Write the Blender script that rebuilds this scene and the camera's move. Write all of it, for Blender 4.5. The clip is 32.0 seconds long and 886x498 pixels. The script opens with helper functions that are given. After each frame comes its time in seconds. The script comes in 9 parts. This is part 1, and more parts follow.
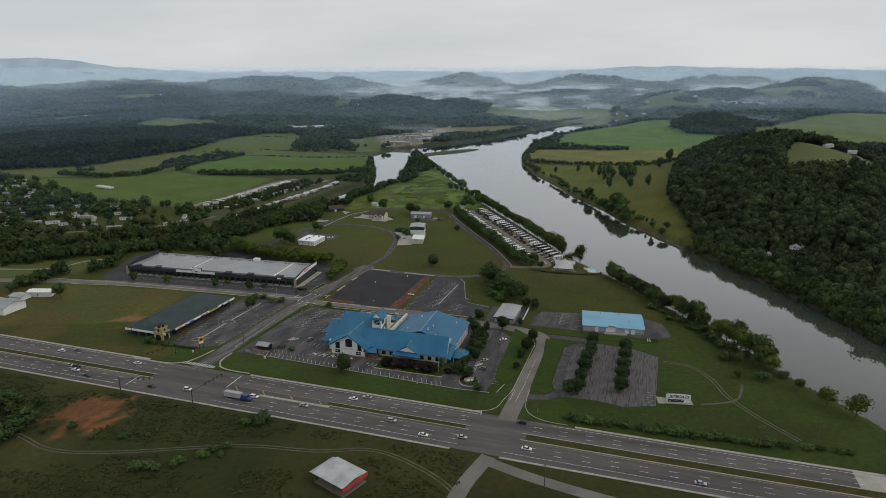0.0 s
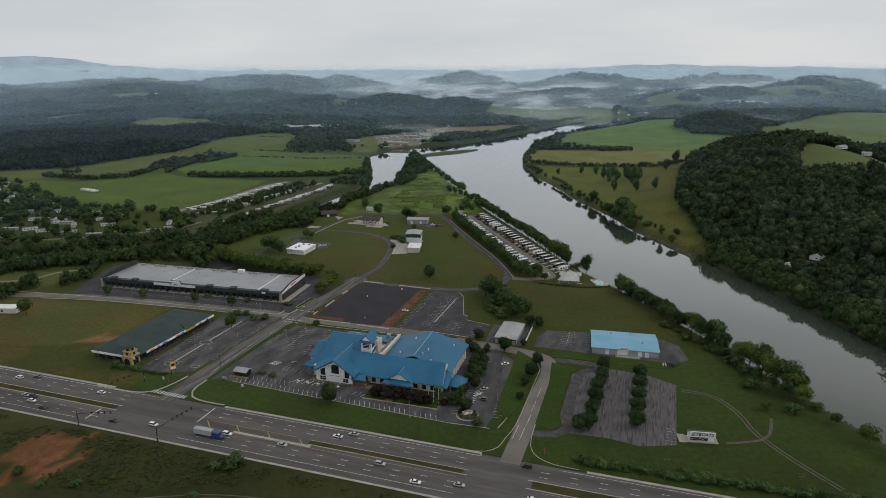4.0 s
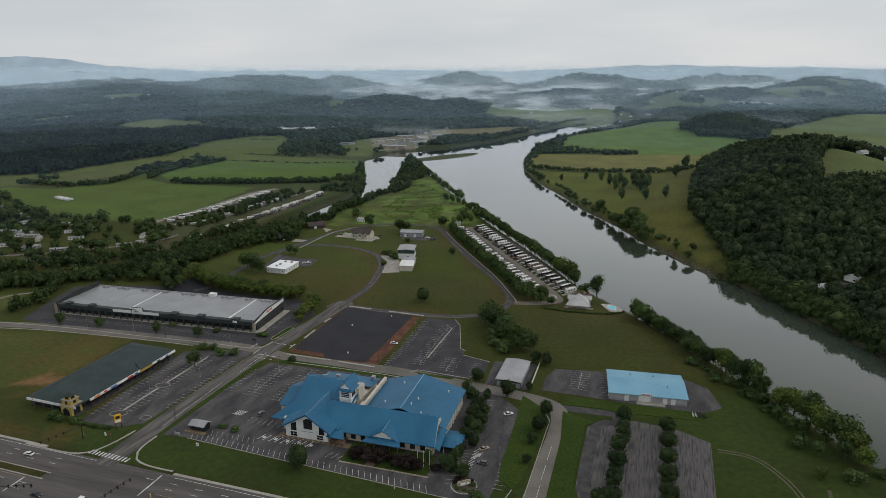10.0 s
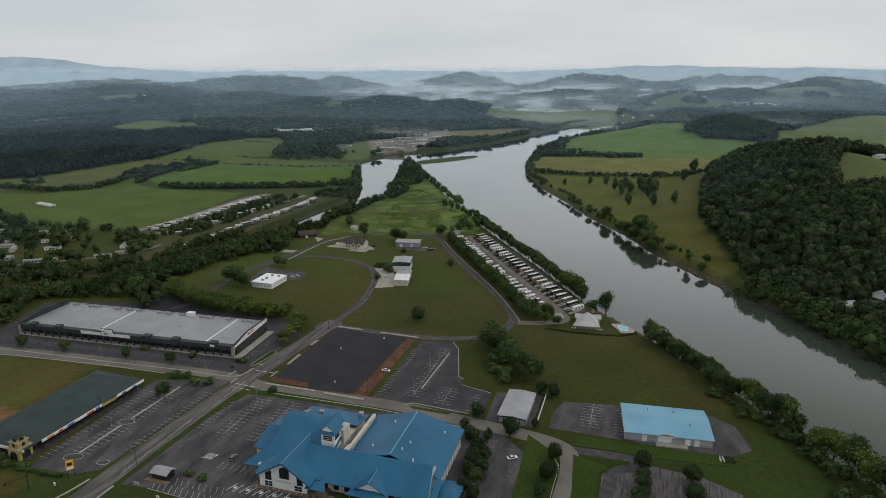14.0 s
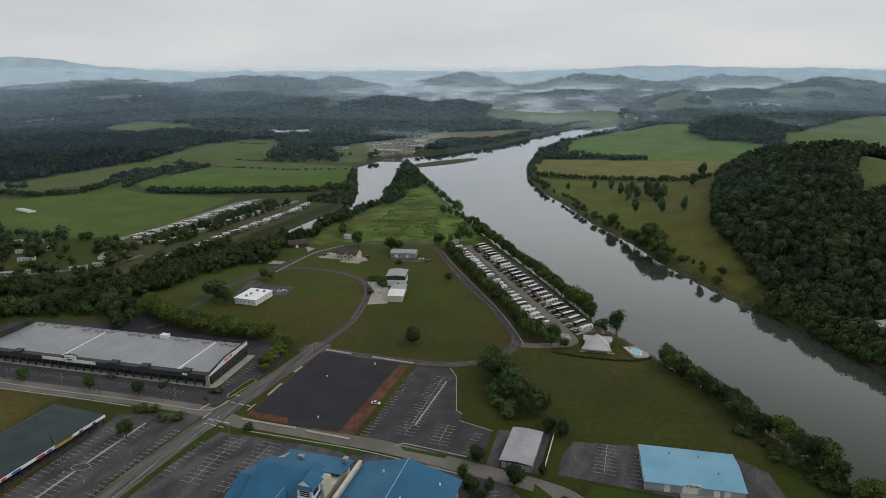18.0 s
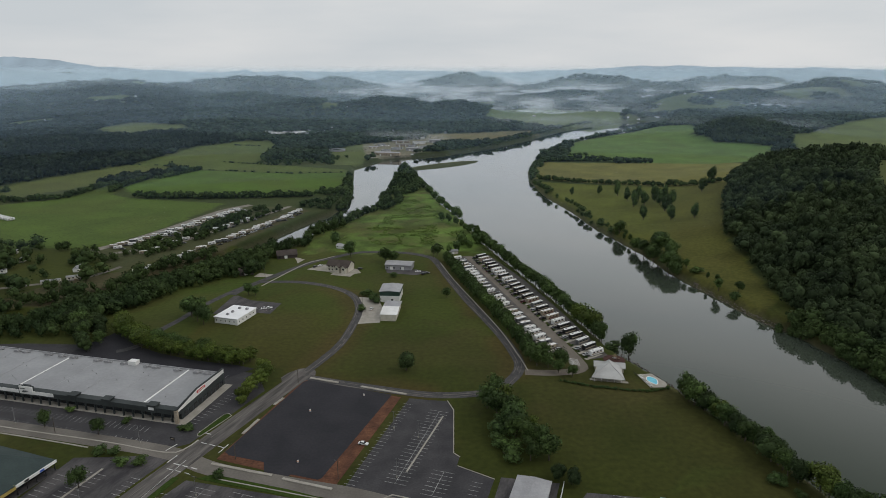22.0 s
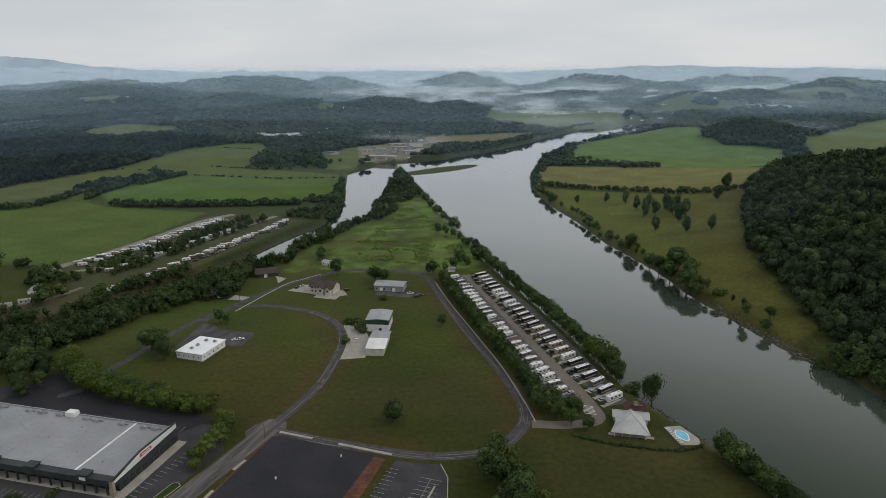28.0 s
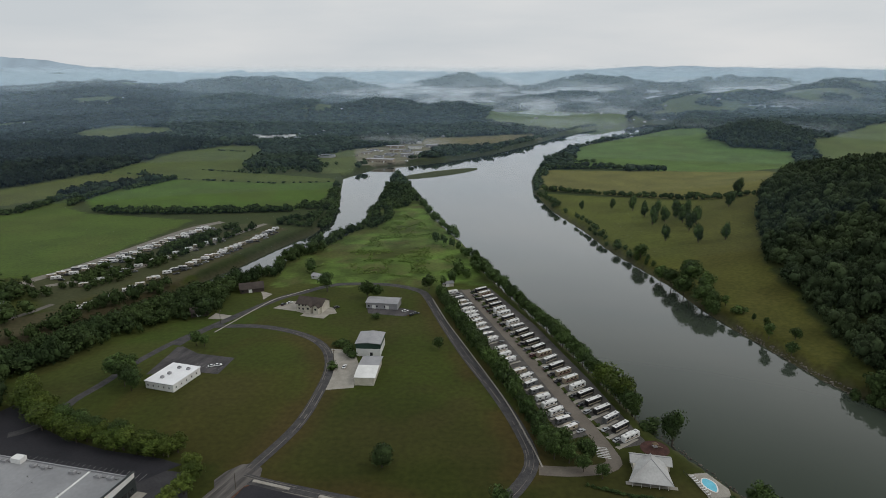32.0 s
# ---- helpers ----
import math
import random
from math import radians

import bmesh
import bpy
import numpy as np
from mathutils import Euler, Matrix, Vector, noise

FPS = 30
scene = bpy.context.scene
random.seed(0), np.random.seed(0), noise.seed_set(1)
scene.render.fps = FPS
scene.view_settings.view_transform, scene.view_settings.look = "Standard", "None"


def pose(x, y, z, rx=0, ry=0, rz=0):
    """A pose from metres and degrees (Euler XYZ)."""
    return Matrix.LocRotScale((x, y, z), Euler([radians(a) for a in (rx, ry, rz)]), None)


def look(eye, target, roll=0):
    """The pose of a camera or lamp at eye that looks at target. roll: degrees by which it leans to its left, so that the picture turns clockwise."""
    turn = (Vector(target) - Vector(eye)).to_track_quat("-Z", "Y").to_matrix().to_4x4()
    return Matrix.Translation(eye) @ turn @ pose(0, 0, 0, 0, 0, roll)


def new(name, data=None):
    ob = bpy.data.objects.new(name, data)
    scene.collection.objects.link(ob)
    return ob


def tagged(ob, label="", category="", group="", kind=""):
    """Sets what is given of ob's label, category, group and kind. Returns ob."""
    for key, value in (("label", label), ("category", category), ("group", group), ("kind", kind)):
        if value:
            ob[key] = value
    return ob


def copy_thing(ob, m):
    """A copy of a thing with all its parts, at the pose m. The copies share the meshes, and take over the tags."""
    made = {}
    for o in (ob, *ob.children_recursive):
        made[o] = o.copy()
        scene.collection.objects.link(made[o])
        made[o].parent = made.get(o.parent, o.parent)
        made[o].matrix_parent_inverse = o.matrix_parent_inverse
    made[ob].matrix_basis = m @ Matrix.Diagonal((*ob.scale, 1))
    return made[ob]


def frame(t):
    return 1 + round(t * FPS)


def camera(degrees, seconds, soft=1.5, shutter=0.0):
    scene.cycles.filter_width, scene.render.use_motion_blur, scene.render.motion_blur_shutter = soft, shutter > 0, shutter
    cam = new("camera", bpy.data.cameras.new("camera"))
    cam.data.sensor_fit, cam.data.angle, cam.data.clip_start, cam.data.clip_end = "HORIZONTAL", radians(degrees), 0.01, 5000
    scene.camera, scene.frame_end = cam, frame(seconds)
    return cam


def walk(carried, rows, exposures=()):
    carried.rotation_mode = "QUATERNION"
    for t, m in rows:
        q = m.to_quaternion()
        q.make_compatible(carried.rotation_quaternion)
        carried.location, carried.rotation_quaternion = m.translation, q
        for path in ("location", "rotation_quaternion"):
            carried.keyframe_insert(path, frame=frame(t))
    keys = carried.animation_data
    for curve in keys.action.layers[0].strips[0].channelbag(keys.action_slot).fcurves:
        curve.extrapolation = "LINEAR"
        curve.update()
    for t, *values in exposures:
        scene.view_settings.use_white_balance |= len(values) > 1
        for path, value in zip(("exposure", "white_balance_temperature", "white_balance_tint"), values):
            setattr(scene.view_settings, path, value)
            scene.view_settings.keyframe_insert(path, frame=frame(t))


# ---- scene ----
# ---------------- camera: a level glide ahead at constant speed ----------------
cam = camera(70.0, 32.0, soft=0.65)
scene.cycles.transparent_max_bounces = 32
SPEED, DRIFT, HEIGHT, DIP = 9.16, 0.0575, 165.0, 15.76
# small sway of the gimbal: seconds, degrees of tilt, degrees of turn
SWAY = [(0.0, 0.047, 0.067), (1.5, 0.044, 0.067), (3.0, -0.052, 0.052), (4.5, -0.095, 0.046), (6.0, -0.110, 0.018), (7.5, -0.072, -0.020), (9.0, -0.055, -0.026), (11.0, -0.026, -0.033),
        (14.0, 0.004, -0.012), (18.0, 0.010, 0.004), (22.0, 0.020, 0.020), (25.0, 0.020, 0.008), (28.0, 0.012, -0.030), (30.0, 0.022, -0.020), (32.0, 0.058, -0.008)]
rows = []
for k, tilt, turn in SWAY:
    s = SPEED * k
    rows.append((k, pose(DRIFT * s, s, HEIGHT, 90 - DIP + tilt, 0, turn)))
walk(cam, rows, exposures=[(0.0, 0.0), (32.0, 0.0)])

# ---------------- light: overcast morning ----------------
world = bpy.data.worlds.new("overcast_sky")
scene.world = world
world.use_nodes = True
wn, wl = world.node_tree.nodes, world.node_tree.links
wn.clear()
sky = wn.new("ShaderNodeTexSky")
sky.sky_type, sky.sun_disc = "NISHITA", False
sky.sun_elevation, sky.sun_rotation = radians(47), radians(90)
sky.air_density, sky.dust_density = 1.0, 4.0
skybg = wn.new("ShaderNodeBackground")
skybg.inputs["Strength"].default_value = 0.06
wl.new(sky.outputs["Color"], skybg.inputs["Color"])
# cloud deck: grey with soft, wide folds, a little brighter overhead
tc = wn.new("ShaderNodeTexCoord")
mp = wn.new("ShaderNodeMapping")
mp.inputs["Scale"].default_value = (1.2, 1.2, 7.0)
wl.new(tc.outputs["Generated"], mp.inputs["Vector"])
nz = wn.new("ShaderNodeTexNoise")
nz.inputs["Scale"].default_value, nz.inputs["Detail"].default_value = 2.2, 6.0
wl.new(mp.outputs["Vector"], nz.inputs["Vector"])
rp = wn.new("ShaderNodeValToRGB")
rp.color_ramp.elements[0].position, rp.color_ramp.elements[0].color = 0.3, (0.600, 0.638, 0.668, 1)
rp.color_ramp.elements[1].position, rp.color_ramp.elements[1].color = 0.72, (0.735, 0.745, 0.75, 1)
sepw = wn.new("ShaderNodeSeparateXYZ")
wl.new(tc.outputs["Generated"], sepw.inputs["Vector"])
side = wn.new("ShaderNodeMath")
side.operation, side.inputs[1].default_value = "MULTIPLY_ADD", 0.22
wl.new(sepw.outputs["X"], side.inputs[0])
wl.new(nz.outputs["Fac"], side.inputs[2])
wl.new(side.outputs["Value"], rp.inputs["Fac"])
cloudbg = wn.new("ShaderNodeBackground")
cloudbg.inputs["Strength"].default_value = 1.0
wl.new(rp.outputs["Color"], cloudbg.inputs["Color"])
mixw = wn.new("ShaderNodeMixShader")
mixw.inputs["Fac"].default_value = 0.93
wl.new(skybg.outputs["Background"], mixw.inputs[1])
wl.new(cloudbg.outputs["Background"], mixw.inputs[2])
wo = wn.new("ShaderNodeOutputWorld")
wl.new(mixw.outputs["Shader"], wo.inputs["Surface"])

sun_data = bpy.data.lights.new("sun", "SUN")
sun_data.energy, sun_data.angle, sun_data.color = 0.6, radians(20), (1.0, 0.96, 0.9)
sun = new("sun", sun_data)
sun.matrix_world = look((0, 0, 300), (-270, 60, 0))

# ---------------- materials ----------------
def mat(name, a, b, big=0.05, fine=2.0, rough=0.85, bump=0.0, metal=0.0, vary=0.0, island=0.0, grain=0.25, spec=0.3, lo=0.35, hi=0.65, streak=None):
    """Two real colours mixed over wide patches, with a fine grain on top; vary: from object to object, island: from piece to piece."""
    m = bpy.data.materials.new(name)
    m.use_nodes = True
    n, l = m.node_tree.nodes, m.node_tree.links
    p = n["Principled BSDF"]
    p.inputs["Roughness"].default_value, p.inputs["Metallic"].default_value = rough, metal
    p.inputs["Specular IOR Level"].default_value = spec
    g = n.new("ShaderNodeNewGeometry")
    n1, n2 = n.new("ShaderNodeTexNoise"), n.new("ShaderNodeTexNoise")
    n1.inputs["Scale"].default_value, n1.inputs["Detail"].default_value = big, 5.0
    n2.inputs["Scale"].default_value, n2.inputs["Detail"].default_value = fine, 4.0
    where = g.outputs["Position"]
    if streak:
        mp_ = n.new("ShaderNodeMapping")
        mp_.vector_type = "TEXTURE"
        mp_.inputs["Rotation"].default_value, mp_.inputs["Scale"].default_value = (0, 0, radians(streak[0])), (streak[1], 1, 1)
        l.new(where, mp_.inputs["Vector"])
        where = mp_.outputs["Vector"]
    for q in (n1, n2):
        l.new(where, q.inputs["Vector"])
    r = n.new("ShaderNodeMapRange")
    r.inputs["From Min"].default_value, r.inputs["From Max"].default_value = lo, hi
    l.new(n1.outputs["Fac"], r.inputs["Value"])
    mx = n.new("ShaderNodeMix")
    mx.data_type = "RGBA"
    mx.inputs["A"].default_value, mx.inputs["B"].default_value = (*a, 1), (*b, 1)
    l.new(r.outputs["Result"], mx.inputs["Factor"])
    hs = n.new("ShaderNodeHueSaturation")
    l.new(mx.outputs["Result"], hs.inputs["Color"])
    r2 = n.new("ShaderNodeMapRange")
    r2.inputs["From Min"].default_value, r2.inputs["From Max"].default_value = 0.25, 0.75
    r2.inputs["To Min"].default_value, r2.inputs["To Max"].default_value = 1 - grain, 1 + grain
    l.new(n2.outputs["Fac"], r2.inputs["Value"])
    value = r2.outputs["Result"]
    for amount, source in ((vary, "object"), (island, "island")):
        if amount:
            if source == "object":
                src = n.new("ShaderNodeObjectInfo").outputs["Random"]
            else:
                src = g.outputs["Random Per Island"]
            r3 = n.new("ShaderNodeMapRange")
            r3.inputs["To Min"].default_value, r3.inputs["To Max"].default_value = 1 - amount, 1 + amount
            l.new(src, r3.inputs["Value"])
            mu = n.new("ShaderNodeMath")
            mu.operation = "MULTIPLY"
            l.new(value, mu.inputs[0])
            l.new(r3.outputs["Result"], mu.inputs[1])
            value = mu.outputs["Value"]
    l.new(value, hs.inputs["Value"])
    l.new(hs.outputs["Color"], p.inputs["Base Color"])
    if bump:
        bp = n.new("ShaderNodeBump")
        bp.inputs["Strength"].default_value, bp.inputs["Distance"].default_value = bump, 0.2
        l.new(n2.outputs["Fac"], bp.inputs["Height"])
        l.new(bp.outputs["Normal"], p.inputs["Normal"])
    return m


def plain(name, c, rough=0.6, metal=0.0, spec=0.4):
    return mat(name, c, tuple(v * 0.86 for v in c), 0.3, 5.0, rough, 0, metal, 0, 0, 0.08, spec)


M_LEAF = mat("leaf_green", (0.034, 0.058, 0.018), (0.058, 0.092, 0.024), 0.06, 1.5, 0.75, vary=0.3, island=0.45, grain=0.2, spec=0.15)
M_LEAF_L = mat("leaf_light_green", (0.048, 0.075, 0.013), (0.080, 0.106, 0.020), 0.08, 1.5, 0.75, vary=0.25, island=0.4, grain=0.2, spec=0.15)
M_LEAF_D = mat("leaf_dark_green", (0.020, 0.034, 0.013), (0.034, 0.052, 0.018), 0.06, 1.5, 0.8, vary=0.25, island=0.45, grain=0.2, spec=0.1)
M_WOOD_G = mat("bank_woodland_leaf", (0.024, 0.041, 0.015), (0.050, 0.075, 0.024), 0.03, 0.8, 0.85, island=0.45, grain=0.25, spec=0.1)
M_WOOD_F = mat("woodland_leaf", (0.020, 0.034, 0.020), (0.036, 0.054, 0.028), 0.015, 0.6, 0.85, island=0.5, grain=0.3, spec=0.1)
M_WOOD_W = mat("plain_woodland_leaf", (0.011, 0.019, 0.012), (0.024, 0.036, 0.020), 0.015, 0.6, 0.85, island=0.5, grain=0.3, spec=0.1)
M_WOOD_R = mat("hill_woodland_leaf", (0.021, 0.033, 0.016), (0.048, 0.068, 0.029), 0.03, 0.4, 0.9, island=0.45, grain=0.3, spec=0.1)
M_LEAF_M = mat("leaf_maroon", (0.012, 0.009, 0.008), (0.022, 0.015, 0.013), 0.3, 1.5, 0.8, vary=0.25, island=0.4, grain=0.2, spec=0.1)
M_BARK = mat("bark", (0.06, 0.048, 0.036), (0.10, 0.085, 0.07), 0.5, 6.0, 0.95)
M_ASPH = mat("worn_asphalt", (0.036, 0.034, 0.037), (0.088, 0.082, 0.082), 0.14, 1.2, 0.9, 0.1, grain=0.25, streak=(72, 2.5))
M_ASPH_C = mat("dark_car_park_asphalt", (0.034, 0.033, 0.036), (0.052, 0.050, 0.053), 0.1, 1.2, 0.9, 0.1, grain=0.22)
M_ASPH_D = mat("fresh_asphalt", (0.017, 0.017, 0.021), (0.026, 0.025, 0.030), 0.06, 0.8, 0.85, 0.1, grain=0.2)
M_ROAD = mat("road_asphalt", (0.066, 0.059, 0.057), (0.104, 0.094, 0.089), 0.16, 1.0, 0.9, 0.1, grain=0.2, streak=(-17.6, 14.0))
M_STREET = mat("patched_street_asphalt", (0.056, 0.051, 0.049), (0.135, 0.124, 0.114), 0.35, 1.2, 0.9, 0.1, grain=0.22, streak=(69, 9.0))
M_ROADG = mat("grey_lane", (0.118, 0.107, 0.094), (0.165, 0.150, 0.132), 0.06, 1.0, 0.9, grain=0.12)
M_LOOP = mat("cracked_asphalt", (0.042, 0.041, 0.043), (0.072, 0.068, 0.067), 0.25, 1.6, 0.9, 0.2, grain=0.3)
M_CONC = mat("concrete", (0.27, 0.25, 0.215), (0.35, 0.33, 0.29), 0.2, 2.0, 0.9, grain=0.12)
M_ZINC = mat("weathered_zinc_roof", (0.30, 0.31, 0.31), (0.42, 0.43, 0.42), 0.2, 2.0, 0.5, grain=0.12)
M_STALL = mat("worn_stall_paint", (0.20, 0.20, 0.195), (0.44, 0.44, 0.43), 0.4, 2.5, 0.8, grain=0.3)
M_PAINT = mat("white_road_paint", (0.34, 0.34, 0.33), (0.62, 0.62, 0.60), 0.5, 3.0, 0.7, grain=0.25)
M_YELLOW = mat("yellow_road_paint", (0.24, 0.18, 0.08), (0.38, 0.29, 0.12), 0.5, 3.0, 0.7, grain=0.2)
M_CLAY = mat("red_clay", (0.070, 0.030, 0.017), (0.130, 0.056, 0.030), 0.15, 0.9, 0.95, 0.3, grain=0.35)
M_GRAVEL = mat("pale_gravel", (0.16, 0.145, 0.12), (0.23, 0.21, 0.18), 0.2, 2.0, 0.95, 0.2)
M_STAIN = mat("oil_streaked_asphalt", (0.038, 0.035, 0.037), (0.095, 0.088, 0.086), 1.1, 1.8, 0.9, 0.1, grain=0.3, lo=0.34, hi=0.52, streak=(71, 11.0))
M_LANE = mat("beige_concrete_lane", (0.122, 0.105, 0.087), (0.160, 0.140, 0.117), 0.08, 1.0, 0.9, grain=0.12)
M_PAD = mat("grey_gravel_pad", (0.062, 0.058, 0.054), (0.10, 0.094, 0.086), 0.2, 2.0, 0.95, 0.2)
M_WEED = mat("weedy_grass", (0.030, 0.036, 0.013), (0.056, 0.058, 0.022), 0.08, 1.5, 0.95, island=0.4, grain=0.2, spec=0.05)
M_TRACK = mat("dirt_track", (0.070, 0.060, 0.042), (0.105, 0.092, 0.068), 0.2, 2.0, 0.95, 0.2)
M_MEDIAN = mat("dry_median_grass", (0.034, 0.036, 0.011), (0.056, 0.048, 0.018), 0.15, 1.6, 0.95, 0.3, grain=0.3, spec=0.1)
M_ROCK = mat("bank_rock", (0.085, 0.075, 0.062), (0.14, 0.125, 0.105), 0.6, 3.0, 0.95, 0.3, island=0.35)
M_GRASS = mat("mown_grass", (0.026, 0.047, 0.008), (0.038, 0.060, 0.011), 0.03, 0.8, 0.95, 0.4, grain=0.3, spec=0.1)

# ---------------- plan helpers ----------------
def inside(px, py, poly):
    """Which points lie in a polygon."""
    res = np.zeros(px.shape, bool)
    q = poly[-1]
    for p in poly:
        cross = ((p[1] > py) != (q[1] > py)) & (px < (q[0] - p[0]) * (py - p[1]) / (q[1] - p[1] + 1e-9) + p[0])
        res ^= cross
        q = p
    return res


def away(px, py, line, closed=False):
    """Distance of points from a line of corners."""
    best = np.full(px.shape, 1e9)
    pts = list(line) + ([line[0]] if closed else [])
    for (ax, ay), (bx, by) in zip(pts, pts[1:]):
        dx, dy = bx - ax, by - ay
        s = np.clip(((px - ax) * dx + (py - ay) * dy) / (dx * dx + dy * dy + 1e-9), 0, 1)
        best = np.minimum(best, np.hypot(px - ax - s * dx, py - ay - s * dy))
    return best


def ease(a, b, x):
    s = np.clip((x - a) / (b - a), 0, 1)
    return s * s * (3 - 2 * s)


NOISE_GRID = np.random.RandomState(7).rand(256, 256)


def fold(px, py, size, off=0):
    """Smooth noise from 0 to 1 with folds of that size."""
    u, v = px / size + 37.3 + off, py / size + 11.7 + off * 1.7
    i, j = np.floor(u).astype(int), np.floor(v).astype(int)
    fu, fv = u - i, v - j
    fu, fv = fu * fu * (3 - 2 * fu), fv * fv * (3 - 2 * fv)
    n = lambda a, b: NOISE_GRID[a % 256, b % 256]
    return (n(i, j) * (1 - fu) + n(i + 1, j) * fu) * (1 - fv) + (n(i, j + 1) * (1 - fu) + n(i + 1, j + 1) * fu) * fv


WATER = -6.0
BANK_W = [(330, 60), (262, 180), (218, 272), (199, 330), (182, 388), (164, 452), (140, 520), (118, 567), (104, 628), (91, 680), (67, 768), (49, 838),
          (40, 905), (8, 1025), (-23, 1185), (-50, 1335), (-66, 1345), (-71, 1250), (-70, 1090), (-75, 985), (-96, 925), (-122, 885), (-140, 811), (-184, 742), (-226, 668), (-280, 600), (-420, 548)]
BANK_N = [(-420, 560), (-288, 616), (-240, 684), (-202, 755), (-168, 844), (-146, 912), (-123, 970), (-116, 1040), (-128, 1165), (-150, 1345), (-104, 1460), (-56, 1493), (23, 1553), (132, 1680),
          (240, 1860), (345, 2062), (420, 2178), (505, 2290), (620, 2420), (790, 2540)]
BANK_E = [(800, 2380), (659, 2205), (560, 2045), (500, 1965), (410, 1875), (290, 1700), (206, 1498), (160, 1305), (150, 1206), (155, 1088), (173, 983), (181, 901), (192, 853),
          (204, 796), (210, 737), (217, 699), (227, 658), (236, 620), (249, 590), (261, 541), (271, 488), (277, 453), (286, 378), (305, 270), (350, 180), (420, 60)]
RIVER = BANK_W + BANK_N + BANK_E
TOWN = [(-1500, -500), (420, -500)] + BANK_W + [(-1500, 540)]


def hump(px, py, cx, cy, rx, ry, top, turn=0.0):
    c, s = math.cos(radians(turn)), math.sin(radians(turn))
    u, v = (c * (px - cx) + s * (py - cy)) / rx, (-s * (px - cx) + c * (py - cy)) / ry
    return top * np.exp(-(u * u + v * v) * 1.2)


HILLS = [  # middle, half widths, height, turn
    (-1500, 3100, 800, 600, 76, 4), (-820, 2900, 330, 420, 62, 0), (-2500, 3150, 700, 600, 84, 0),
    (-1900, 3900, 900, 220, 116, 2), (-2500, 4250, 900, 150, 134, 4), (-1200, 3900, 420, 200, 116, -5), (-800, 3900, 300, 200, 100, 0),
    (-500, 2600, 210, 230, 54, 0), (-190, 2620, 260, 170, 50, 0), (60, 2640, 170, 140, 44, 0),
    (-650, 4400, 330, 160, 116, 0), (-1150, 4450, 420, 160, 132, 0), (200, 4500, 500, 150, 120, 0),
    (1050, 2980, 240, 260, 72, 0), (1300, 3020, 230, 230, 88, 0), (1750, 3150, 480, 300, 88, 0), (1980, 3450, 420, 200, 104, 0),
    (640, 3400, 380, 130, 64, 3), (380, 3900, 460, 130, 92, -3), (950, 4220, 560, 140, 116, 3), (1150, 3800, 420, 130, 92, 0), (1800, 4150, 600, 150, 126, 0),
]


def land(px, py):
    """Height of the ground: a flat valley floor, single hills on the east side, ranges of wooded hills behind."""
    px, py = np.asarray(px, float), np.asarray(py, float)
    total = np.zeros(px.shape)
    for cx, cy, rx, ry, top, turn in HILLS:
        total = total + hump(px, py, cx, cy, rx, ry, top, turn) ** 3
    rough = 0.55 * fold(px, py * 1.5, 420, 2) + 0.28 * fold(px, py * 1.3, 170, 5) + 0.27 * fold(px, py, 75, 9)
    far = np.cbrt(total) * (1.0 + 0.75 * (rough - 0.58)) + 12 * ease(1900, 2700, py) * fold(px, py, 260, 8)
    h = far + hump(px, py, 500, 935, 165, 265, 62, -14) + hump(px, py, 430, 620, 150, 200, 26) + hump(px, py, 705, 1690, 105, 120, 30)
    h = h + hump(px, py, 860, 1930, 420, 420, 24) + hump(px, py, 1330, 1950, 460, 430, 32) + hump(px, py, 820, 1080, 240, 200, 26)
    h = h + hump(px, py, 680, 2420, 260, 150, 30) + hump(px, py, -820, 1560, 260, 230, 10) + hump(px, py, -900, 2250, 420, 260, 16)
    h = np.where(inside(px, py, TOWN), 0.0, h)
    sd = away(px, py, RIVER, True)
    sd = np.where(inside(px, py, RIVER), -sd, sd)
    keep = ease(0, 90, sd)
    h = np.maximum(h, 0) * keep
    bank = np.interp(sd, [-60, -9, 0, 6, 8.5], [-11, -9, WATER, -0.5, 0])
    bar = hump(px, py, 10, 1385, 120, 34, 6.8, 42)
    h = h + np.where(sd < 8.5, bank, 0)
    return np.where((sd < 0) & (bar > 3.2), WATER + 0.12 * (bar - 3.2), h)


def land1(x, y):
    return float(land(np.array([x]), np.array([y]))[0])


def grid_line(lo, a, b, hi, step, grow=1.06, top=60):
    mid_ = list(np.arange(a, b + 0.1, step))
    s, x, right_ = step, mid_[-1], []
    while x < hi:
        s = min(s * grow, top)
        x += s
        right_.append(x)
    s, x, left_ = step, a, []
    while x > lo:
        s = min(s * grow, top)
        x -= s
        left_.append(x)
    return np.array(left_[::-1] + mid_ + right_)


def mesh_np(name, verts, faces, material, smooth=False):
    """A mesh from arrays; faces: all with the same number of corners."""
    me = bpy.data.meshes.new(name)
    k = faces.shape[1]
    me.vertices.add(len(verts))
    me.vertices.foreach_set("co", np.ascontiguousarray(verts, np.float32).ravel())
    me.loops.add(len(faces) * k)
    me.loops.foreach_set("vertex_index", np.ascontiguousarray(faces, np.int32).ravel())
    me.polygons.add(len(faces))
    me.polygons.foreach_set("loop_start", np.arange(0, len(faces) * k, k, dtype=np.int32))
    me.polygons.foreach_set("loop_total", np.full(len(faces), k, np.int32))
    if smooth:
        me.polygons.foreach_set("use_smooth", np.ones(len(faces), bool))
    me.update(calc_edges=True)
    me.materials.append(material)
    return me


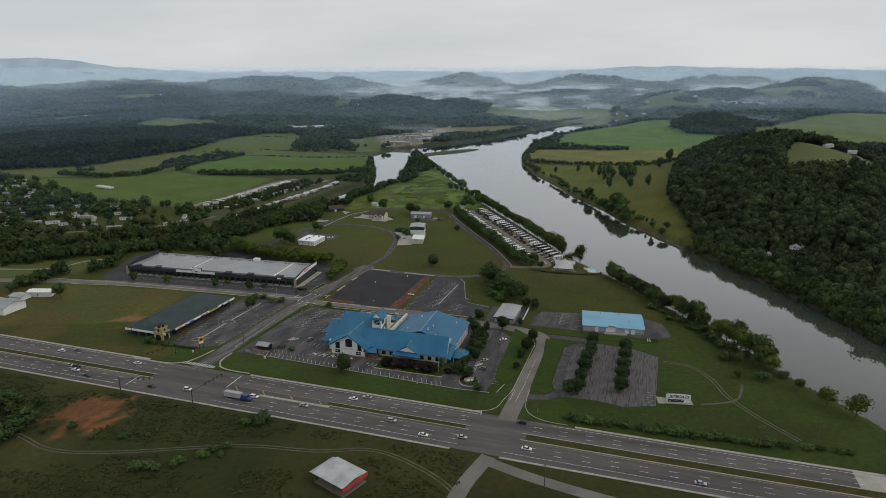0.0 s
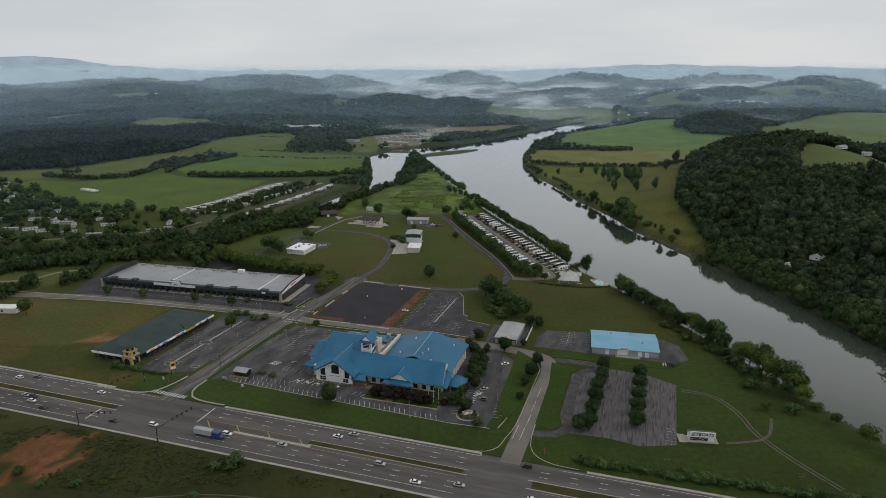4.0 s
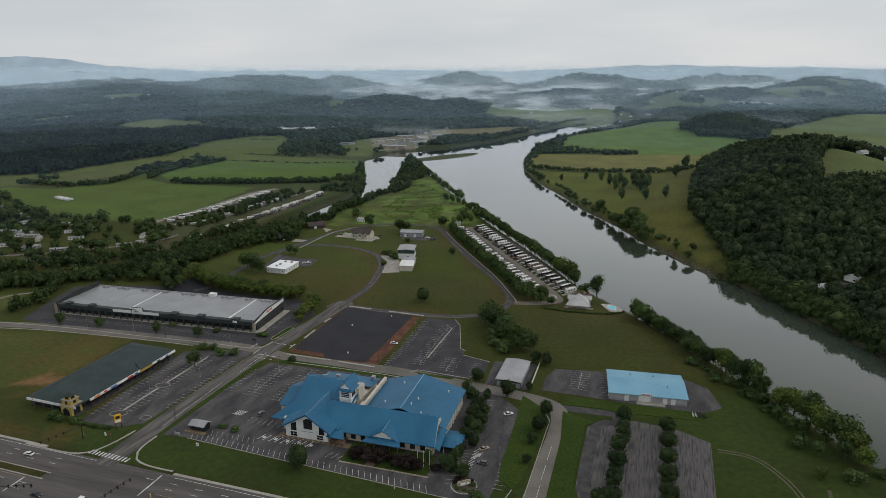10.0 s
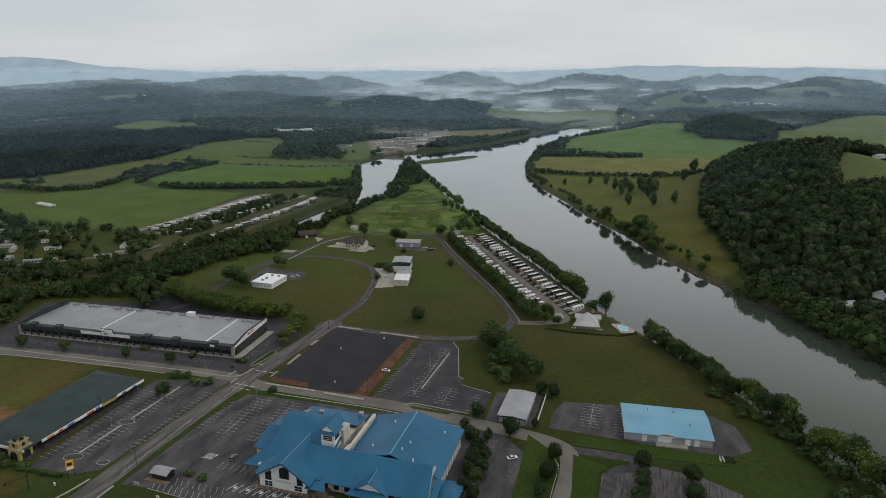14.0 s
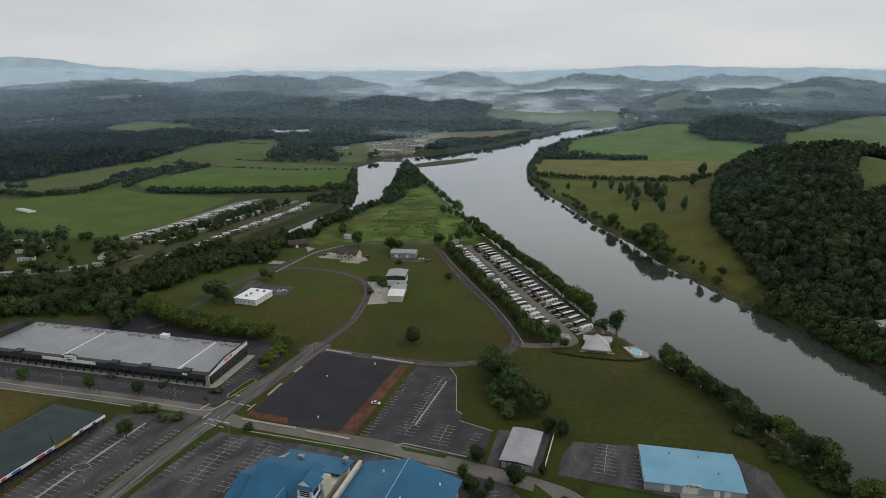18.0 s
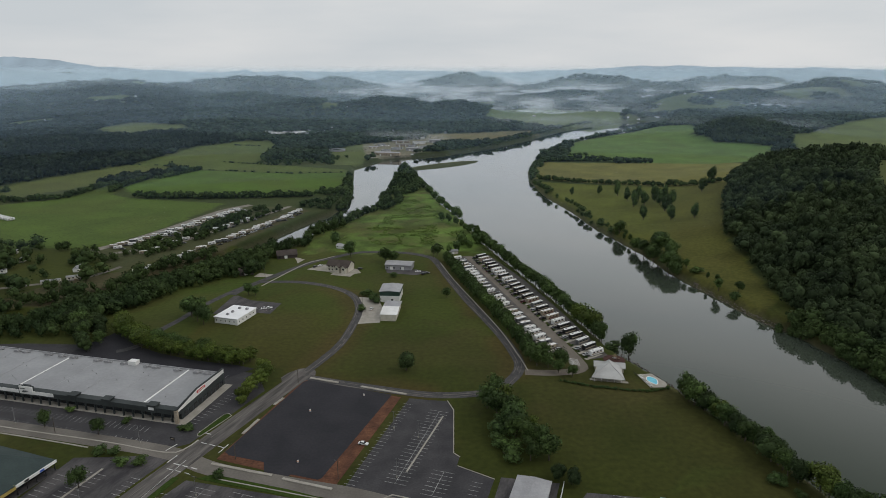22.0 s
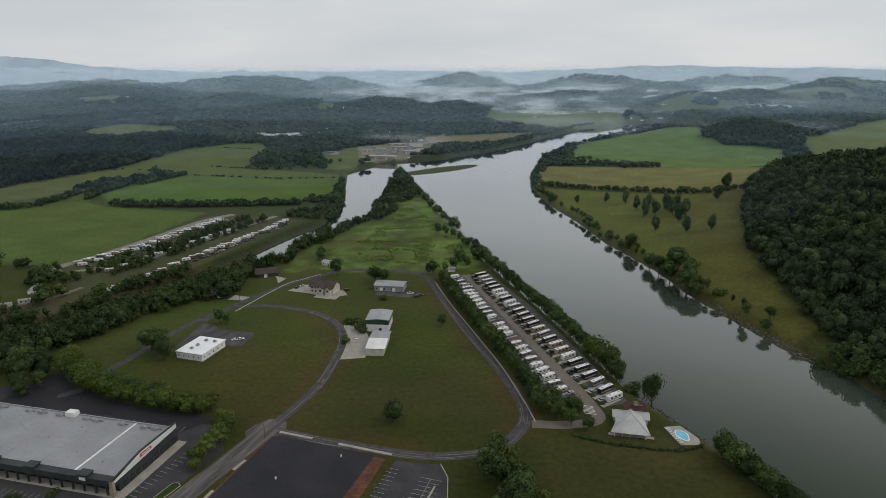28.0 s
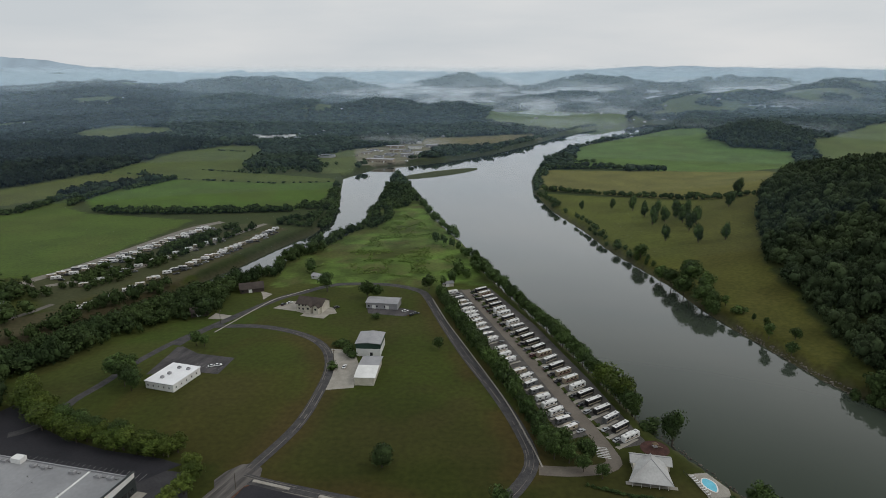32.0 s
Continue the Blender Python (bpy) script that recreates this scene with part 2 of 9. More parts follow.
# ---------------- ground: one sheet to the skyline ----------------
FIELDS = [  # outline, colour
    ([(415, 770), (466, 868), (548, 975), (622, 958), (625, 908), (523, 770), (470, 750)], (0.055, 0.066, 0.022)),
    ([(-460, 500), (-345, 494), (-314, 496), (-308, 522), (-316, 545), (-360, 549), (-460, 545)], (0.050, 0.058, 0.017)),
    ([(-440, 790), (-318, 790), (-292, 880), (-268, 1002), (-322, 1016), (-411, 1038), (-446, 1062), (-483, 1160), (-505, 1034), (-560, 990), (-640, 1010), (-640, 860)], (0.044, 0.074, 0.010)),
    ([(-409, 1053), (-457, 1119), (-454, 1188), (-411, 1288), (-236, 1248), (-149, 1263), (-139, 1105), (-163, 1062), (-299, 1049)], (0.044, 0.086, 0.010)),
    ([(-581, 1030), (-553, 1062), (-519, 1128), (-502, 1205), (-414, 1295), (-554, 1342), (-571, 1315), (-644, 1128), (-760, 1080), (-700, 990)], (0.058, 0.066, 0.014)),
    ([(-554, 1342), (-542, 1485), (-540, 1600), (-474, 1751), (-405, 1751), (-356, 1611), (-334, 1379), (-278, 1342), (-159, 1295), (-150, 1266), (-236, 1251), (-414, 1297)], (0.050, 0.068, 0.014)),
    ([(-935, 1920), (-960, 2050), (-912, 2130), (-744, 2092), (-700, 2000), (-740, 1890), (-802, 1800)], (0.066, 0.080, 0.030)),
    ([(-1084, 1952), (-1026, 1920), (-975, 1845), (-1020, 1840), (-1100, 1900)], (0.09, 0.095, 0.055)),
    ([(-239, 1550), (-178, 1689), (-135, 1531), (-136, 1349), (-190, 1349), (-215, 1450)], (0.058, 0.074, 0.026)),
    ([(150, 1170), (290, 1120), (379, 1010), (330, 905), (284, 800), (258, 640), (238, 622), (226, 664), (206, 790), (184, 900), (155, 1080)], (0.060, 0.067, 0.011)),
    ([(190, 1386), (560, 1340), (472, 1128), (379, 1012), (290, 1125), (160, 1200)], (0.112, 0.100, 0.026)),
    ([(330, 1740), (560, 1990), (690, 1960), (660, 1800), (600, 1720), (610, 1600), (700, 1540), (640, 1400), (500, 1330), (245, 1420), (300, 1640)], (0.062, 0.112, 0.024)),
    ([(770, 1620), (1420, 2150), (1800, 2100), (1150, 1250), (790, 1180), (640, 1240)], (0.074, 0.096, 0.026)),
    ([(150, 2420), (214, 2250), (330, 2090), (430, 2190), (540, 2310), (630, 2440), (680, 2600), (640, 2800), (405, 3000), (231, 2815)], (0.066, 0.092, 0.032)),
    ([(-36, 1790), (-25, 1920), (262, 2019), (271, 1930), (170, 1790), (110, 1720), (6, 1690)], (0.115, 0.090, 0.050)),
    ([(-178, 1689), (-23, 1817), (7, 1640), (-70, 1460), (-136, 1440)], (0.15, 0.135, 0.11)),
]
GRASS_ZONES = [
    ([(-103, 814), (-65, 882), (-44, 1022), (-28, 1048), (0, 990), (31, 866), (37, 801), (-2, 788)], (0.110, 0.172, 0.044)),      # meadow on the spit
    ([(-330, 480), (-190, 468), (-206, 420), (-230, 400), (-330, 395)], (0.046, 0.050, 0.012)),                     # dry grass behind the shops
    ([(60, 520), (125, 505), (150, 440), (95, 418), (65, 430)], (0.025, 0.035, 0.005)),                # meadow by the clubhouse
]
def clearing(px, py):
    """Meadows and house plots among the far woods."""
    a = fold(px, py, 300, 40) * 0.7 + fold(px, py, 120, 60) * 0.3
    lim = np.where(px > 0.2 * py, 0.68, 0.74)
    return (a > lim) & (py > 1750) & (px > -0.1 * py) | ((a > 0.79) & (py > 1900))


xs = grid_line(-4600, -420, 430, 4600, 4.5)
ys = grid_line(-400, 140, 1480, 4860, 4.5, 1.05, 40)
GX, GY = np.meshgrid(xs, ys)
GZ = land(GX, GY)
base = np.zeros(GX.shape + (4,))
base[..., :3] = (0.030, 0.044, 0.015)
base[clearing(GX, GY), :3] = (0.078, 0.105, 0.036)
near = ((GY < 800) & (GX > -420) & (GX < 260)) | (inside(GX, GY, TOWN) & (GY > 540) & (GX > -420))
base[near] = (0.043, 0.052, 0.008, 1)
base[..., 3] = 1
fine_fold = fold(GX, GY, 9) * 0.5 + fold(GX, GY, 33, 3) * 0.5
for poly, c in FIELDS + GRASS_ZONES:
    sel = inside(GX + 5 * (fold(GX, GY, 14, 9) - 0.5), GY, poly)
    base[sel, :3] = np.array(c) * (1.75 if GRASS_ZONES[0][0] is not poly else 1.3)
south = (GY < 290 - 0.318 * GX) & (GX < 230)
base[south, :3] = (0.027, 0.031, 0.009)
lush = (near & ~south & (GX > -190) & (GX < 240)) * ease(392, 372, GY - 0.12 * np.maximum(GX - 60, 0) + 10 * (fold(GX, GY, 20, 15) - 0.5))
base[..., :3] = base[..., :3] * (1 - lush[..., None]) + np.array((0.033, 0.055, 0.009)) * lush[..., None]
dry = ease(0.52, 0.75, fold(GX, GY, 45, 20))
ragged = 26 * (fold(GX, GY, 34, 91) - 0.5) + 9 * (fold(GX, GY, 9, 92) - 0.5)
base[near & (GY + ragged > 430) & (GX > -100) & (GX < 150) & (GY < 790), :3] = (0.039, 0.047, 0.007)
brighter = (near & (GX + ragged > -200) & (GX + ragged < 140) & (GY < 800)) * ease(545, 605, GY + 1.6 * ragged)
base[..., :3] = base[..., :3] * (1 - brighter[..., None]) + np.array((0.048, 0.064, 0.009)) * brighter[..., None]
strip = inside(GX + 0.4 * ragged, GY, [(-232, 590), (-196, 640), (-165, 690), (-130, 716), (-106, 700), (-150, 650), (-176, 580)])[..., None]
base[..., :3] = base[..., :3] * (1 - strip) + np.array((0.046, 0.074, 0.010)) * strip
office_lawn = (inside(GX, GY, [(-152, 560), (-72, 528), (-56, 563), (-51, 628), (-60, 655), (-80, 672), (-110, 668), (-150, 600)]) * ease(0.25, 0.6, fold(GX, GY, 40, 96)))[..., None]
base[..., :3] = base[..., :3] * (1 - 0.6 * office_lawn) + np.array((0.066, 0.050, 0.012)) * 0.6 * office_lawn
rough_ = near & (GX > -120) & (GX < 60) & (GY > 765 + 14 * fold(GX, GY, 18, 77))
base[rough_, :3] = np.array((0.108, 0.185, 0.036)) * (0.45 + 1.05 * ease(0.2, 0.8, 0.6 * fold(GX, GY, 13, 78) + 0.4 * fold(GX, GY, 9, 79)))[rough_][:, None]
tan = (rough_ * ease(0.52, 0.7, fold(GX, GY, 17, 80) * 0.6 + fold(GX, GY, 6, 81) * 0.4))[..., None]
base[..., :3] = base[..., :3] * (1 - 0.55 * tan) + np.array((0.150, 0.135, 0.060)) * 0.55 * tan
base[inside(GX, GY, [(-300, 690), (-255, 720), (-222, 806), (-172, 975), (-152, 960), (-195, 800), (-215, 700), (-262, 640), (-330, 620)]), :3] = (0.078, 0.062, 0.040)
base[inside(GX, GY, [(-318, 772), (-262, 985), (-172, 985), (-222, 806), (-262, 715)]), :3] = (0.062, 0.064, 0.036)
base[..., :3] *= (1 + 0.35 * (fine_fold - 0.5))[..., None]
patch = ease(0.50, 0.72, fold(GX, GY, 16, 31)) * ease(0.35, 0.65, fold(GX, GY, 70, 33))
swathe = fold(GX * 0.94 + GY * 0.34, GY * 0.12, 14, 12)
base[..., :3] *= np.where(near, 1 + 0.12 * (swathe - 0.5) - 0.14 * patch, 1.0)[..., None]
dry, patch = dry * (1 - 0.75 * lush), patch * (1 - 0.6 * lush)
warm = np.where(near | south, np.clip(np.where(south | (GY > 430), dry * 0.55 + patch * 0.45, dry * 0.2 + patch * 0.2), 0, 1), dry * 0.35)[..., None]
base[..., :3] = base[..., :3] * (1 - warm * 0.55) + np.array((0.085, 0.066, 0.024)) * warm * 0.55
clay = south & (np.hypot((GX + 177) / 17, (GY - 282) / 17) + 1.0 * (fold(GX, GY, 6, 4) - 0.5) < 0.85)
base[clay, :3] = np.array((0.215, 0.078, 0.038)) * (0.6 + 0.8 * fold(GX + GY * 0.4, GY * 0.3, 3, 8)[clay])[:, None]
rust = np.where((GX < -165) & (GX > -420) & (GY > 345) & (GY < 490) & ~south, ease(0.42, 0.64, fold(GX, GY, 26, 71) * 0.7 + fold(GX, GY, 8, 72) * 0.3), 0)[..., None]
base[..., :3] = base[..., :3] * (1 - 0.6 * rust) + np.array((0.122, 0.070, 0.024)) * 0.6 * rust
clay2 = np.hypot((GX + 217) / 11, (GY - 408) / 6) + 0.6 * (fold(GX, GY, 5, 4) - 0.5) < 0.9
base[clay2, :3] = (0.24, 0.12, 0.06)
drift = ((inside(GX, GY, [(290, 1120), (379, 1010), (330, 905), (284, 800), (258, 640), (238, 622), (226, 664), (206, 790), (184, 900)]))
         * ease(120, 20, away(GX, GY, [(379, 1010), (330, 905), (284, 800), (258, 640)]) + 50 * (fold(GX, GY, 40, 47) - 0.5)))[..., None]
base[..., :3] = base[..., :3] * (1 - 0.4 * drift) + np.array((0.098, 0.070, 0.024)) * 0.4 * drift
LOOP_LINE = [(-68, 524), (-55, 519), (-22, 509), (2, 503), (20, 502.5), (38, 507), (49, 519), (56, 536), (54, 558), (46, 592), (30, 645), (17, 695), (6, 742)]
LANE_LINE = [(-66, 530), (-54, 563), (-49.5, 595), (-49, 628), (-57.5, 656), (-77, 676), (-106, 688)]
verge = np.minimum(away(GX, GY, LOOP_LINE), away(GX, GY, LANE_LINE))
worn = (ease(17, 4, verge + 7 * (fold(GX, GY, 12, 44) - 0.5)) * ease(0.25, 0.6, fold(GX, GY, 30, 45)) * near)[..., None]
base[..., :3] = base[..., :3] * (1 - 0.75 * worn) + np.array((0.082, 0.050, 0.018)) * 0.75 * worn
parched = (inside(GX, GY, [(60, 520), (135, 505), (170, 420), (95, 400), (65, 430)]) * ease(70, 150, GX + 0.25 * (GY - 450) + 40 * (fold(GX, GY, 24, 46) - 0.5)))[..., None]
base[..., :3] = base[..., :3] * (1 - 0.35 * parched) + np.array((0.082, 0.064, 0.022)) * 0.35 * parched
sd0 = np.where(inside(GX, GY, RIVER), -1, 1) * away(GX, GY, RIVER, True)
mud = ease(5, 0.5, sd0)[..., None]
base[..., :3] = base[..., :3] * (1 - mud) + np.where((GY < 1200)[..., None], np.array((0.07, 0.062, 0.04)), np.array((0.045, 0.05, 0.028))) * mud
ny, nx = GX.shape
idx = np.arange(nx * ny).reshape(ny, nx)
faces = np.stack([idx[:-1, :-1], idx[:-1, 1:], idx[1:, 1:], idx[1:, :-1]], -1).reshape(-1, 4)
M_GROUND = mat("turf_and_soil", (0.50, 0.50, 0.50), (0.66, 0.66, 0.66), 0.02, 0.35, 0.95, 0.15, grain=0.34, spec=0.08)
gn, gl = M_GROUND.node_tree.nodes, M_GROUND.node_tree.links
turf = gn["Principled BSDF"]
turf.inputs["Sheen Weight"].default_value, turf.inputs["Sheen Roughness"].default_value = 0.10, 0.6
turf.inputs["Sheen Tint"].default_value = (0.70, 0.84, 0.32, 1)
at = gn.new("ShaderNodeVertexColor")
at.layer_name = "cover"
hue = next(q for q in gn if q.type == "HUE_SAT")
old = next(q for q in gn if q.type == "MIX")
mu = gn.new("ShaderNodeMix")
mu.data_type, mu.blend_type = "RGBA", "MULTIPLY"
mu.inputs["Factor"].default_value = 1.0
gl.new(at.outputs["Color"], mu.inputs["A"])
gl.new(old.outputs["Result"], mu.inputs["B"])
gl.new(mu.outputs["Result"], hue.inputs["Color"])
me = mesh_np("ground", np.stack([GX, GY, GZ], -1).reshape(-1, 3), faces, M_GROUND, True)
ca = me.color_attributes.new("cover", "FLOAT_COLOR", "POINT")
ca.data.foreach_set("color", base.reshape(-1, 4).astype(np.float32).ravel())
ground = tagged(new("ground", me), "rolling valley floor with mown grass, pasture and bare clay", "ground", kind="structure")

# river
M_WATER = bpy.data.materials.new("river_water")
M_WATER.use_nodes = True
nw, lw = M_WATER.node_tree.nodes, M_WATER.node_tree.links
nw.remove(nw["Principled BSDF"])
geo = nw.new("ShaderNodeNewGeometry")
rip = nw.new("ShaderNodeTexNoise")
rip.inputs["Scale"].default_value, rip.inputs["Detail"].default_value = 0.35, 4.0
lw.new(geo.outputs["Position"], rip.inputs["Vector"])
bp = nw.new("ShaderNodeBump")
bp.inputs["Strength"].default_value, bp.inputs["Distance"].default_value = 0.02, 0.3
lw.new(rip.outputs["Fac"], bp.inputs["Height"])
# silty body colour under a gloss that grows towards grazing sight
silt = nw.new("ShaderNodeTexNoise")
silt.inputs["Scale"].default_value, silt.inputs["Detail"].default_value = 0.012, 4.0
lw.new(geo.outputs["Position"], silt.inputs["Vector"])
tone = nw.new("ShaderNodeMix")
tone.data_type = "RGBA"
tone.inputs["A"].default_value, tone.inputs["B"].default_value = (0.043, 0.054, 0.043, 1), (0.054, 0.066, 0.051, 1)
lw.new(silt.outputs["Fac"], tone.inputs["Factor"])
body, gloss = nw.new("ShaderNodeBsdfDiffuse"), nw.new("ShaderNodeBsdfGlossy")
lw.new(tone.outputs["Result"], body.inputs["Color"])
gloss.inputs["Roughness"].default_value = 0.03
lw.new(bp.outputs["Normal"], gloss.inputs["Normal"])
facing = nw.new("ShaderNodeLayerWeight")
facing.inputs["Blend"].default_value = 0.5
steep = nw.new("ShaderNodeMapRange")
steep.interpolation_type = "SMOOTHSTEP"
steep.inputs["From Min"].default_value, steep.inputs["From Max"].default_value = 0.43, 1.03
lw.new(facing.outputs["Facing"], steep.inputs["Value"])
sheen = nw.new("ShaderNodeMixShader")
lw.new(steep.outputs["Result"], sheen.inputs["Fac"])
lw.new(body.outputs["BSDF"], sheen.inputs[1])
lw.new(gloss.outputs["BSDF"], sheen.inputs[2])
lw.new(sheen.outputs["Shader"], next(q for q in nw if q.type == "OUTPUT_MATERIAL").inputs["Surface"])
wx, wy = np.linspace(-460, 1000, 40), np.linspace(40, 2400, 60)
WX, WY = np.meshgrid(wx, wy)
wi = np.arange(2400).reshape(60, 40)
wf = np.stack([wi[:-1, :-1], wi[:-1, 1:], wi[1:, 1:], wi[1:, :-1]], -1).reshape(-1, 4)
river = new("river_water", mesh_np("river_water", np.stack([WX, WY, np.full_like(WX, WATER)], -1).reshape(-1, 3), wf, M_WATER))
tagged(river, "calm grey-green river mirroring the overcast sky", "river", kind="structure")

# ---------------- morning haze: imitated by added see-through sheets with a painted tint -------------
def veil_material(name, density, top, soft, wisps, tint):
    m = bpy.data.materials.new(name)
    m.use_nodes = True
    n, l = m.node_tree.nodes, m.node_tree.links
    n.clear()
    geo_ = n.new("ShaderNodeNewGeometry")
    sep = n.new("ShaderNodeSeparateXYZ")
    l.new(geo_.outputs["Position"], sep.inputs["Vector"])
    fall = n.new("ShaderNodeMapRange")
    fall.interpolation_type = "SMOOTHSTEP"
    fall.inputs["From Min"].default_value, fall.inputs["From Max"].default_value = top - soft, top
    fall.inputs["To Min"].default_value, fall.inputs["To Max"].default_value = density, 0.0
    l.new(sep.outputs["Z"], fall.inputs["Value"])
    mp_ = n.new("ShaderNodeMapping")
    mp_.inputs["Scale"].default_value = (0.0028, 0.0028, 0.012)
    l.new(geo_.outputs["Position"], mp_.inputs["Vector"])
    nz_ = n.new("ShaderNodeTexNoise")
    nz_.inputs["Scale"].default_value, nz_.inputs["Detail"].default_value = 1.0, 6.0
    l.new(mp_.outputs["Vector"], nz_.inputs["Vector"])
    rg = n.new("ShaderNodeMapRange")
    rg.inputs["From Min"].default_value, rg.inputs["From Max"].default_value = 0.35, 0.7
    rg.inputs["To Min"].default_value, rg.inputs["To Max"].default_value = 1.0 - wisps, 1.0
    l.new(nz_.outputs["Fac"], rg.inputs["Value"])
    mul = n.new("ShaderNodeMath")
    mul.operation = "MULTIPLY"
    l.new(fall.outputs["Result"], mul.inputs[0])
    l.new(rg.outputs["Result"], mul.inputs[1])
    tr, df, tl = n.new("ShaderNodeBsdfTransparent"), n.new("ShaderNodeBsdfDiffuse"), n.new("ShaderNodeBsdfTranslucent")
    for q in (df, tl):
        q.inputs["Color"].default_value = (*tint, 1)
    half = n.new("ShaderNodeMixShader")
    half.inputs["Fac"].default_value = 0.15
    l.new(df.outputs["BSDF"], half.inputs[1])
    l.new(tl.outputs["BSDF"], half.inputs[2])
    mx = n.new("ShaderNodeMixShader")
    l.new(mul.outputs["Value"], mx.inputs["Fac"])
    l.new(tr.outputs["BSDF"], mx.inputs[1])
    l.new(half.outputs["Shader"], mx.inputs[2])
    out = n.new("ShaderNodeOutputMaterial")
    l.new(mx.outputs["Shader"], out.inputs["Surface"])
    return m


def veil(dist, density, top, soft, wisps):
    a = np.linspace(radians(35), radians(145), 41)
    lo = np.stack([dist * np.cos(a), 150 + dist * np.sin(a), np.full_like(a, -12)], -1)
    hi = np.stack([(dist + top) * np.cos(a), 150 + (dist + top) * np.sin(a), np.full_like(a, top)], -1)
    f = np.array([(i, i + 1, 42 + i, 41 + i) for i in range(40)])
    # distance haze put into the sheet's colour: bluish near, paler farther off
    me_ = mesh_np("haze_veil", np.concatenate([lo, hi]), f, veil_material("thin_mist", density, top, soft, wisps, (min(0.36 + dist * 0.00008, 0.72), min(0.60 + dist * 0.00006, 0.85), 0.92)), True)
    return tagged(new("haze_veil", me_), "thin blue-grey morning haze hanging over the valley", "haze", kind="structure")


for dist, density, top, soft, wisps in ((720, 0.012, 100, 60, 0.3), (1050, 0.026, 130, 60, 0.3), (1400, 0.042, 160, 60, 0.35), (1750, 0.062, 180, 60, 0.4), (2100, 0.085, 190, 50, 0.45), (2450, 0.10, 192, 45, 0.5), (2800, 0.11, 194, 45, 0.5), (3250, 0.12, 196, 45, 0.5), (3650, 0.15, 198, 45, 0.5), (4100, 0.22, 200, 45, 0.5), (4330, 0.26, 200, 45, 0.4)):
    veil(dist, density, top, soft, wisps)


def mist_bank(dist, a0, a1, low, top, density, seed):
    """A drifting bank of white mist lying between two ridges, ragged on all sides."""
    m = bpy.data.materials.new("valley_mist")
    m.use_nodes = True
    n, l = m.node_tree.nodes, m.node_tree.links
    n.clear()
    uv = n.new("ShaderNodeVertexColor")
    uv.layer_name = "fade"
    geo_ = n.new("ShaderNodeNewGeometry")
    mp_ = n.new("ShaderNodeMapping")
    mp_.inputs["Location"].default_value = (seed * 7.1, seed * 3.3, seed)
    mp_.inputs["Scale"].default_value = (0.0045, 0.0045, 0.022)
    l.new(geo_.outputs["Position"], mp_.inputs["Vector"])
    nz_ = n.new("ShaderNodeTexNoise")
    nz_.inputs["Scale"].default_value, nz_.inputs["Detail"].default_value = 1.0, 7.0
    l.new(mp_.outputs["Vector"], nz_.inputs["Vector"])
    rg = n.new("ShaderNodeMapRange")
    rg.inputs["From Min"].default_value, rg.inputs["From Max"].default_value = 0.42, 0.68
    rg.inputs["To Max"].default_value = density
    l.new(nz_.outputs["Fac"], rg.inputs["Value"])
    mul = n.new("ShaderNodeMath")
    mul.operation = "MULTIPLY"
    l.new(uv.outputs["Color"], mul.inputs[0])
    l.new(rg.outputs["Result"], mul.inputs[1])
    tr, df, tl = n.new("ShaderNodeBsdfTransparent"), n.new("ShaderNodeBsdfDiffuse"), n.new("ShaderNodeBsdfTranslucent")
    both = n.new("ShaderNodeMixShader")
    both.inputs["Fac"].default_value = 0.2
    for q in (df, tl):
        q.inputs["Color"].default_value = (0.86, 0.92, 0.97, 1)
    l.new(df.outputs["BSDF"], both.inputs[1])
    l.new(tl.outputs["BSDF"], both.inputs[2])
    mx = n.new("ShaderNodeMixShader")
    l.new(mul.outputs["Value"], mx.inputs["Fac"])
    l.new(tr.outputs["BSDF"], mx.inputs[1])
    l.new(both.outputs["Shader"], mx.inputs[2])
    out = n.new("ShaderNodeOutputMaterial")
    l.new(mx.outputs["Shader"], out.inputs["Surface"])
    a, h = np.linspace(radians(a0), radians(a1), 61), np.linspace(0, 1, 9)
    A_, H_ = np.meshgrid(a, h)
    R_ = dist + 1.2 * (top - low) * H_
    v = np.stack([R_ * np.cos(A_), 150 + R_ * np.sin(A_), low + (top - low) * H_], -1).reshape(-1, 3)
    s_ = np.linspace(0, 1, 61)[None, :]
    fade = ease(0, 0.22, s_) * ease(1, 0.78, s_) * ease(1.0, 0.35, H_) * ease(0.0, 0.06, H_ + 0.04)
    idx_ = np.arange(9 * 61).reshape(9, 61)
    f = np.stack([idx_[:-1, :-1], idx_[:-1, 1:], idx_[1:, 1:], idx_[1:, :-1]], -1).reshape(-1, 4)
    me_ = mesh_np("mist_bank", v, f, m, True)
    col = np.ones((9 * 61, 4))
    col[:, :3] = fade.reshape(-1, 1)
    me_.color_attributes.new("fade", "FLOAT_COLOR", "POINT").data.foreach_set("color", col.astype(np.float32).ravel())
    return tagged(new("mist_bank", me_), "ragged bank of white morning mist lying between ridges", "mist", kind="structure")


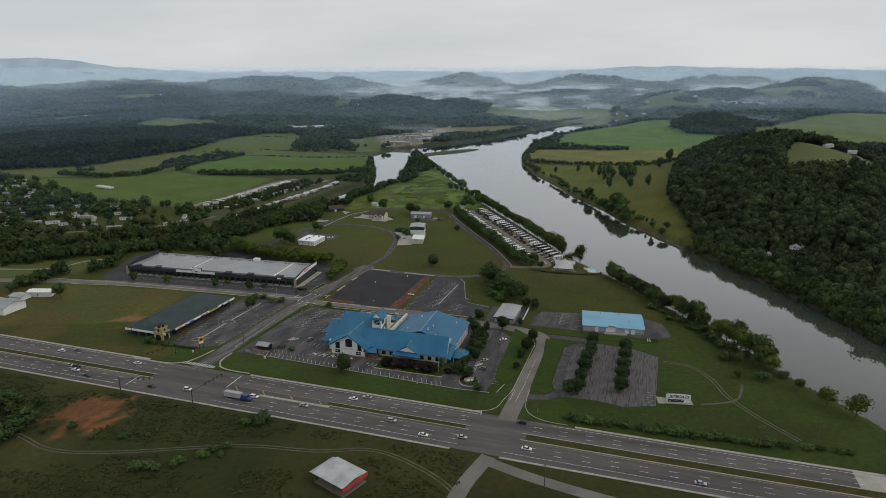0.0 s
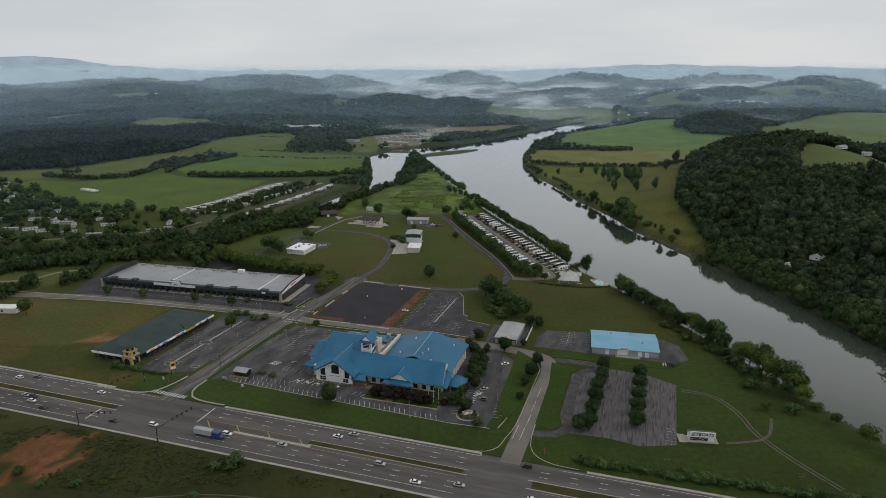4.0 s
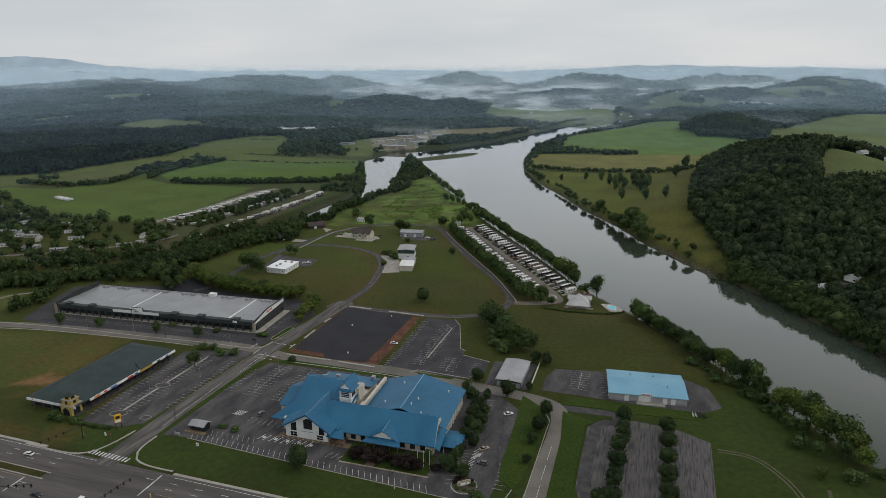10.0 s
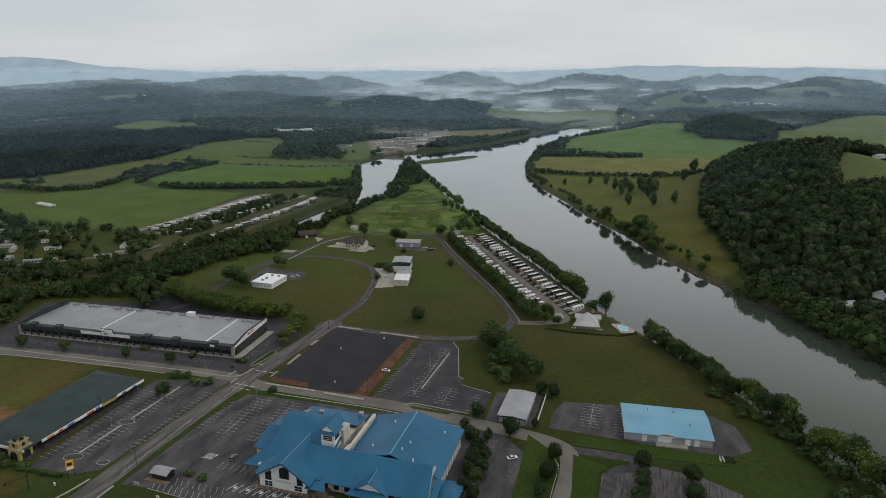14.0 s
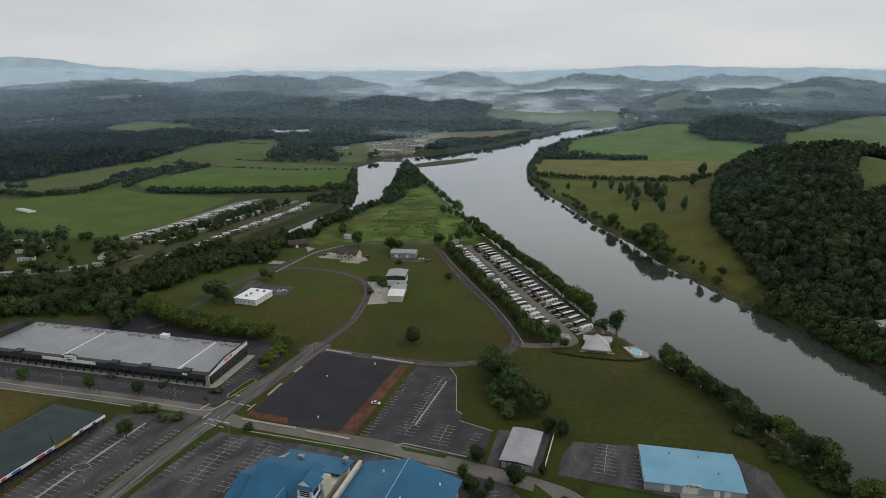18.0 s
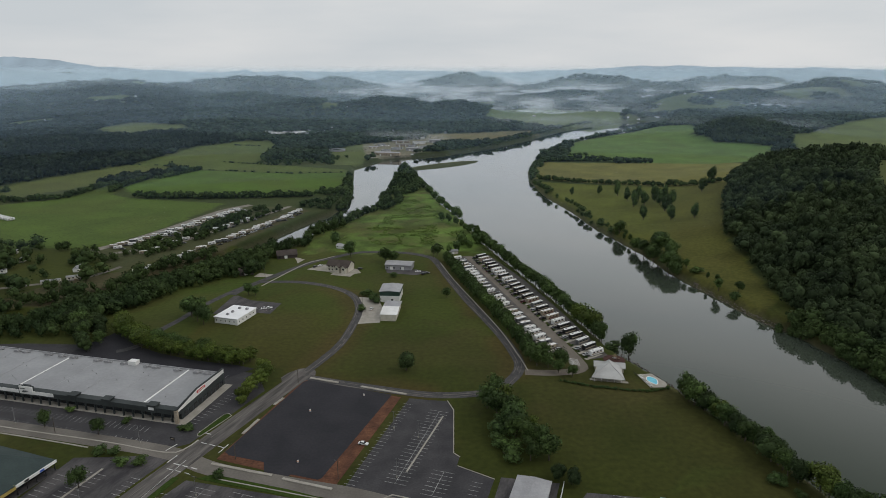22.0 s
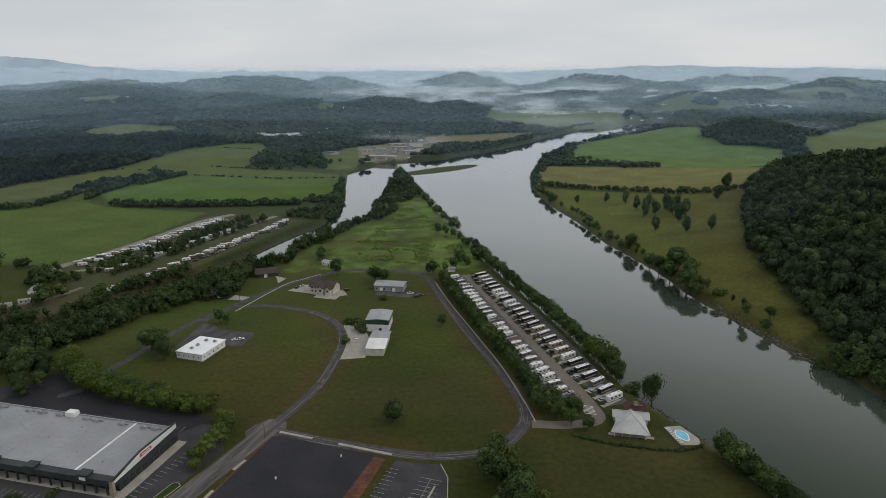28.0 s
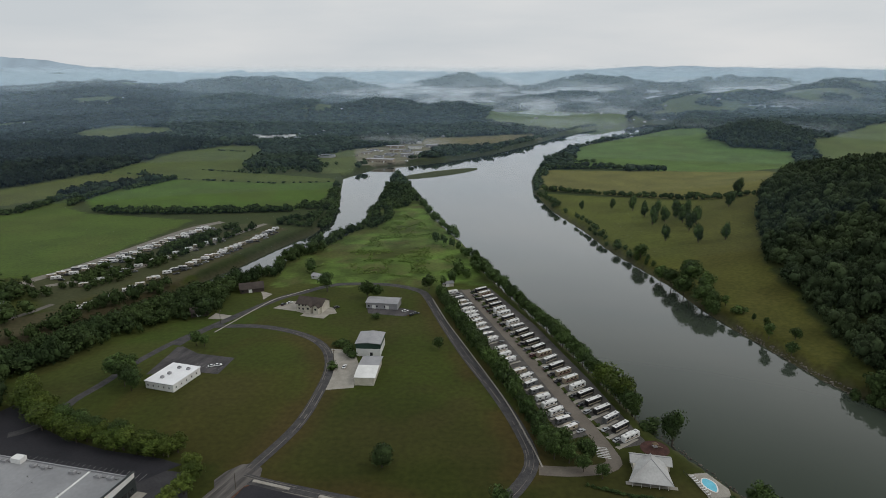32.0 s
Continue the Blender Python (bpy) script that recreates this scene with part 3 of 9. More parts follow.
for dist, a0, a1, low, top, density, seed in ((2050, 76, 86, 0, 34, 0.45, 1), (2380, 92, 101, 0, 62, 0.5, 2), (2500, 70, 100, 2, 60, 0.6, 3), (2650, 78, 92, 2, 74, 0.8, 9), (2900, 55, 100, 10, 80, 0.7, 4), (3300, 55, 104, 20, 104, 0.8, 5), (3550, 50, 96, 30, 112, 0.8, 10), (3830, 50, 100, 30, 122, 0.8, 6), (4250, 50, 112, 40, 142, 0.8, 7), (4480, 50, 116, 60, 158, 0.75, 8), (1620, 88, 97, 0, 26, 0.5, 11), (1780, 58, 84, 10, 60, 0.35, 12)):
    mist_bank(dist, a0, a1, low, top, density, seed)


# skyline: backdrop sheets of far ridges that never shift, haze painted into their glow
def skyline(dist, base_z, tint, bumps, rough, seed):
    m = bpy.data.materials.new("distant_ridge")
    m.use_nodes = True
    n, l = m.node_tree.nodes, m.node_tree.links
    n.clear()
    # no lamp: the ridge glows in its own hazy tint
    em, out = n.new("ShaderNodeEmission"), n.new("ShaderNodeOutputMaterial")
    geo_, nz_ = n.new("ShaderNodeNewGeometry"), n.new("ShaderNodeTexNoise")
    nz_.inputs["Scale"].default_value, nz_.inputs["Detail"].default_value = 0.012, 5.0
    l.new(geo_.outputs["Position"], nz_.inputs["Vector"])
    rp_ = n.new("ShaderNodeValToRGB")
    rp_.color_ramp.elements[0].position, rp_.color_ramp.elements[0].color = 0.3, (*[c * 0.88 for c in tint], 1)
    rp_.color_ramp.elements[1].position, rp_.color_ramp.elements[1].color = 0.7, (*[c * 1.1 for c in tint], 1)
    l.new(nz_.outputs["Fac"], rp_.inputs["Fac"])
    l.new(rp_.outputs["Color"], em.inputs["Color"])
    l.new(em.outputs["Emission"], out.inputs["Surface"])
    a = np.linspace(radians(40), radians(140), 421)
    x, y = dist * np.cos(a), dist * np.sin(a)
    side = np.degrees(a)
    z = np.full_like(a, base_z)
    for c, w, h in bumps:
        z += h * np.exp(-((side - c) / w) ** 2)
    u = side * 9
    z += rough * (fold(u, u * 0 + seed, 16) + 0.5 * fold(u, u * 0 + seed, 6, 3) + 0.25 * fold(u, u * 0 + seed, 2.2, 7) - 0.8)
    lo, hi = np.stack([x, y, np.full_like(x, -20)], -1), np.stack([x, y, z], -1)
    k = len(a)
    f = np.array([(i, i + 1, k + i + 1, k + i) for i in range(k - 1)])
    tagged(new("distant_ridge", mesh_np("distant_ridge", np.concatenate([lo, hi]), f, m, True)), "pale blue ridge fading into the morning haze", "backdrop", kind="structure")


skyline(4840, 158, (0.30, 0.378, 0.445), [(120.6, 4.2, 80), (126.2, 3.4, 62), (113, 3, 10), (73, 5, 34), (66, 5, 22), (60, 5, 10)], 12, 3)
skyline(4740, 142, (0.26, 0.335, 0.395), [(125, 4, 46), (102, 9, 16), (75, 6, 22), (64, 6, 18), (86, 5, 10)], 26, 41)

# ---------------- trees ----------------
def lobe_shape():
    bm = bmesh.new()
    bmesh.ops.create_icosphere(bm, subdivisions=1, radius=1.0)
    v = np.array([q.co[:] for q in bm.verts])
    f = np.array([[q.index for q in t.verts] for t in bm.faces])
    bm.free()
    return v, f


LOBE_V, LOBE_F = lobe_shape()


def crown_arrays(rng, lobes, leaves, leaf, wide, high, spread=0.62, core=0.80, taper=0.0):
    """A crown round the origin's axis, from 0 up to high: lumpy dark lobes inside, many small leaf sprays outside."""
    vs, fs, count = [], [], 0
    c = rng.normal(size=(lobes, 3))
    c /= np.linalg.norm(c, axis=1)[:, None]
    c *= rng.uniform(0.25, 1.0, (lobes, 1)) ** 0.5 * spread
    c[0] = 0
    rad = rng.uniform(0.34, 0.56, lobes) + (0.12 if lobes < 4 else 0)
    if lobes == 1:
        rad[:] = 0.92
    for k in range(lobes):
        v = LOBE_V * (rad[k] * core) * rng.uniform(0.75, 1.2, (len(LOBE_V), 1)) + c[k]
        vs.append(v)
        fs.append(LOBE_F + count)
        count += len(v)
    which = rng.randint(0, lobes, leaves)
    d = rng.normal(size=(leaves, 3))
    d[:, 2] += 0.25
    d /= np.linalg.norm(d, axis=1)[:, None]
    pos = c[which] + d * rad[which][:, None] * rng.uniform(0.82, 1.12, (leaves, 1))
    nrm = d + rng.normal(size=(leaves, 3)) * 0.55
    nrm /= np.linalg.norm(nrm, axis=1)[:, None]
    t1 = np.cross(nrm, rng.normal(size=(leaves, 3)))
    t1 /= np.linalg.norm(t1, axis=1)[:, None]
    t2 = np.cross(nrm, t1)
    sz = leaf * rng.uniform(0.55, 1.3, (leaves, 1))
    quad = np.stack([pos - t1 * sz, pos - t2 * sz * 0.8, pos + t1 * sz, pos + t2 * sz * 0.8], 1).reshape(-1, 3)
    vs.append(quad)
    q = np.arange(leaves)[:, None] * 4 + count
    fs.append(np.concatenate([q + np.array([[0, 1, 2]]), q + np.array([[0, 2, 3]])]))
    v, f = np.concatenate(vs), np.concatenate(fs)
    v[:, :2] /= np.abs(v[:, :2]).max() * 0.93
    v[:, 2] = (v[:, 2] - v[:, 2].min()) / (v[:, 2].max() - v[:, 2].min()) * 2 - 1
    if taper:
        v[:, :2] *= (1 - taper * (v[:, 2:3] * 0.5 + 0.5))
    v = v * np.array([wide, wide, high / 2]) + np.array([0, 0, high / 2])
    return v, f


def limb(bm, a, b, r0, r1, sides=6):
    a, b = Vector(a), Vector(b)
    d = (b - a)
    m = Matrix.Translation((a + b) / 2) @ d.to_track_quat("Z", "Y").to_matrix().to_4x4()
    bmesh.ops.create_cone(bm, cap_ends=True, segments=sides, radius1=r0, radius2=r1, depth=d.length, matrix=m)


def part(name, bm, material, parent, label=""):
    me_ = bpy.data.meshes.new(name)
    bm.to_mesh(me_)
    bm.free()
    me_.materials.append(material)
    ob = new(name, me_)
    ob.parent = parent
    if label:
        tagged(ob, label)
    return ob


TREE_KINDS = {  # crown: lobes, leaves, leaf size, width, height, foot of the crown, spread, core, taper, leaf material, label
    "broad": (13, 1700, 0.068, 5.0, 8.6, 2.2, 0.64, 0.64, 0.1, M_LEAF, "broadleaf tree in full dark green summer leaf"),
    "light": (12, 1500, 0.07, 4.6, 7.0, 1.2, 0.62, 0.66, 0.1, M_LEAF_L, "young broadleaf tree with fresh light green leaves"),
    "dense": (12, 1300, 0.062, 4.9, 9.0, 0.6, 0.5, 0.86, 0.12, M_LEAF_D, "dense dark green egg-shaped ornamental tree"),
    "tall": (13, 1500, 0.07, 3.9, 10.2, 1.4, 0.68, 0.62, 0.15, M_LEAF, "slender green tree with a ragged open crown"),
    "oval": (12, 1300, 0.070, 3.3, 10.6, 0.3, 0.6, 0.74, 0.1, M_LEAF, "upright oval pasture tree in dark green leaf"),
    "shrub": (7, 460, 0.10, 2.4, 2.4, 0.05, 0.62, 0.7, 0.0, M_LEAF, "low rounded green shrub"),
    "maroon": (7, 460, 0.10, 2.4, 2.4, 0.05, 0.62, 0.7, 0.0, M_LEAF_M, "low rounded dark maroon shrub"),
    "willow": (14, 1500, 0.066, 5.4, 8.0, 1.8, 0.68, 0.58, 0.0, M_LEAF_L, "spreading pale green riverside tree with a gappy crown"),
}
TREES = {}
LOW = ("shrub", "maroon")
TREE_RNG = np.random.RandomState(21)


def grow(kind, x, y, size=11.0, group="", label=""):
    """A tree of about that height, on the ground."""
    variant = (kind, TREE_RNG.randint(0, 3 if kind not in LOW else 2))
    base_h = 3.0 if kind in LOW else 11.5
    s = 1.35 * size / base_h
    m = pose(x, y, land1(x, y) - 0.05, 0, 0, TREE_RNG.uniform(0, 360)) @ Matrix.Diagonal((s * TREE_RNG.uniform(0.9, 1.15), s * TREE_RNG.uniform(0.9, 1.15), s, 1))
    if variant not in TREES:
        lobes, leaves, leaf, wide, high, foot, spread, core, taper, material, text = TREE_KINDS[kind]
        rng = np.random.RandomState(100 + 7 * variant[1] + len(kind))
        root = tagged(new("shrub" if kind in LOW else "tree"), label or text, "shrub" if kind in LOW else "tree", group)
        bm = bmesh.new()
        limb(bm, (0, 0, -0.3), (0.1, 0, foot + high * 0.35), 0.26 if kind not in LOW else 0.08, 0.13 if kind not in LOW else 0.05, 7)
        for k in range(5 if kind not in LOW else 3):
            a = k * 2.4 + rng.rand()
            r = wide * 0.55
            limb(bm, (0.05, 0, foot + high * (0.05 + 0.06 * k)), (r * math.cos(a), r * math.sin(a), foot + high * (0.35 + 0.09 * k)), 0.10, 0.03, 5)
        part("trunk", bm, M_BARK, root)
        v, f = crown_arrays(rng, lobes, leaves, leaf, wide, high, spread, core, taper)
        v[:, 2] += foot
        crown = new("crown", mesh_np("crown", v, f, material))
        crown.parent = root
        TREES[variant] = root
        root.matrix_basis = m
        return root
    ob = copy_thing(TREES[variant], Matrix.Identity(4))
    ob.matrix_basis = m
    ob["label"] = label or TREE_KINDS[kind][-1]
    if group:
        ob["group"] = group
    return ob


def row_of_trees(kinds, line, step, lo, hi, group="", wobble=1.5, skip=0.0, label=""):
    left = 0.0
    for (ax, ay), (bx, by) in zip(line, line[1:]):
        d = math.hypot(bx - ax, by - ay)
        s = left
        while s < d:
            if TREE_RNG.rand() >= skip:
                k = kinds[TREE_RNG.randint(len(kinds))]
                grow(k, ax + (bx - ax) * s / d + TREE_RNG.uniform(-wobble, wobble), ay + (by - ay) * s / d + TREE_RNG.uniform(-wobble, wobble), TREE_RNG.uniform(lo, hi), group, label)
            s += step * TREE_RNG.uniform(0.75, 1.3)
        left = s - d


def wood(name, label, px, py, width, height, material, lobes=2, leaves=36, leaf=0.2, seed=3, kinds=7, sink=0.0, core=0.86):
    """Woodland as one body: crowns of several shapes set at the given places."""
    rng = np.random.RandomState(seed)
    shapes = [crown_arrays(rng, lobes, leaves, leaf, 1.0, 1.0, 0.45, core, 0.1) for _ in range(kinds)]
    pz = land(px, py)
    vs, fs, count = [], [], 0
    pick = rng.randint(0, kinds, len(px))
    turn = rng.uniform(0, 6.283, len(px))
    grow_ = rng.uniform(0.0, 1.0, len(px)) ** 1.6
    w = width * (0.68 + 0.85 * grow_)
    h = height * (0.70 + 0.50 * grow_) * rng.uniform(0.9, 1.1, len(px))
    for k in range(kinds):
        sel = np.where(pick == k)[0]
        if not len(sel):
            continue
        v, f = shapes[k]
        c, s = np.cos(turn[sel])[:, None], np.sin(turn[sel])[:, None]
        x = (v[None, :, 0] * c - v[None, :, 1] * s) * w[sel][:, None] + px[sel][:, None]
        y = (v[None, :, 0] * s + v[None, :, 1] * c) * w[sel][:, None] + py[sel][:, None]
        z = v[None, :, 2] * h[sel][:, None] + pz[sel][:, None] - sink
        vs.append(np.stack([x, y, z], -1).reshape(-1, 3))
        fs.append((f[None] + (np.arange(len(sel)) * len(v))[:, None, None]).reshape(-1, 3) + count)
        count += len(sel) * len(v)
    ob = new(name, mesh_np(name, np.concatenate(vs), np.concatenate(fs), material))
    return tagged(ob, label, "trees", kind="stuff")


def scatter(poly, step, seed=1, keep=1.0):
    """Uneven places all over a polygon."""
    rng = np.random.RandomState(seed)
    p = np.array(poly, float)
    gx, gy = np.meshgrid(np.arange(p[:, 0].min(), p[:, 0].max(), step), np.arange(p[:, 1].min(), p[:, 1].max(), step))
    gx, gy = gx + rng.uniform(-0.45, 0.45, gx.shape) * step, gy + rng.uniform(-0.45, 0.45, gy.shape) * step
    sel = inside(gx, gy, poly) & (rng.rand(*gx.shape) < keep)
    return gx[sel], gy[sel]


def dry_land(px, py, off=4.0):
    return (~inside(px, py, RIVER)) & (away(px, py, RIVER, True) > off)


def along(lines, step, wide, seed=1, keep=1.0):
    rng = np.random.RandomState(seed)
    ox, oy = [], []
    for line in lines:
        for (ax, ay), (bx, by) in zip(line, line[1:]):
            d = math.hypot(bx - ax, by - ay)
            n = max(1, int(d / step))
            s = (np.arange(n) + rng.uniform(0, 1, n)) / n
            o = rng.uniform(-wide, wide, n)
            ok = rng.rand(n) < keep
            ox.append((ax + (bx - ax) * s - (by - ay) / d * o)[ok])
            oy.append((ay + (by - ay) * s + (bx - ax) / d * o)[ok])
    return np.concatenate(ox), np.concatenate(oy)


# wooded hill over the east bank
HILL_CLEARING = [(415, 770), (466, 868), (548, 975), (622, 958), (625, 908), (523, 770), (470, 750)]
bank_x, bank_y = along([[(238, 606), (246, 597), (254, 587), (263, 541), (273, 488), (279, 453), (288, 378), (300, 310), (318, 250)], [(247, 604), (260, 588), (269, 541), (279, 488), (285, 453), (294, 378), (306, 310)], [(266, 590), (276, 541), (286, 488), (292, 453), (301, 378)]], 5.0, 2.5, 97)
wood("bank_trees", "large dark trees leaning over the east bank", bank_x, bank_y, 6.4, 14.0, M_WOOD_G, 8, 420, 0.085, 98, 6, core=0.74, sink=3.0)
HILL_WOOD = [(258, 592), (264, 660), (286, 800), (332, 905), (382, 1004), (470, 1124), (560, 1240), (640, 1330), (820, 1330), (980, 1100), (900, 300), (330, 200), (300, 300), (292, 430), (284, 500)]
wx_, wy_ = scatter(HILL_WOOD, 10.5, 11)
ok = (wx_ < 0.74 * wy_ + 40) & dry_land(wx_, wy_, 1.5) & (np.hypot((wx_ - 700) / 70, (wy_ - 1040) / 60) > 1) & (np.hypot((wx_ - 306) / 24, (wy_ - 541) / 12) > 1) & ~inside(wx_, wy_, HILL_CLEARING) & (np.hypot((wx_ - 800) / 60, (wy_ - 930) / 40) > 1)
wx_, wy_ = wx_[ok], wy_[ok]
edge_ = wx_ < 440
wood("hill_woodland", "dense dark green broadleaf wood covering the hill above the river", wx_[edge_], wy_[edge_], 7.2, 17.0, M_WOOD_R, 9, 330, 0.08, 5, 11, core=0.72)
wood("hill_woodland", "dense dark green broadleaf wood on the far side of the hill", wx_[~edge_], wy_[~edge_], 7.2, 17.0, M_WOOD_R, 5, 100, 0.12, 25, 9, core=0.74)
nx_, ny_ = scatter(HILL_WOOD, 8.5, 13, 0.85)
ok = (nx_ < 0.74 * ny_ + 40) & dry_land(nx_, ny_, 1.5) & (np.hypot((nx_ - 700) / 70, (ny_ - 1040) / 60) > 1) & (np.hypot((nx_ - 306) / 24, (ny_ - 541) / 12) > 1) & ~inside(nx_, ny_, HILL_CLEARING) & (np.hypot((nx_ - 800) / 60, (ny_ - 930) / 40) > 1) & (nx_ < 560)
wood("hill_understorey", "lower trees filling the gaps of the hill wood", nx_[ok], ny_[ok], 4.6, 10.0, M_WOOD_R, 4, 90, 0.15, 14, 9, core=0.66)
kx, ky = scatter([(612, 1600), (690, 1540), (760, 1560), (800, 1680), (770, 1780), (690, 1800), (612, 1720)], 9, 12)
wood("knoll_woodland", "round wooded knoll between green pastures", kx, ky, 7.0, 17.0, M_WOOD_R, 3, 60, 0.17, 6, 9, core=0.72)

# woods on the creek, behind the shops and in the trailer park
cx_, cy_ = along([[(-128, 800), (-178, 730), (-222, 655), (-276, 588), (-420, 535)], [(-140, 790), (-190, 715), (-235, 640), (-290, 580), (-420, 520)], [(-118, 815), (-170, 745), (-215, 668)],
                  [(-200, 770), (-255, 668), (-300, 625), (-420, 585)], [(-90, 940), (-110, 888), (-135, 838)], [(-84, 925), (-105, 870), (-130, 822)]], 4.0, 6.0, 5)
sx_, sy_ = scatter([(-460, 556), (-355, 560), (-298, 577), (-262, 572), (-215, 578), (-225, 625), (-290, 600), (-460, 580)], 7.5, 6)
th_x, th_y = along([[(-298, 508), (-291, 532), (-296, 554), (-300, 572)], [(-337, 463), (-328, 486), (-320, 509)]], 3.0, 2.0, 27)
sx_, sy_ = np.concatenate([sx_, th_x]), np.concatenate([sy_, th_y])
ok = dry_land(cx_, cy_, 1.5)
fx_, fy_ = scatter([(-232, 604), (-207, 632), (-194, 657), (-176, 683), (-150, 704), (-143, 712), (-146, 770), (-150, 800), (-175, 748), (-205, 705), (-250, 640), (-290, 600)], 6.5, 26)
ok3 = dry_land(fx_, fy_, 1.5)
sx_, sy_ = np.concatenate([sx_, fx_[ok3]]), np.concatenate([sy_, fy_[ok3]])
wood("creek_woodland", "tangled green trees lining the creek banks", np.concatenate([cx_[ok], sx_]), np.concatenate([cy_[ok], sy_]), 5.0, 11.0, M_WOOD_G, 6, 230, 0.09, 8, 9, core=0.64)
tx_, ty_ = scatter([(-900, 520), (-420, 600), (-300, 640), (-262, 712), (-320, 780), (-420, 800), (-560, 900), (-655, 1000), (-900, 1000), (-1100, 800)], 13, 9, 0.54)
wood("trailer_park_trees", "shade trees standing between the trailers", tx_, ty_, 6.8, 12.0, M_WOOD_G, 6, 170, 0.10, 10, 9, core=0.68)
rx_, ry_ = along([[(-292, 767), (-266, 790), (-253, 815), (-241, 886), (-219, 940), (-205, 975)], [(-268, 752), (-246, 790), (-226, 850), (-206, 905), (-186, 960)], [(-282, 762), (-256, 800), (-236, 876), (-214, 935)], [(-318, 735), (-282, 752)], [(-325, 742), (-300, 765)], [(-276, 800), (-254, 846), (-218, 935)]], 5.5, 2.6, 4, 0.8)
wood("camp_trees", "rows of small shade trees between parked campers", rx_, ry_, 4.6, 8.5, M_WOOD_G, 4, 110, 0.14, 12, core=0.68)
hx_, hy_ = along([[(-409, 1046), (-300, 1042), (-200, 1050), (-169, 1064), (-128, 1090)], [(-390, 1036), (-280, 1036), (-165, 1050)], [(-150, 1060), (-125, 1080)],
                  [(-560, 1010), (-519, 1020), (-497, 1040), (-490, 1100), (-486, 1190)], [(-455, 1080), (-462, 1130), (-456, 1190)], [(-460, 1080), (-470, 1140)], [(-440, 1190), (-405, 1292)], [(-500, 1210), (-430, 1275)], [(-640, 1040), (-560, 1020)], [(-620, 1070), (-600, 1085)],
                  [(-120, 985), (-118, 1040), (-132, 1165), (-145, 1250)], [(-132, 985), (-128, 1100), (-136, 1170)], [(-165, 1000), (-130, 1010)], [(-170, 985), (-126, 970)],
                  [(160, 1192), (290, 1122), (382, 1018)], [(195, 1398), (330, 1392), (400, 1385)]], 4.0, 3.0, 7)
hx2, hy2 = along([[(-411, 1291), (-236, 1249), (-150, 1264)], [(-554, 1340), (-520, 1348), (-414, 1296)], [(-470, 1660), (-400, 1640)], [(-400, 1385), (-290, 1345)]], 9.0, 1.5, 17, 0.8)
wood("hedgerow", "overgrown green hedgerow trees between fields", hx_, hy_, 4.8, 8.0, M_WOOD_G, 2, 46, 0.19, 13)
wood("low_hedge", "low scrub along the field fences", hx2, hy2, 3.4, 3.0, M_WOOD_F, 1, 26, 0.25, 14)
bx_, by_ = along([[(165, 1300), (212, 1498), (300, 1696), (418, 1866), (508, 1955), (570, 2036), (670, 2195), (810, 2370)], [(172, 1300), (225, 1498), (312, 1721)], [(168, 1290), (158, 1210)], [(34, 1570), (125, 1685), (230, 1868), (336, 2068)],
                  [(22, 1572), (118, 1700), (226, 1880), (332, 2080), (408, 2196), (494, 2308)], [(-300, 1470), (-190, 1420)], [(-290, 1500), (-180, 1440)], [(-330, 1420), (-270, 1450)], [(200, 1440), (330, 1440)], [(230, 1470), (300, 1480)]], 6.5, 7.0, 15)
ok = dry_land(bx_, by_, 2)
wood("bank_woodland", "thick green woods along the far river banks", bx_[ok], by_[ok], 5.0, 6.5, M_WOOD_G, 2, 46, 0.19, 15)
vx_, vy_ = scatter([(-70, 1060), (-62, 1330), (-48, 1325), (-22, 1190), (-10, 1120), (-38, 1060)], 7.5, 16)
v2x, v2y = along([[(-68, 1060), (-72, 990), (-90, 930)], [(-60, 1040), (-62, 980), (-84, 930)], [(-50, 1060), (-48, 1000), (-62, 960)]], 5, 3, 18)
vx_, vy_ = np.concatenate([vx_, v2x]), np.concatenate([vy_, v2y])
ok = dry_land(vx_, vy_, 2)
wood("spit_woodland", "green trees crowding the tip of the spit", vx_[ok], vy_[ok], 4.6, 9.0, M_WOOD_G, 5, 130, 0.13, 19, 9, core=0.68)
qx_, qy_ = scatter([(-420, 330), (-205, 292), (-196, 262), (-215, 230), (-420, 150)], 7, 21, 0.8)
wood("roadside_thicket", "dark green thicket beside the highway", qx_, qy_, 5.0, 7.5, M_WOOD_G, 6, 260, 0.085, 22, core=0.64)

# dark wood at the edge of the western plain, thicket by the works
lx_, ly_ = scatter([(-650, 1124), (-574, 1318), (-545, 1487), (-543, 1602), (-478, 1755), (-740, 1885), (-802, 1795), (-935, 1915), (-1300, 1760), (-1050, 1300), (-800, 1080)], 11, 61)
wood("plain_woodland", "dense dark wood along the western plain", lx_, ly_, 8.2, 17.0, M_WOOD_W, 3, 44, 0.2, 62, 9, core=0.8)
qx_, qy_ = scatter([(-333, 1357), (-277, 1335), (-220, 1357), (-165, 1340), (-205, 1440), (-245, 1550), (-319, 1611), (-360, 1678), (-352, 1500)], 10.5, 63, 0.5)
wood("works_thicket", "green thicket between the fields and the works", qx_, qy_, 5.6, 9.0, M_WOOD_G, 3, 44, 0.2, 64, 7, core=0.8)

# far woods over the hills
rng_far = np.random.RandomState(31)
fx, fy, fw = [], [], []
yy = 1150.0
while yy < 4560:
    st = yy * 0.0072
    n = int(1.62 * yy / st)
    fx.append((np.arange(n) / n - 0.5) * 1.62 * yy + rng_far.uniform(-0.5, 0.5, n) * st)
    fy.append(yy + rng_far.uniform(-0.5, 0.5, n) * st)
    fw.append(np.full(n, st))
    yy += st * 0.9
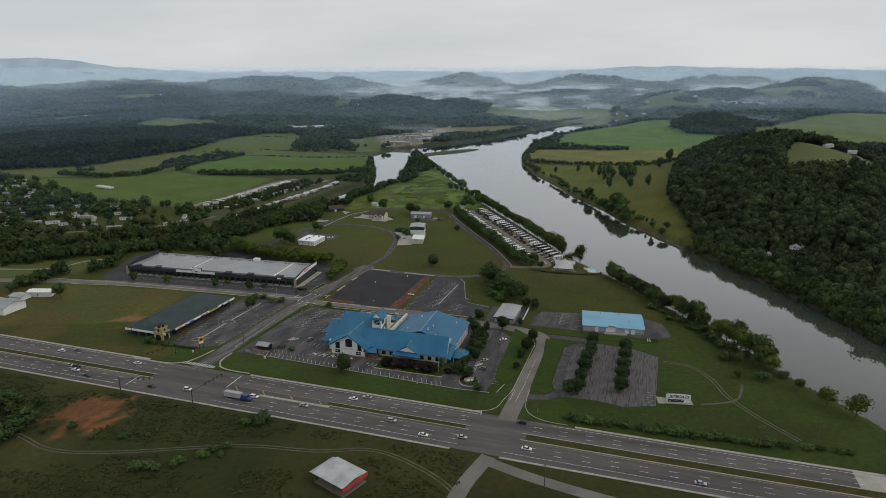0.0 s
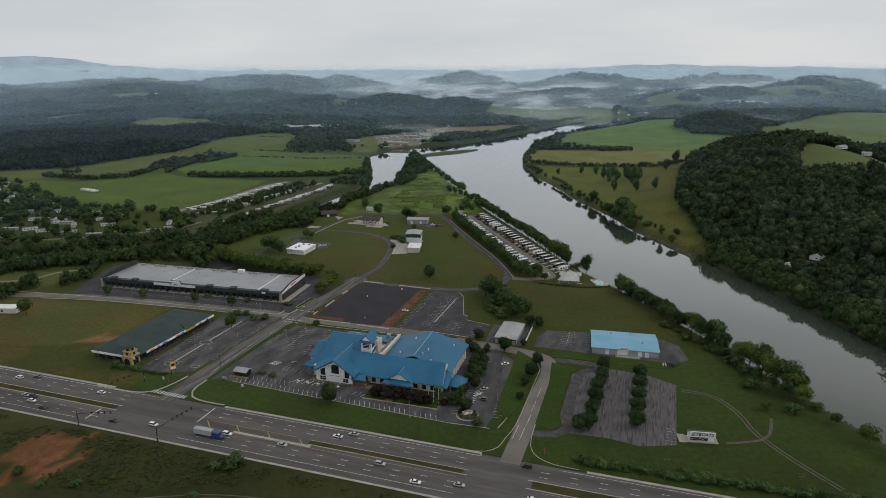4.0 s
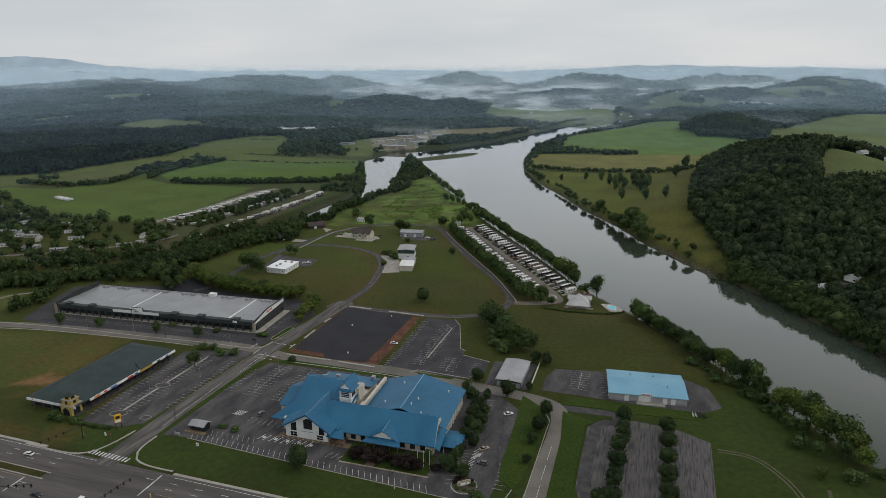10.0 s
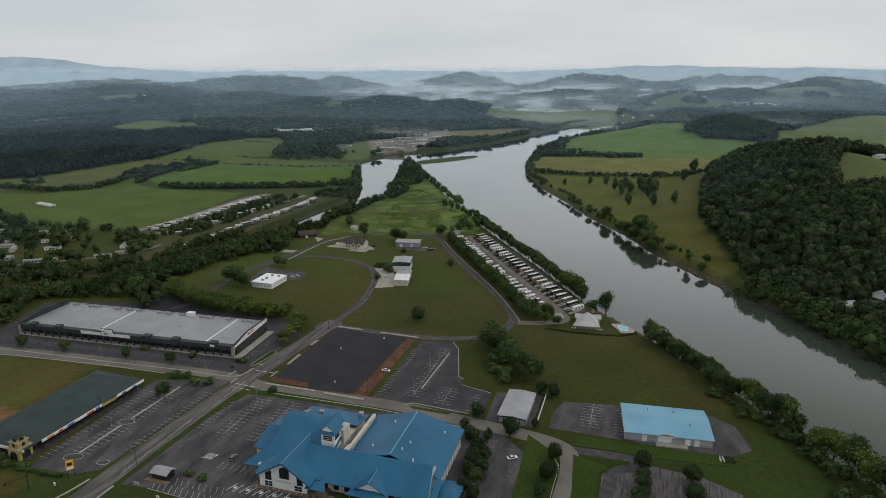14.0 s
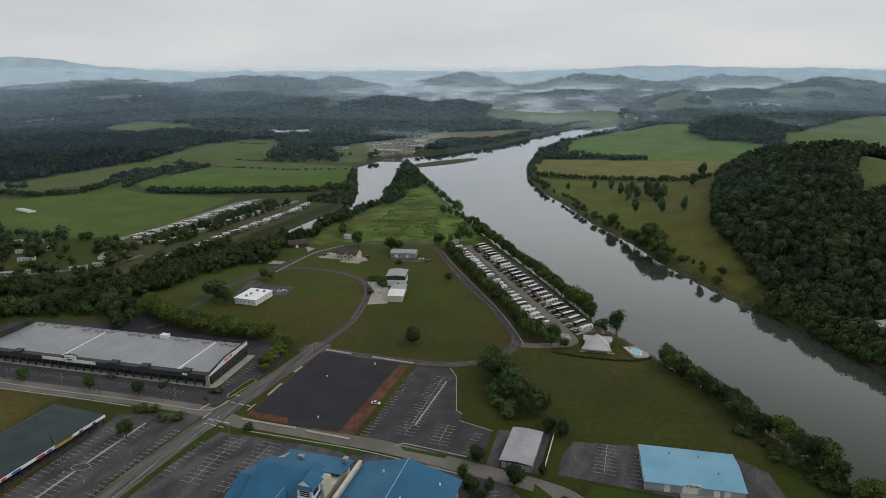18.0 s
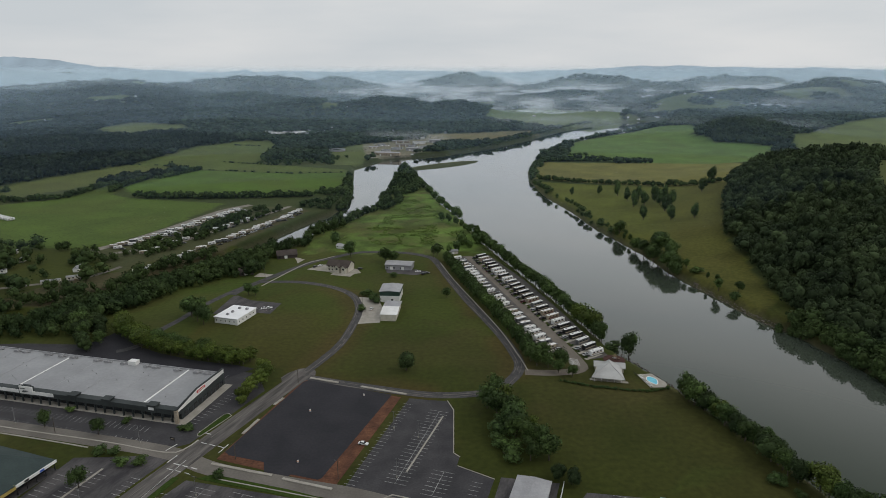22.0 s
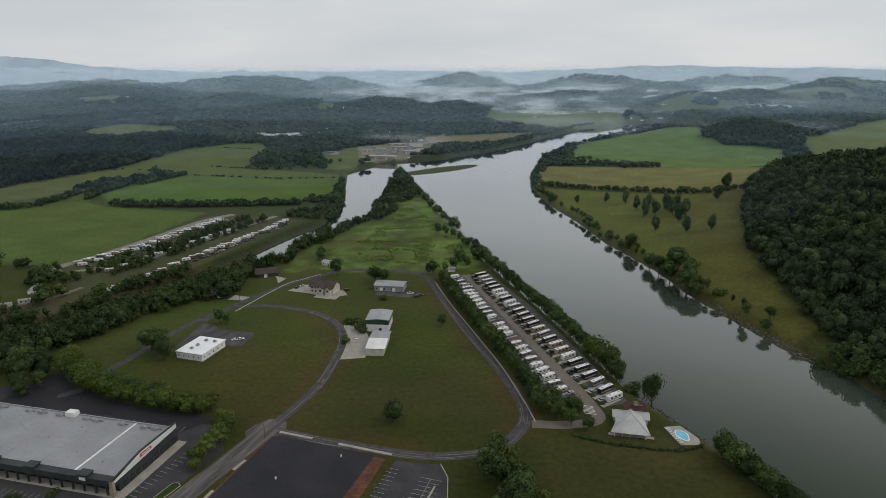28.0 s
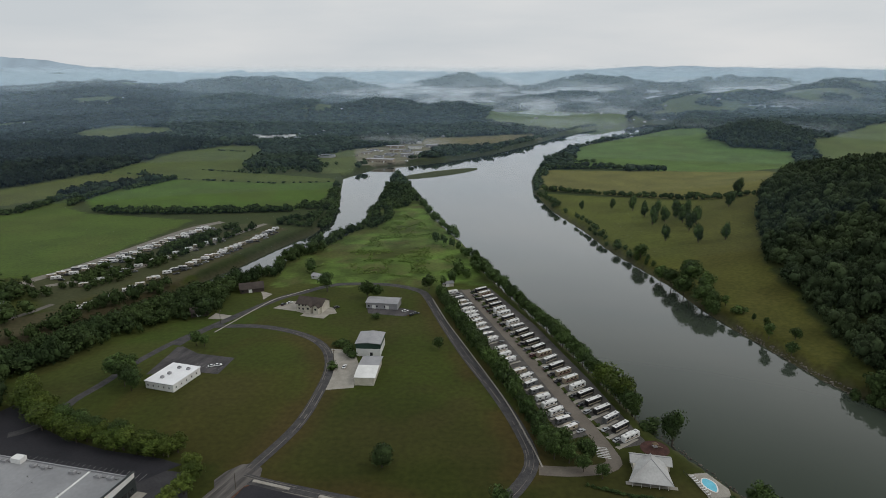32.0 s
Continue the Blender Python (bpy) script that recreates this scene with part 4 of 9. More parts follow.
fx, fy, fw = np.concatenate(fx), np.concatenate(fy), np.concatenate(fw)


ok = dry_land(fx, fy, 10) & ~clearing(fx, fy) & ~((fx > -420) & (fx < 330) & (fy < 1400)) & ~inside(fx, fy, HILL_WOOD) & ~((fx > -1000) & (fx < -400) & (fy < 1130)) & ~inside(fx, fy, [(-650, 1124), (-574, 1318), (-545, 1487), (-543, 1602), (-478, 1755), (-740, 1885), (-802, 1795), (-935, 1915), (-1300, 1760), (-1050, 1300), (-800, 1080)])
for poly, c in FIELDS:
    ok &= ~inside(fx, fy, poly)
ok &= np.hypot((fx + 405) / 95, (fy - 1925) / 70) + 0.8 * (fold(fx, fy, 30, 95) - 0.5) > 1
ok &= ~inside(fx, fy, [(230, 1200), (380, 1000), (470, 1120), (560, 1240), (640, 1400), (640, 1600), (480, 1394)])
fx, fy, fw = fx[ok], fy[ok], fw[ok]
west_ = fx < -0.36 * fy
for side_, leaf_, seed_ in ((west_, M_WOOD_W, 33), (~west_, M_WOOD_F, 34)):
    wood("far_woods", "hazy wooded hills stretching to the skyline", fx[side_], fy[side_], fw[side_] * 0.66, 9.0 + fw[side_] * 0.24, leaf_, 1, 9, 0.36, seed_, 9)

# tall weeds over the spit meadow
ux_, uy_ = scatter([(-98, 815), (-62, 884), (-44, 1010), (-28, 1035), (-4, 985), (26, 866), (32, 801), (-2, 790)], 2.6, 85, 0.9)
ok = 0.6 * fold(ux_, uy_, 15, 52) + 0.4 * fold(ux_, uy_, 6, 53) > 0.52
M_WEED_G = mat("tall_meadow_weeds", (0.085, 0.140, 0.032), (0.135, 0.180, 0.052), 0.06, 1.2, 0.95, island=0.4, grain=0.2, spec=0.05)
wood("meadow_weeds", "patchy tall green weeds on the spit meadow", ux_[ok], uy_[ok], 1.6, 1.0, M_WEED_G, 1, 14, 0.4, 86, core=0.5)

# rough scrub in the uncut ground south of the highway
ux_, uy_ = scatter([(-260, 330), (-40, 262), (10, 246), (0, 190), (-260, 190)], 2.1, 81, 0.8)
ok = (uy_ < 254 - 0.318 * ux_) & (fold(ux_, uy_, 22, 50) + 0.45 * fold(ux_, uy_, 6, 51) > 0.72) & (np.hypot((ux_ + 177) / 17, (uy_ - 282) / 17) > 1) & (away(ux_, uy_, [(-260, 285), (-205, 265), (-178, 251), (-148, 249), (-94, 254), (-57, 250), (-34, 251), (-16, 242), (4, 221)]) > 3) & (np.hypot(ux_ + 42, uy_ - 228) > 14)
wood("rough_scrub", "rough green scrub and tall weeds on uncut ground", ux_[ok], uy_[ok], 1.0, 0.6, M_WEED, 1, 14, 0.4, 82, core=0.5)

# single trees and rows near the camera's way
G = "trees along the river bank"
row_of_trees(["broad", "light", "broad", "dense"], [(138, 502), (149, 470), (160, 428)], 4.6, 8, 11.5, G, 1.8)
row_of_trees(["broad", "tall"], [(138, 506), (152, 464), (164, 428)], 5.6, 6, 9, G, 2)
row_of_trees(["shrub", "broad"], [(141, 505), (156, 462), (166, 425)], 5.0, 3.5, 5, G, 2)
row_of_trees(["tall", "broad", "willow", "light"], [(163, 424), (168, 404), (174, 385), (184, 356), (190, 325)], 6.6, 10, 15, G, 2.6)
row_of_trees(["broad", "shrub"], [(168, 402), (170, 366), (170, 345)], 5.0, 3.5, 6, G, 3)
for x, y, s, k in ((196, 290, 9, "willow"), (203, 278, 11.5, "willow"), (191, 307, 5.5, "broad"), (182, 334, 8, "broad"), (176, 318, 5, "shrub"), (164, 320, 6.5, "light"), (172, 337, 6, "broad"), (190, 322, 4, "shrub"), (212, 256, 6, "broad")):
    grow(k, x, y, s, G)
row_of_trees(["shrub"], [(152, 430), (180, 350)], 5, 2.5, 4.5, G, 4)
G = "trees between the campers and the river"
row_of_trees(["broad", "tall", "broad"], [(113, 572), (100, 628), (87, 680), (62, 768), (46, 838)], 5.0, 8.0, 11.5, G, 1.2)
for x, y, s, k in ((125, 556, 15, "tall"), (110, 592, 16, "willow"), (106, 604, 14, "willow"), (112, 578, 11, "broad"), (118, 566, 7, "shrub")):
    grow(k, x, y, s, G)
G = "tree screen along the loop road"
row_of_trees(["tall", "broad"], [(63, 549), (54.5, 592), (40, 645), (26, 695), (14, 748)], 4.2, 6.5, 8.8, G, 1.3)
ex_, ey_ = along([[(66, 549), (57.5, 592), (43, 645), (29, 695), (17, 748)], [(63, 549), (54.5, 592), (40, 645), (26, 695), (14, 748)]], 4.0, 1.2, 91)
wood("screen_undergrowth", "dense green undergrowth of the tree screen", ex_, ey_, 3.4, 9.0, M_LEAF, 5, 150, 0.12, 92, core=0.66)
G = "trees round the camp entrance"
for x, y, s in ((66, 537, 9), (72, 534, 8), (79, 536, 9), (70, 542, 10), (84, 523, 6), (77, 528, 7), (63, 543, 8)):
    grow("broad", x, y, s, G)
ex_, ey_ = along([[(34, 912), (5, 1015), (-24, 1165)]], 15, 2.0, 93, 0.85)
mx_ = np.array([18, 26, 10, 32, 36, 40, 44, -95, 30, 24, 17, 36, 44, 50, 47], float)
my_ = np.array([900, 890, 905, 880, 862, 850, 838, 805, 800, 778, 770, 790, 812, 826, 806], float)
wood("spit_trees", "bushy trees along the edges of the spit meadow", np.concatenate([ex_, mx_]), np.concatenate([ey_, my_]), 5.2, 12.0, M_LEAF, 6, 420, 0.09, 94, core=0.66)
G = "trees round the loop road"
for x, y, s in ((6, 762, 10), (-73, 758, 13), (-40, 742, 11), (-32, 742, 9)):
    grow("broad", x, y, s, G)
G = "light green trees behind the shopping centre"
row_of_trees(["light", "light", "willow"], [(-203, 600), (-194, 580), (-176, 563), (-156, 553), (-131, 544), (-103, 537)], 4.2, 8.5, 11.5, G, 1.6)
row_of_trees(["light", "broad"], [(-190, 586), (-168, 565), (-146, 555), (-120, 547), (-98, 540)], 5.5, 7, 10, G, 1.8)
for x, y, s in ((-91, 529, 9), (-87, 521, 10), (-88, 513, 9.5), (-91, 505, 9), (-92, 498, 8), (-91.5, 492, 6), (-202, 592, 9), (-206, 600, 10), (-96, 500, 5)):
    grow("light", x, y, s, G)
G = "dark trees beside the service yard"
for x, y, s in ((-206, 556, 9), (-212, 562, 10), (-203, 566, 8), (-215, 572, 11), (-208, 577, 9), (-222, 580, 11), (-214, 588, 10), (-229, 590, 11), (-238, 598, 11), (-222, 597, 9)):
    grow("broad" if int(x) % 2 else "dense", x, y, s, G)
G = "trees on the kerb before the shopping centre"
for x, y, s, k in ((-180, 471, 7.5, "broad"), (-150.7, 464.6, 7.2, "broad"), (-222, 481, 6.5, "broad"), (-252, 488, 7, "broad"), (-142.4, 475.6, 2.6, "shrub"), (-175.8, 486, 2.6, "shrub"), (-113, 468.4, 2.4, "shrub"), (-109.6, 468.2, 2.6, "shrub"), (-111, 471, 2.2, "shrub")):
    grow(k, x, y, s, G)
G = "low hedge along the clubhouse meadow"
row_of_trees(["shrub"], [(77, 518), (92, 511.5), (112, 507), (121, 506), (133, 509.5)], 2.0, 1.0, 1.5, G, 0.3)
G = "tree rows in the overflow car park"
for (ax, ay), (bx, by), n in (((71.0, 302.6), (93, 363.5), 6), ((94.2, 304.7), (111, 355), 5)):
    for k in range(n):
        s = k / (n - 1)
        grow("dense", ax + (bx - ax) * s, ay + (by - ay) * s, 8.3 + 0.7 * TREE_RNG.rand(), G)
grow("dense", 66.4, 302.6, 7.6, G)
G = "dark trees beside the blue-roofed hall"
for x, y, s, k in ((20, 385, 8, "dense"), (23, 377, 7, "dense"), (20, 368, 8, "dense"), (24, 362, 7, "dense"), (18, 359, 7, "dense"), (21, 352, 7.5, "broad"), (16, 350, 6, "dense"), (26, 371, 6, "dense"),
                   (19, 343, 7, "dense"), (13, 336, 6, "dense"), (5, 329, 5, "broad"), (-1, 330, 6, "tall"), (12, 325, 4.5, "shrub"), (18, 392, 7, "broad"), (28, 384, 6, "tall"),
                   (-24, 333, 3, "maroon"), (-34, 337, 3.6, "maroon"), (-15, 333, 2.8, "maroon"), (-19, 335, 3, "maroon"), (-8, 333, 2.6, "shrub"), (-29, 336, 3, "maroon"), (2, 327, 3, "maroon"), (-31, 336.5, 4.6, "maroon"), (-27, 334.6, 5.0, "maroon"), (-22.5, 333.6, 4.6, "maroon"), (-13.5, 330.6, 5.0, "maroon"), (-10, 329.6, 4.8, "maroon"), (-6.5, 328.2, 4.4, "maroon"), (8, 326, 7, "dense"), (11, 330, 6.5, "tall"), (14, 322, 6, "dense")):
    grow(k, x, y, s, G)
G = "shrubs in the stone sign bed"
for x, y, s in ((10.5, 317.5, 1.6), (12, 319.5, 1.8), (16.5, 318.5, 1.6), (17.6, 315.5, 1.5), (14, 313, 1.2), (11, 314, 1.3)):
    grow("maroon" if s > 1.5 else "shrub", x, y, s, G)
G = "rounded trees along the curving lane"
for x, y, s in ((39.1, 390, 8.6), (56.2, 371, 7.8), (50.9, 356.9, 8.2), (46.1, 346.5, 5.5), (42, 332, 4.2), (64.9, 427, 7.5), (60, 431, 7), (24, 406, 8), (51.5, 397, 4.5)):
    grow("dense", x, y, s, G)
G = "bushy clump in the meadow"
for x, y, s, k in ((38, 497, 9, "light"), (34, 489, 8, "light"), (42, 489, 10, "light"), (38, 480, 9, "broad"), (46, 478, 8, "light"), (45, 470, 9, "light"), (52, 464, 8, "light"), (45, 461, 9, "light"),
                   (50, 453, 9, "light"), (56, 452, 8, "light"), (58, 444, 8, "broad"), (50, 444, 7, "light"), (40, 466, 6, "shrub"), (38, 456, 4, "shrub"), (44, 450, 4, "shrub"), (41, 445, 4, "shrub")):
    grow("broad" if k == "light" and (x + y) % 3 else k, x, y, s * 1.3, G)
for x, y, s, k in ((-9.5, 531, 10.5, "dense"), (14.4, 651, 7, "broad"), (-156, 604, 12, "broad"), (-163, 612, 12.5, "broad"), (-150, 599, 11, "broad"), (-158, 616, 11, "broad"), (-137, 657, 8, "broad"), (-131, 655, 7, "broad"),
                   (-57, 328, 10.5, "dense"), (-289, 449, 10, "broad"), (18, 307, 3.5, "shrub"), (-138, 425, 8, "broad"), (-128, 441, 4, "shrub"), (-120, 441, 3.5, "shrub"), (-136, 449, 3.5, "shrub"), (-142, 450, 3.5, "shrub"), (-197, 385, 3, "shrub"),
                   (-83, 433, 3, "shrub"), (-100, 360, 2.2, "shrub"), (-93, 357.6, 2.4, "shrub"), (-46, 655, 5, "shrub"), (-40, 645, 5, "shrub"), (-38, 640, 4, "shrub"), (-46, 625, 4, "shrub"), (-30, 702, 4, "shrub")):
    grow(k, x, y, s)
G = "trees dotted over the east pasture"
for x, y, s in ((247, 1044, 12), (249, 1005, 11), (246, 967, 13), (261, 972, 11), (238, 900, 10), (278, 985, 13), (289, 985, 12), (285, 946, 12), (262, 880, 11), (285, 874, 10), (371, 1044, 13), (339, 993, 11), (270, 925, 12), (226, 1060, 8), (262, 1000, 12), (276, 960, 12), (188, 1060, 7), (330, 1080, 6)):
    grow("oval", x, y, s * 1.38, G)
G = "trees along the east bank"
row_of_trees(["broad", "tall", "shrub"], [(246, 650), (226, 700), (219, 745)], 14, 4, 8, G, 2, 0.35)
ex_, ey_ = along([[(202, 830), (195, 860), (184, 905), (177, 985), (160, 1085), (154, 1190), (164, 1300)], [(204, 826), (197, 858), (186, 900)]], 7.5, 3.0, 95, 0.7)
wood("east_bank_trees", "trees and bushes lining the east bank", ex_, ey_, 4.2, 8.5, M_LEAF, 5, 260, 0.10, 96, core=0.62)
for x, y, s in ((206, 762, 15), (214, 770, 17), (204, 784, 14), (216, 748, 16), (211, 738, 15), (201, 800, 12), (218, 784, 15), (214, 727, 13), (210, 722, 12), (198, 850, 12), (228, 672, 9), (231, 650, 8)):
    grow("broad", x, y, s, G)
G = "shrubs along the highway verge"
row_of_trees(["shrub"], [(60, 278), (100, 266.5), (150, 254.5)], 2.6, 1.8, 3.6, G, 1.4)
row_of_trees(["shrub"], [(150, 256), (190, 246)], 7, 2.2, 4, G, 1.6)
row_of_trees(["shrub"], [(-95, 272), (-86, 275)], 3, 3, 4.5, G, 2)
row_of_trees(["shrub"], [(-135, 235), (-95, 250)], 4, 2, 3.5, "", 3)
row_of_trees(["shrub", "light"], [(-195, 270), (-160, 262), (-125, 266)], 9, 2, 3.5, "", 6)
for x, y, s in ((-186, 369, 3.4), (-182, 367.5, 2.8), (-188, 372, 2.6), (-176, 366, 2.2), (-173, 365, 2.4)):
    grow("shrub", x, y, s)
row_of_trees(["shrub"], [(-174.7, 364.4), (-153, 358.6)], 2.2, 1.2, 1.6, "low hedge before the shops", 0.3)

# ---------------- roads, car parks and kerbs ----------------
def slab(name, pts, top, material, label="", category="", kind="structure", deep=0.12, parent=None):
    """A flat paved piece with that outline."""
    bm = bmesh.new()
    f = bm.faces.new([bm.verts.new((x, y, top)) for x, y in pts])
    if f.normal.z < 0 or sum((pts[i][0] - pts[i - 1][0]) * (pts[i][1] + pts[i - 1][1]) for i in range(len(pts))) > 0:
        f.normal_flip()
    ret = bmesh.ops.extrude_face_region(bm, geom=[f])
    bmesh.ops.translate(bm, verts=[q for q in ret["geom"] if isinstance(q, bmesh.types.BMVert)], vec=(0, 0, -deep))
    bmesh.ops.recalc_face_normals(bm, faces=bm.faces)
    bmesh.ops.triangulate(bm, faces=[q for q in bm.faces if len(q.verts) > 4])
    ob = part(name, bm, material, parent)
    return tagged(ob, label, category, kind=kind) if not parent else ob


def smooth_line(pts, step=4.0):
    """A soft curve through corner points."""
    out = []
    n = len(pts)
    for i in range(n - 1):
        p0, p1, p2, p3 = pts[max(i - 1, 0)], pts[i], pts[i + 1], pts[min(i + 2, n - 1)]
        d = math.hypot(p2[0] - p1[0], p2[1] - p1[1])
        k = max(1, int(d / step))
        for j in range(k):
            s = j / k
            out.append(tuple(0.5 * (2 * p1[a] + (p2[a] - p0[a]) * s + (2 * p0[a] - 5 * p1[a] + 4 * p2[a] - p3[a]) * s * s + (3 * p1[a] - p0[a] - 3 * p2[a] + p3[a]) * s ** 3) for a in (0, 1)))
    out.append(tuple(pts[-1]))
    return out


def offset_line(line, o):
    out = []
    for i, p in enumerate(line):
        a, b = line[max(i - 1, 0)], line[min(i + 1, len(line) - 1)]
        d = math.hypot(b[0] - a[0], b[1] - a[1]) or 1
        out.append((p[0] - (b[1] - a[1]) / d * o, p[1] + (b[0] - a[0]) / d * o))
    return out


def band(bm, line, o0, o1, top, deep=0.1, on_land=False):
    """A strip beside a line, from offset o0 to o1."""
    a, b = offset_line(line, o0), offset_line(line, o1)
    hs = [land1(*p) if on_land else 0.0 for p in line]
    t = [(bm.verts.new((*p, top + h)), bm.verts.new((*q, top + h)), bm.verts.new((*q, top + h - deep)), bm.verts.new((*p, top + h - deep))) for p, q, h in zip(a, b, hs)]
    for u, v in zip(t, t[1:]):
        for i in range(4):
            bm.faces.new((u[i], v[i], v[(i + 1) % 4], u[(i + 1) % 4]))
    bm.faces.new(t[0])
    bm.faces.new(t[-1][::-1])


def ribbon(name, pts, width, top, material, label, category="road", curve=True, parent=None, kind="structure", on_land=False):
    bm = bmesh.new()
    band(bm, smooth_line(pts) if curve else pts, -width / 2, width / 2, top, 0.12, on_land)
    bmesh.ops.recalc_face_normals(bm, faces=bm.faces)
    ob = part(name, bm, material, parent)
    return tagged(ob, label, category, kind=kind)


def dash(bm, x, y, dx, dy, length, width, z):
    d = math.hypot(dx, dy)
    ux, uy = dx / d * length / 2, dy / d * length / 2
    vx, vy = -dy / d * width / 2, dx / d * width / 2
    bm.faces.new([bm.verts.new((x + a * ux + b * vx, y + a * uy + b * vy, z)) for a, b in ((-1, -1), (1, -1), (1, 1), (-1, 1))])


def markings(name, bm, material, label):
    return tagged(part(name, bm, material, None), label, "road marking", kind="structure")


def point_on(line, s):
    for (ax, ay), (bx, by) in zip(line, line[1:]):
        d = math.hypot(bx - ax, by - ay)
        if s <= d:
            return ax + (bx - ax) * s / d, ay + (by - ay) * s / d, (bx - ax) / d, (by - ay) / d
        s -= d
    return None


HWY = smooth_line([(-900, 557), (-300, 366), (-25, 279.5), (60, 252.5), (190, 213), (330, 172), (900, 0)], 10)
bm = bmesh.new()
band(bm, HWY, -17.2, 16.6, 0.05, 0.5)
bmesh.ops.recalc_face_normals(bm, faces=bm.faces)
tagged(part("highway", bm, M_ROAD, None), "wide divided grey asphalt highway with three lanes each way", "road", kind="structure")


def hwy_part(x0, x1):
    return [p for p in HWY if x0 <= p[0] <= x1]


def at_x(x):
    for a, b in zip(HWY, HWY[1:]):
        if a[0] <= x <= b[0]:
            s = (x - a[0]) / (b[0] - a[0])
            return (x, a[1] + (b[1] - a[1]) * s)


def cut(x0, x1):
    return [at_x(x0)] + hwy_part(x0 + 0.5, x1 - 0.5) + [at_x(x1)]


# kerb and pale gutter along both sides, open at the junctions
bm = bmesh.new()
for x0, x1 in ((-700, -180), (-114, 14), (58, 188)):
    band(bm, cut(x0, x1), 16.6, 18.0, 0.17, 0.3)
for x0, x1 in ((-700, 8), (30, 186)):
    band(bm, cut(x0, x1), -18.4, -17.2, 0.17, 0.3)
bmesh.ops.recalc_face_normals(bm, faces=bm.faces)
tagged(part("highway_kerb", bm, M_CONC, None), "pale concrete kerb edging the highway", "kerb", kind="structure")
bm = bmesh.new()
for x0, x1, w0, w1 in ((-700, -164, -1.6, 2.0), (-60, 10, 0.2, 3.2), (38, 600, -0.8, 4.2)):
    band(bm, cut(x0, x1), w0, w1, 0.19, 0.3)
bmesh.ops.recalc_face_normals(bm, faces=bm.faces)
tagged(part("highway_median", bm, M_MEDIAN, None), "narrow grass median between the carriageways", "median", kind="structure")
bm = bmesh.new()
for x0, x1, w0, w1 in ((-700, -162, -2.1, -1.6), (-700, -162, 2.0, 2.5), (-60, 12, -0.2, 0.2), (-60, 12, 3.2, 3.6), (36, 600, -1.3, -0.8), (36, 600, 4.2, 4.7)):
    band(bm, cut(x0, x1), w0, w1, 0.22, 0.3)
band(bm, cut(-97, -58), -2.0, -0.6, 0.2, 0.3)
bmesh.ops.recalc_face_normals(bm, faces=bm.faces)
tagged(part("median_kerb", bm, M_CONC, None), "concrete edging of the grass median", "kerb", kind="structure")
# lane lines
bm, by = bmesh.new(), bmesh.new()
for o in (-9.6, -6.0, 7.9, 11.5):
    s = 0.0
    line = offset_line(HWY, o)
    while True:
        q = point_on(line, s)
        if q is None:
            break
        if -420 < q[0] < 260 and not (-158 < q[0] < -118) and not (12 < q[0] < 36):
            dash(bm, *q, 3.6, 0.22, 0.062)
        s += 12.2
for o, x0, x1 in ((15.2, -420, -150), (15.2, -112, 14), (15.2, 48, 300), (-13.2, -420, -176), (-13.2, -118, 10), (-13.2, 30, 300), (4.5, 38, 160)):
    line = offset_line(cut(x0, x1), o)
    for a, b in zip(line, line[1:]):
        dash(bm, (a[0] + b[0]) / 2, (a[1] + b[1]) / 2, b[0] - a[0], b[1] - a[1], math.hypot(b[0] - a[0], b[1] - a[1]), 0.2, 0.063)
for o, x0, x1 in ((-2.3, -110, 8), (4.0, -112, -66), (-3.0, -420, -170), (-2.2, 42, 300)):
    line = offset_line(cut(x0, x1), o)
    for a, b in zip(line, line[1:]):
        dash(by, (a[0] + b[0]) / 2, (a[1] + b[1]) / 2, b[0] - a[0], b[1] - a[1], math.hypot(b[0] - a[0], b[1] - a[1]), 0.2, 0.064)
for k in range(6):
    q = at_x(-112 + 16 * k)
    c, s = math.cos(radians(-62)), math.sin(radians(-62))
    dash(by, q[0] + 0.5, q[1] + 1.2 - 0.1 * k, c, s, 7.4 - k * 0.9, 0.45, 0.066)
for x, o0, o1 in ((-118, 1, 15), (-170, -13, -3), (14, 15.5, 16.4)):
    q = at_x(x)
    mid_o = (o0 + o1) / 2
    dash(bm, q[0] + 0.3 * mid_o, q[1] + 0.955 * mid_o, 0.3, 0.955, o1 - o0, 0.6, 0.066)
# zebra crossing of the side street
for k in range(12):
    dash(bm, -152.5 + 1.75 * k, 340.4 - 0.6 * k, 0.36, 0.93, 3.0, 0.9, 0.085)

STREET_W = smooth_line([(-142.2, 330), (-137.5, 345), (-131, 366), (-115.5, 412), (-97, 457), (-80, 497), (-70.5, 519), (-68, 525)])
ribbon("side_street", STREET_W, 10.6, 0.075, M_STREET, "patched grey asphalt side street between car parks", curve=False)
STREET_N = smooth_line([(-420, 494), (-296, 488.5), (-253, 483), (-190, 469.5), (-136, 456.5), (-108, 448.5), (-88, 438), (-52, 427.5), (-20, 418.8), (22, 401.5), (50, 389), (62, 380), (63, 368), (59, 354), (48.5, 326), (40.5, 303), (34, 285), (31, 276)])
ribbon("back_street", STREET_N, 9.0, 0.07, M_ROADG, "pale worn asphalt street behind the shops", curve=False)
ribbon("loop_road", [(-68, 524), (-55, 519), (-22, 509), (2, 503), (20, 502.5), (38, 507), (49, 519), (56, 536), (54, 558), (46, 592), (30, 645), (17, 695), (6, 742), (-2, 760), (-26, 774), (-60, 776), (-76, 770), (-92, 755), (-108, 740), (-141, 682), (-150, 658)], 6.4, 0.065, M_LOOP, "narrow cracked asphalt loop road through the grass")
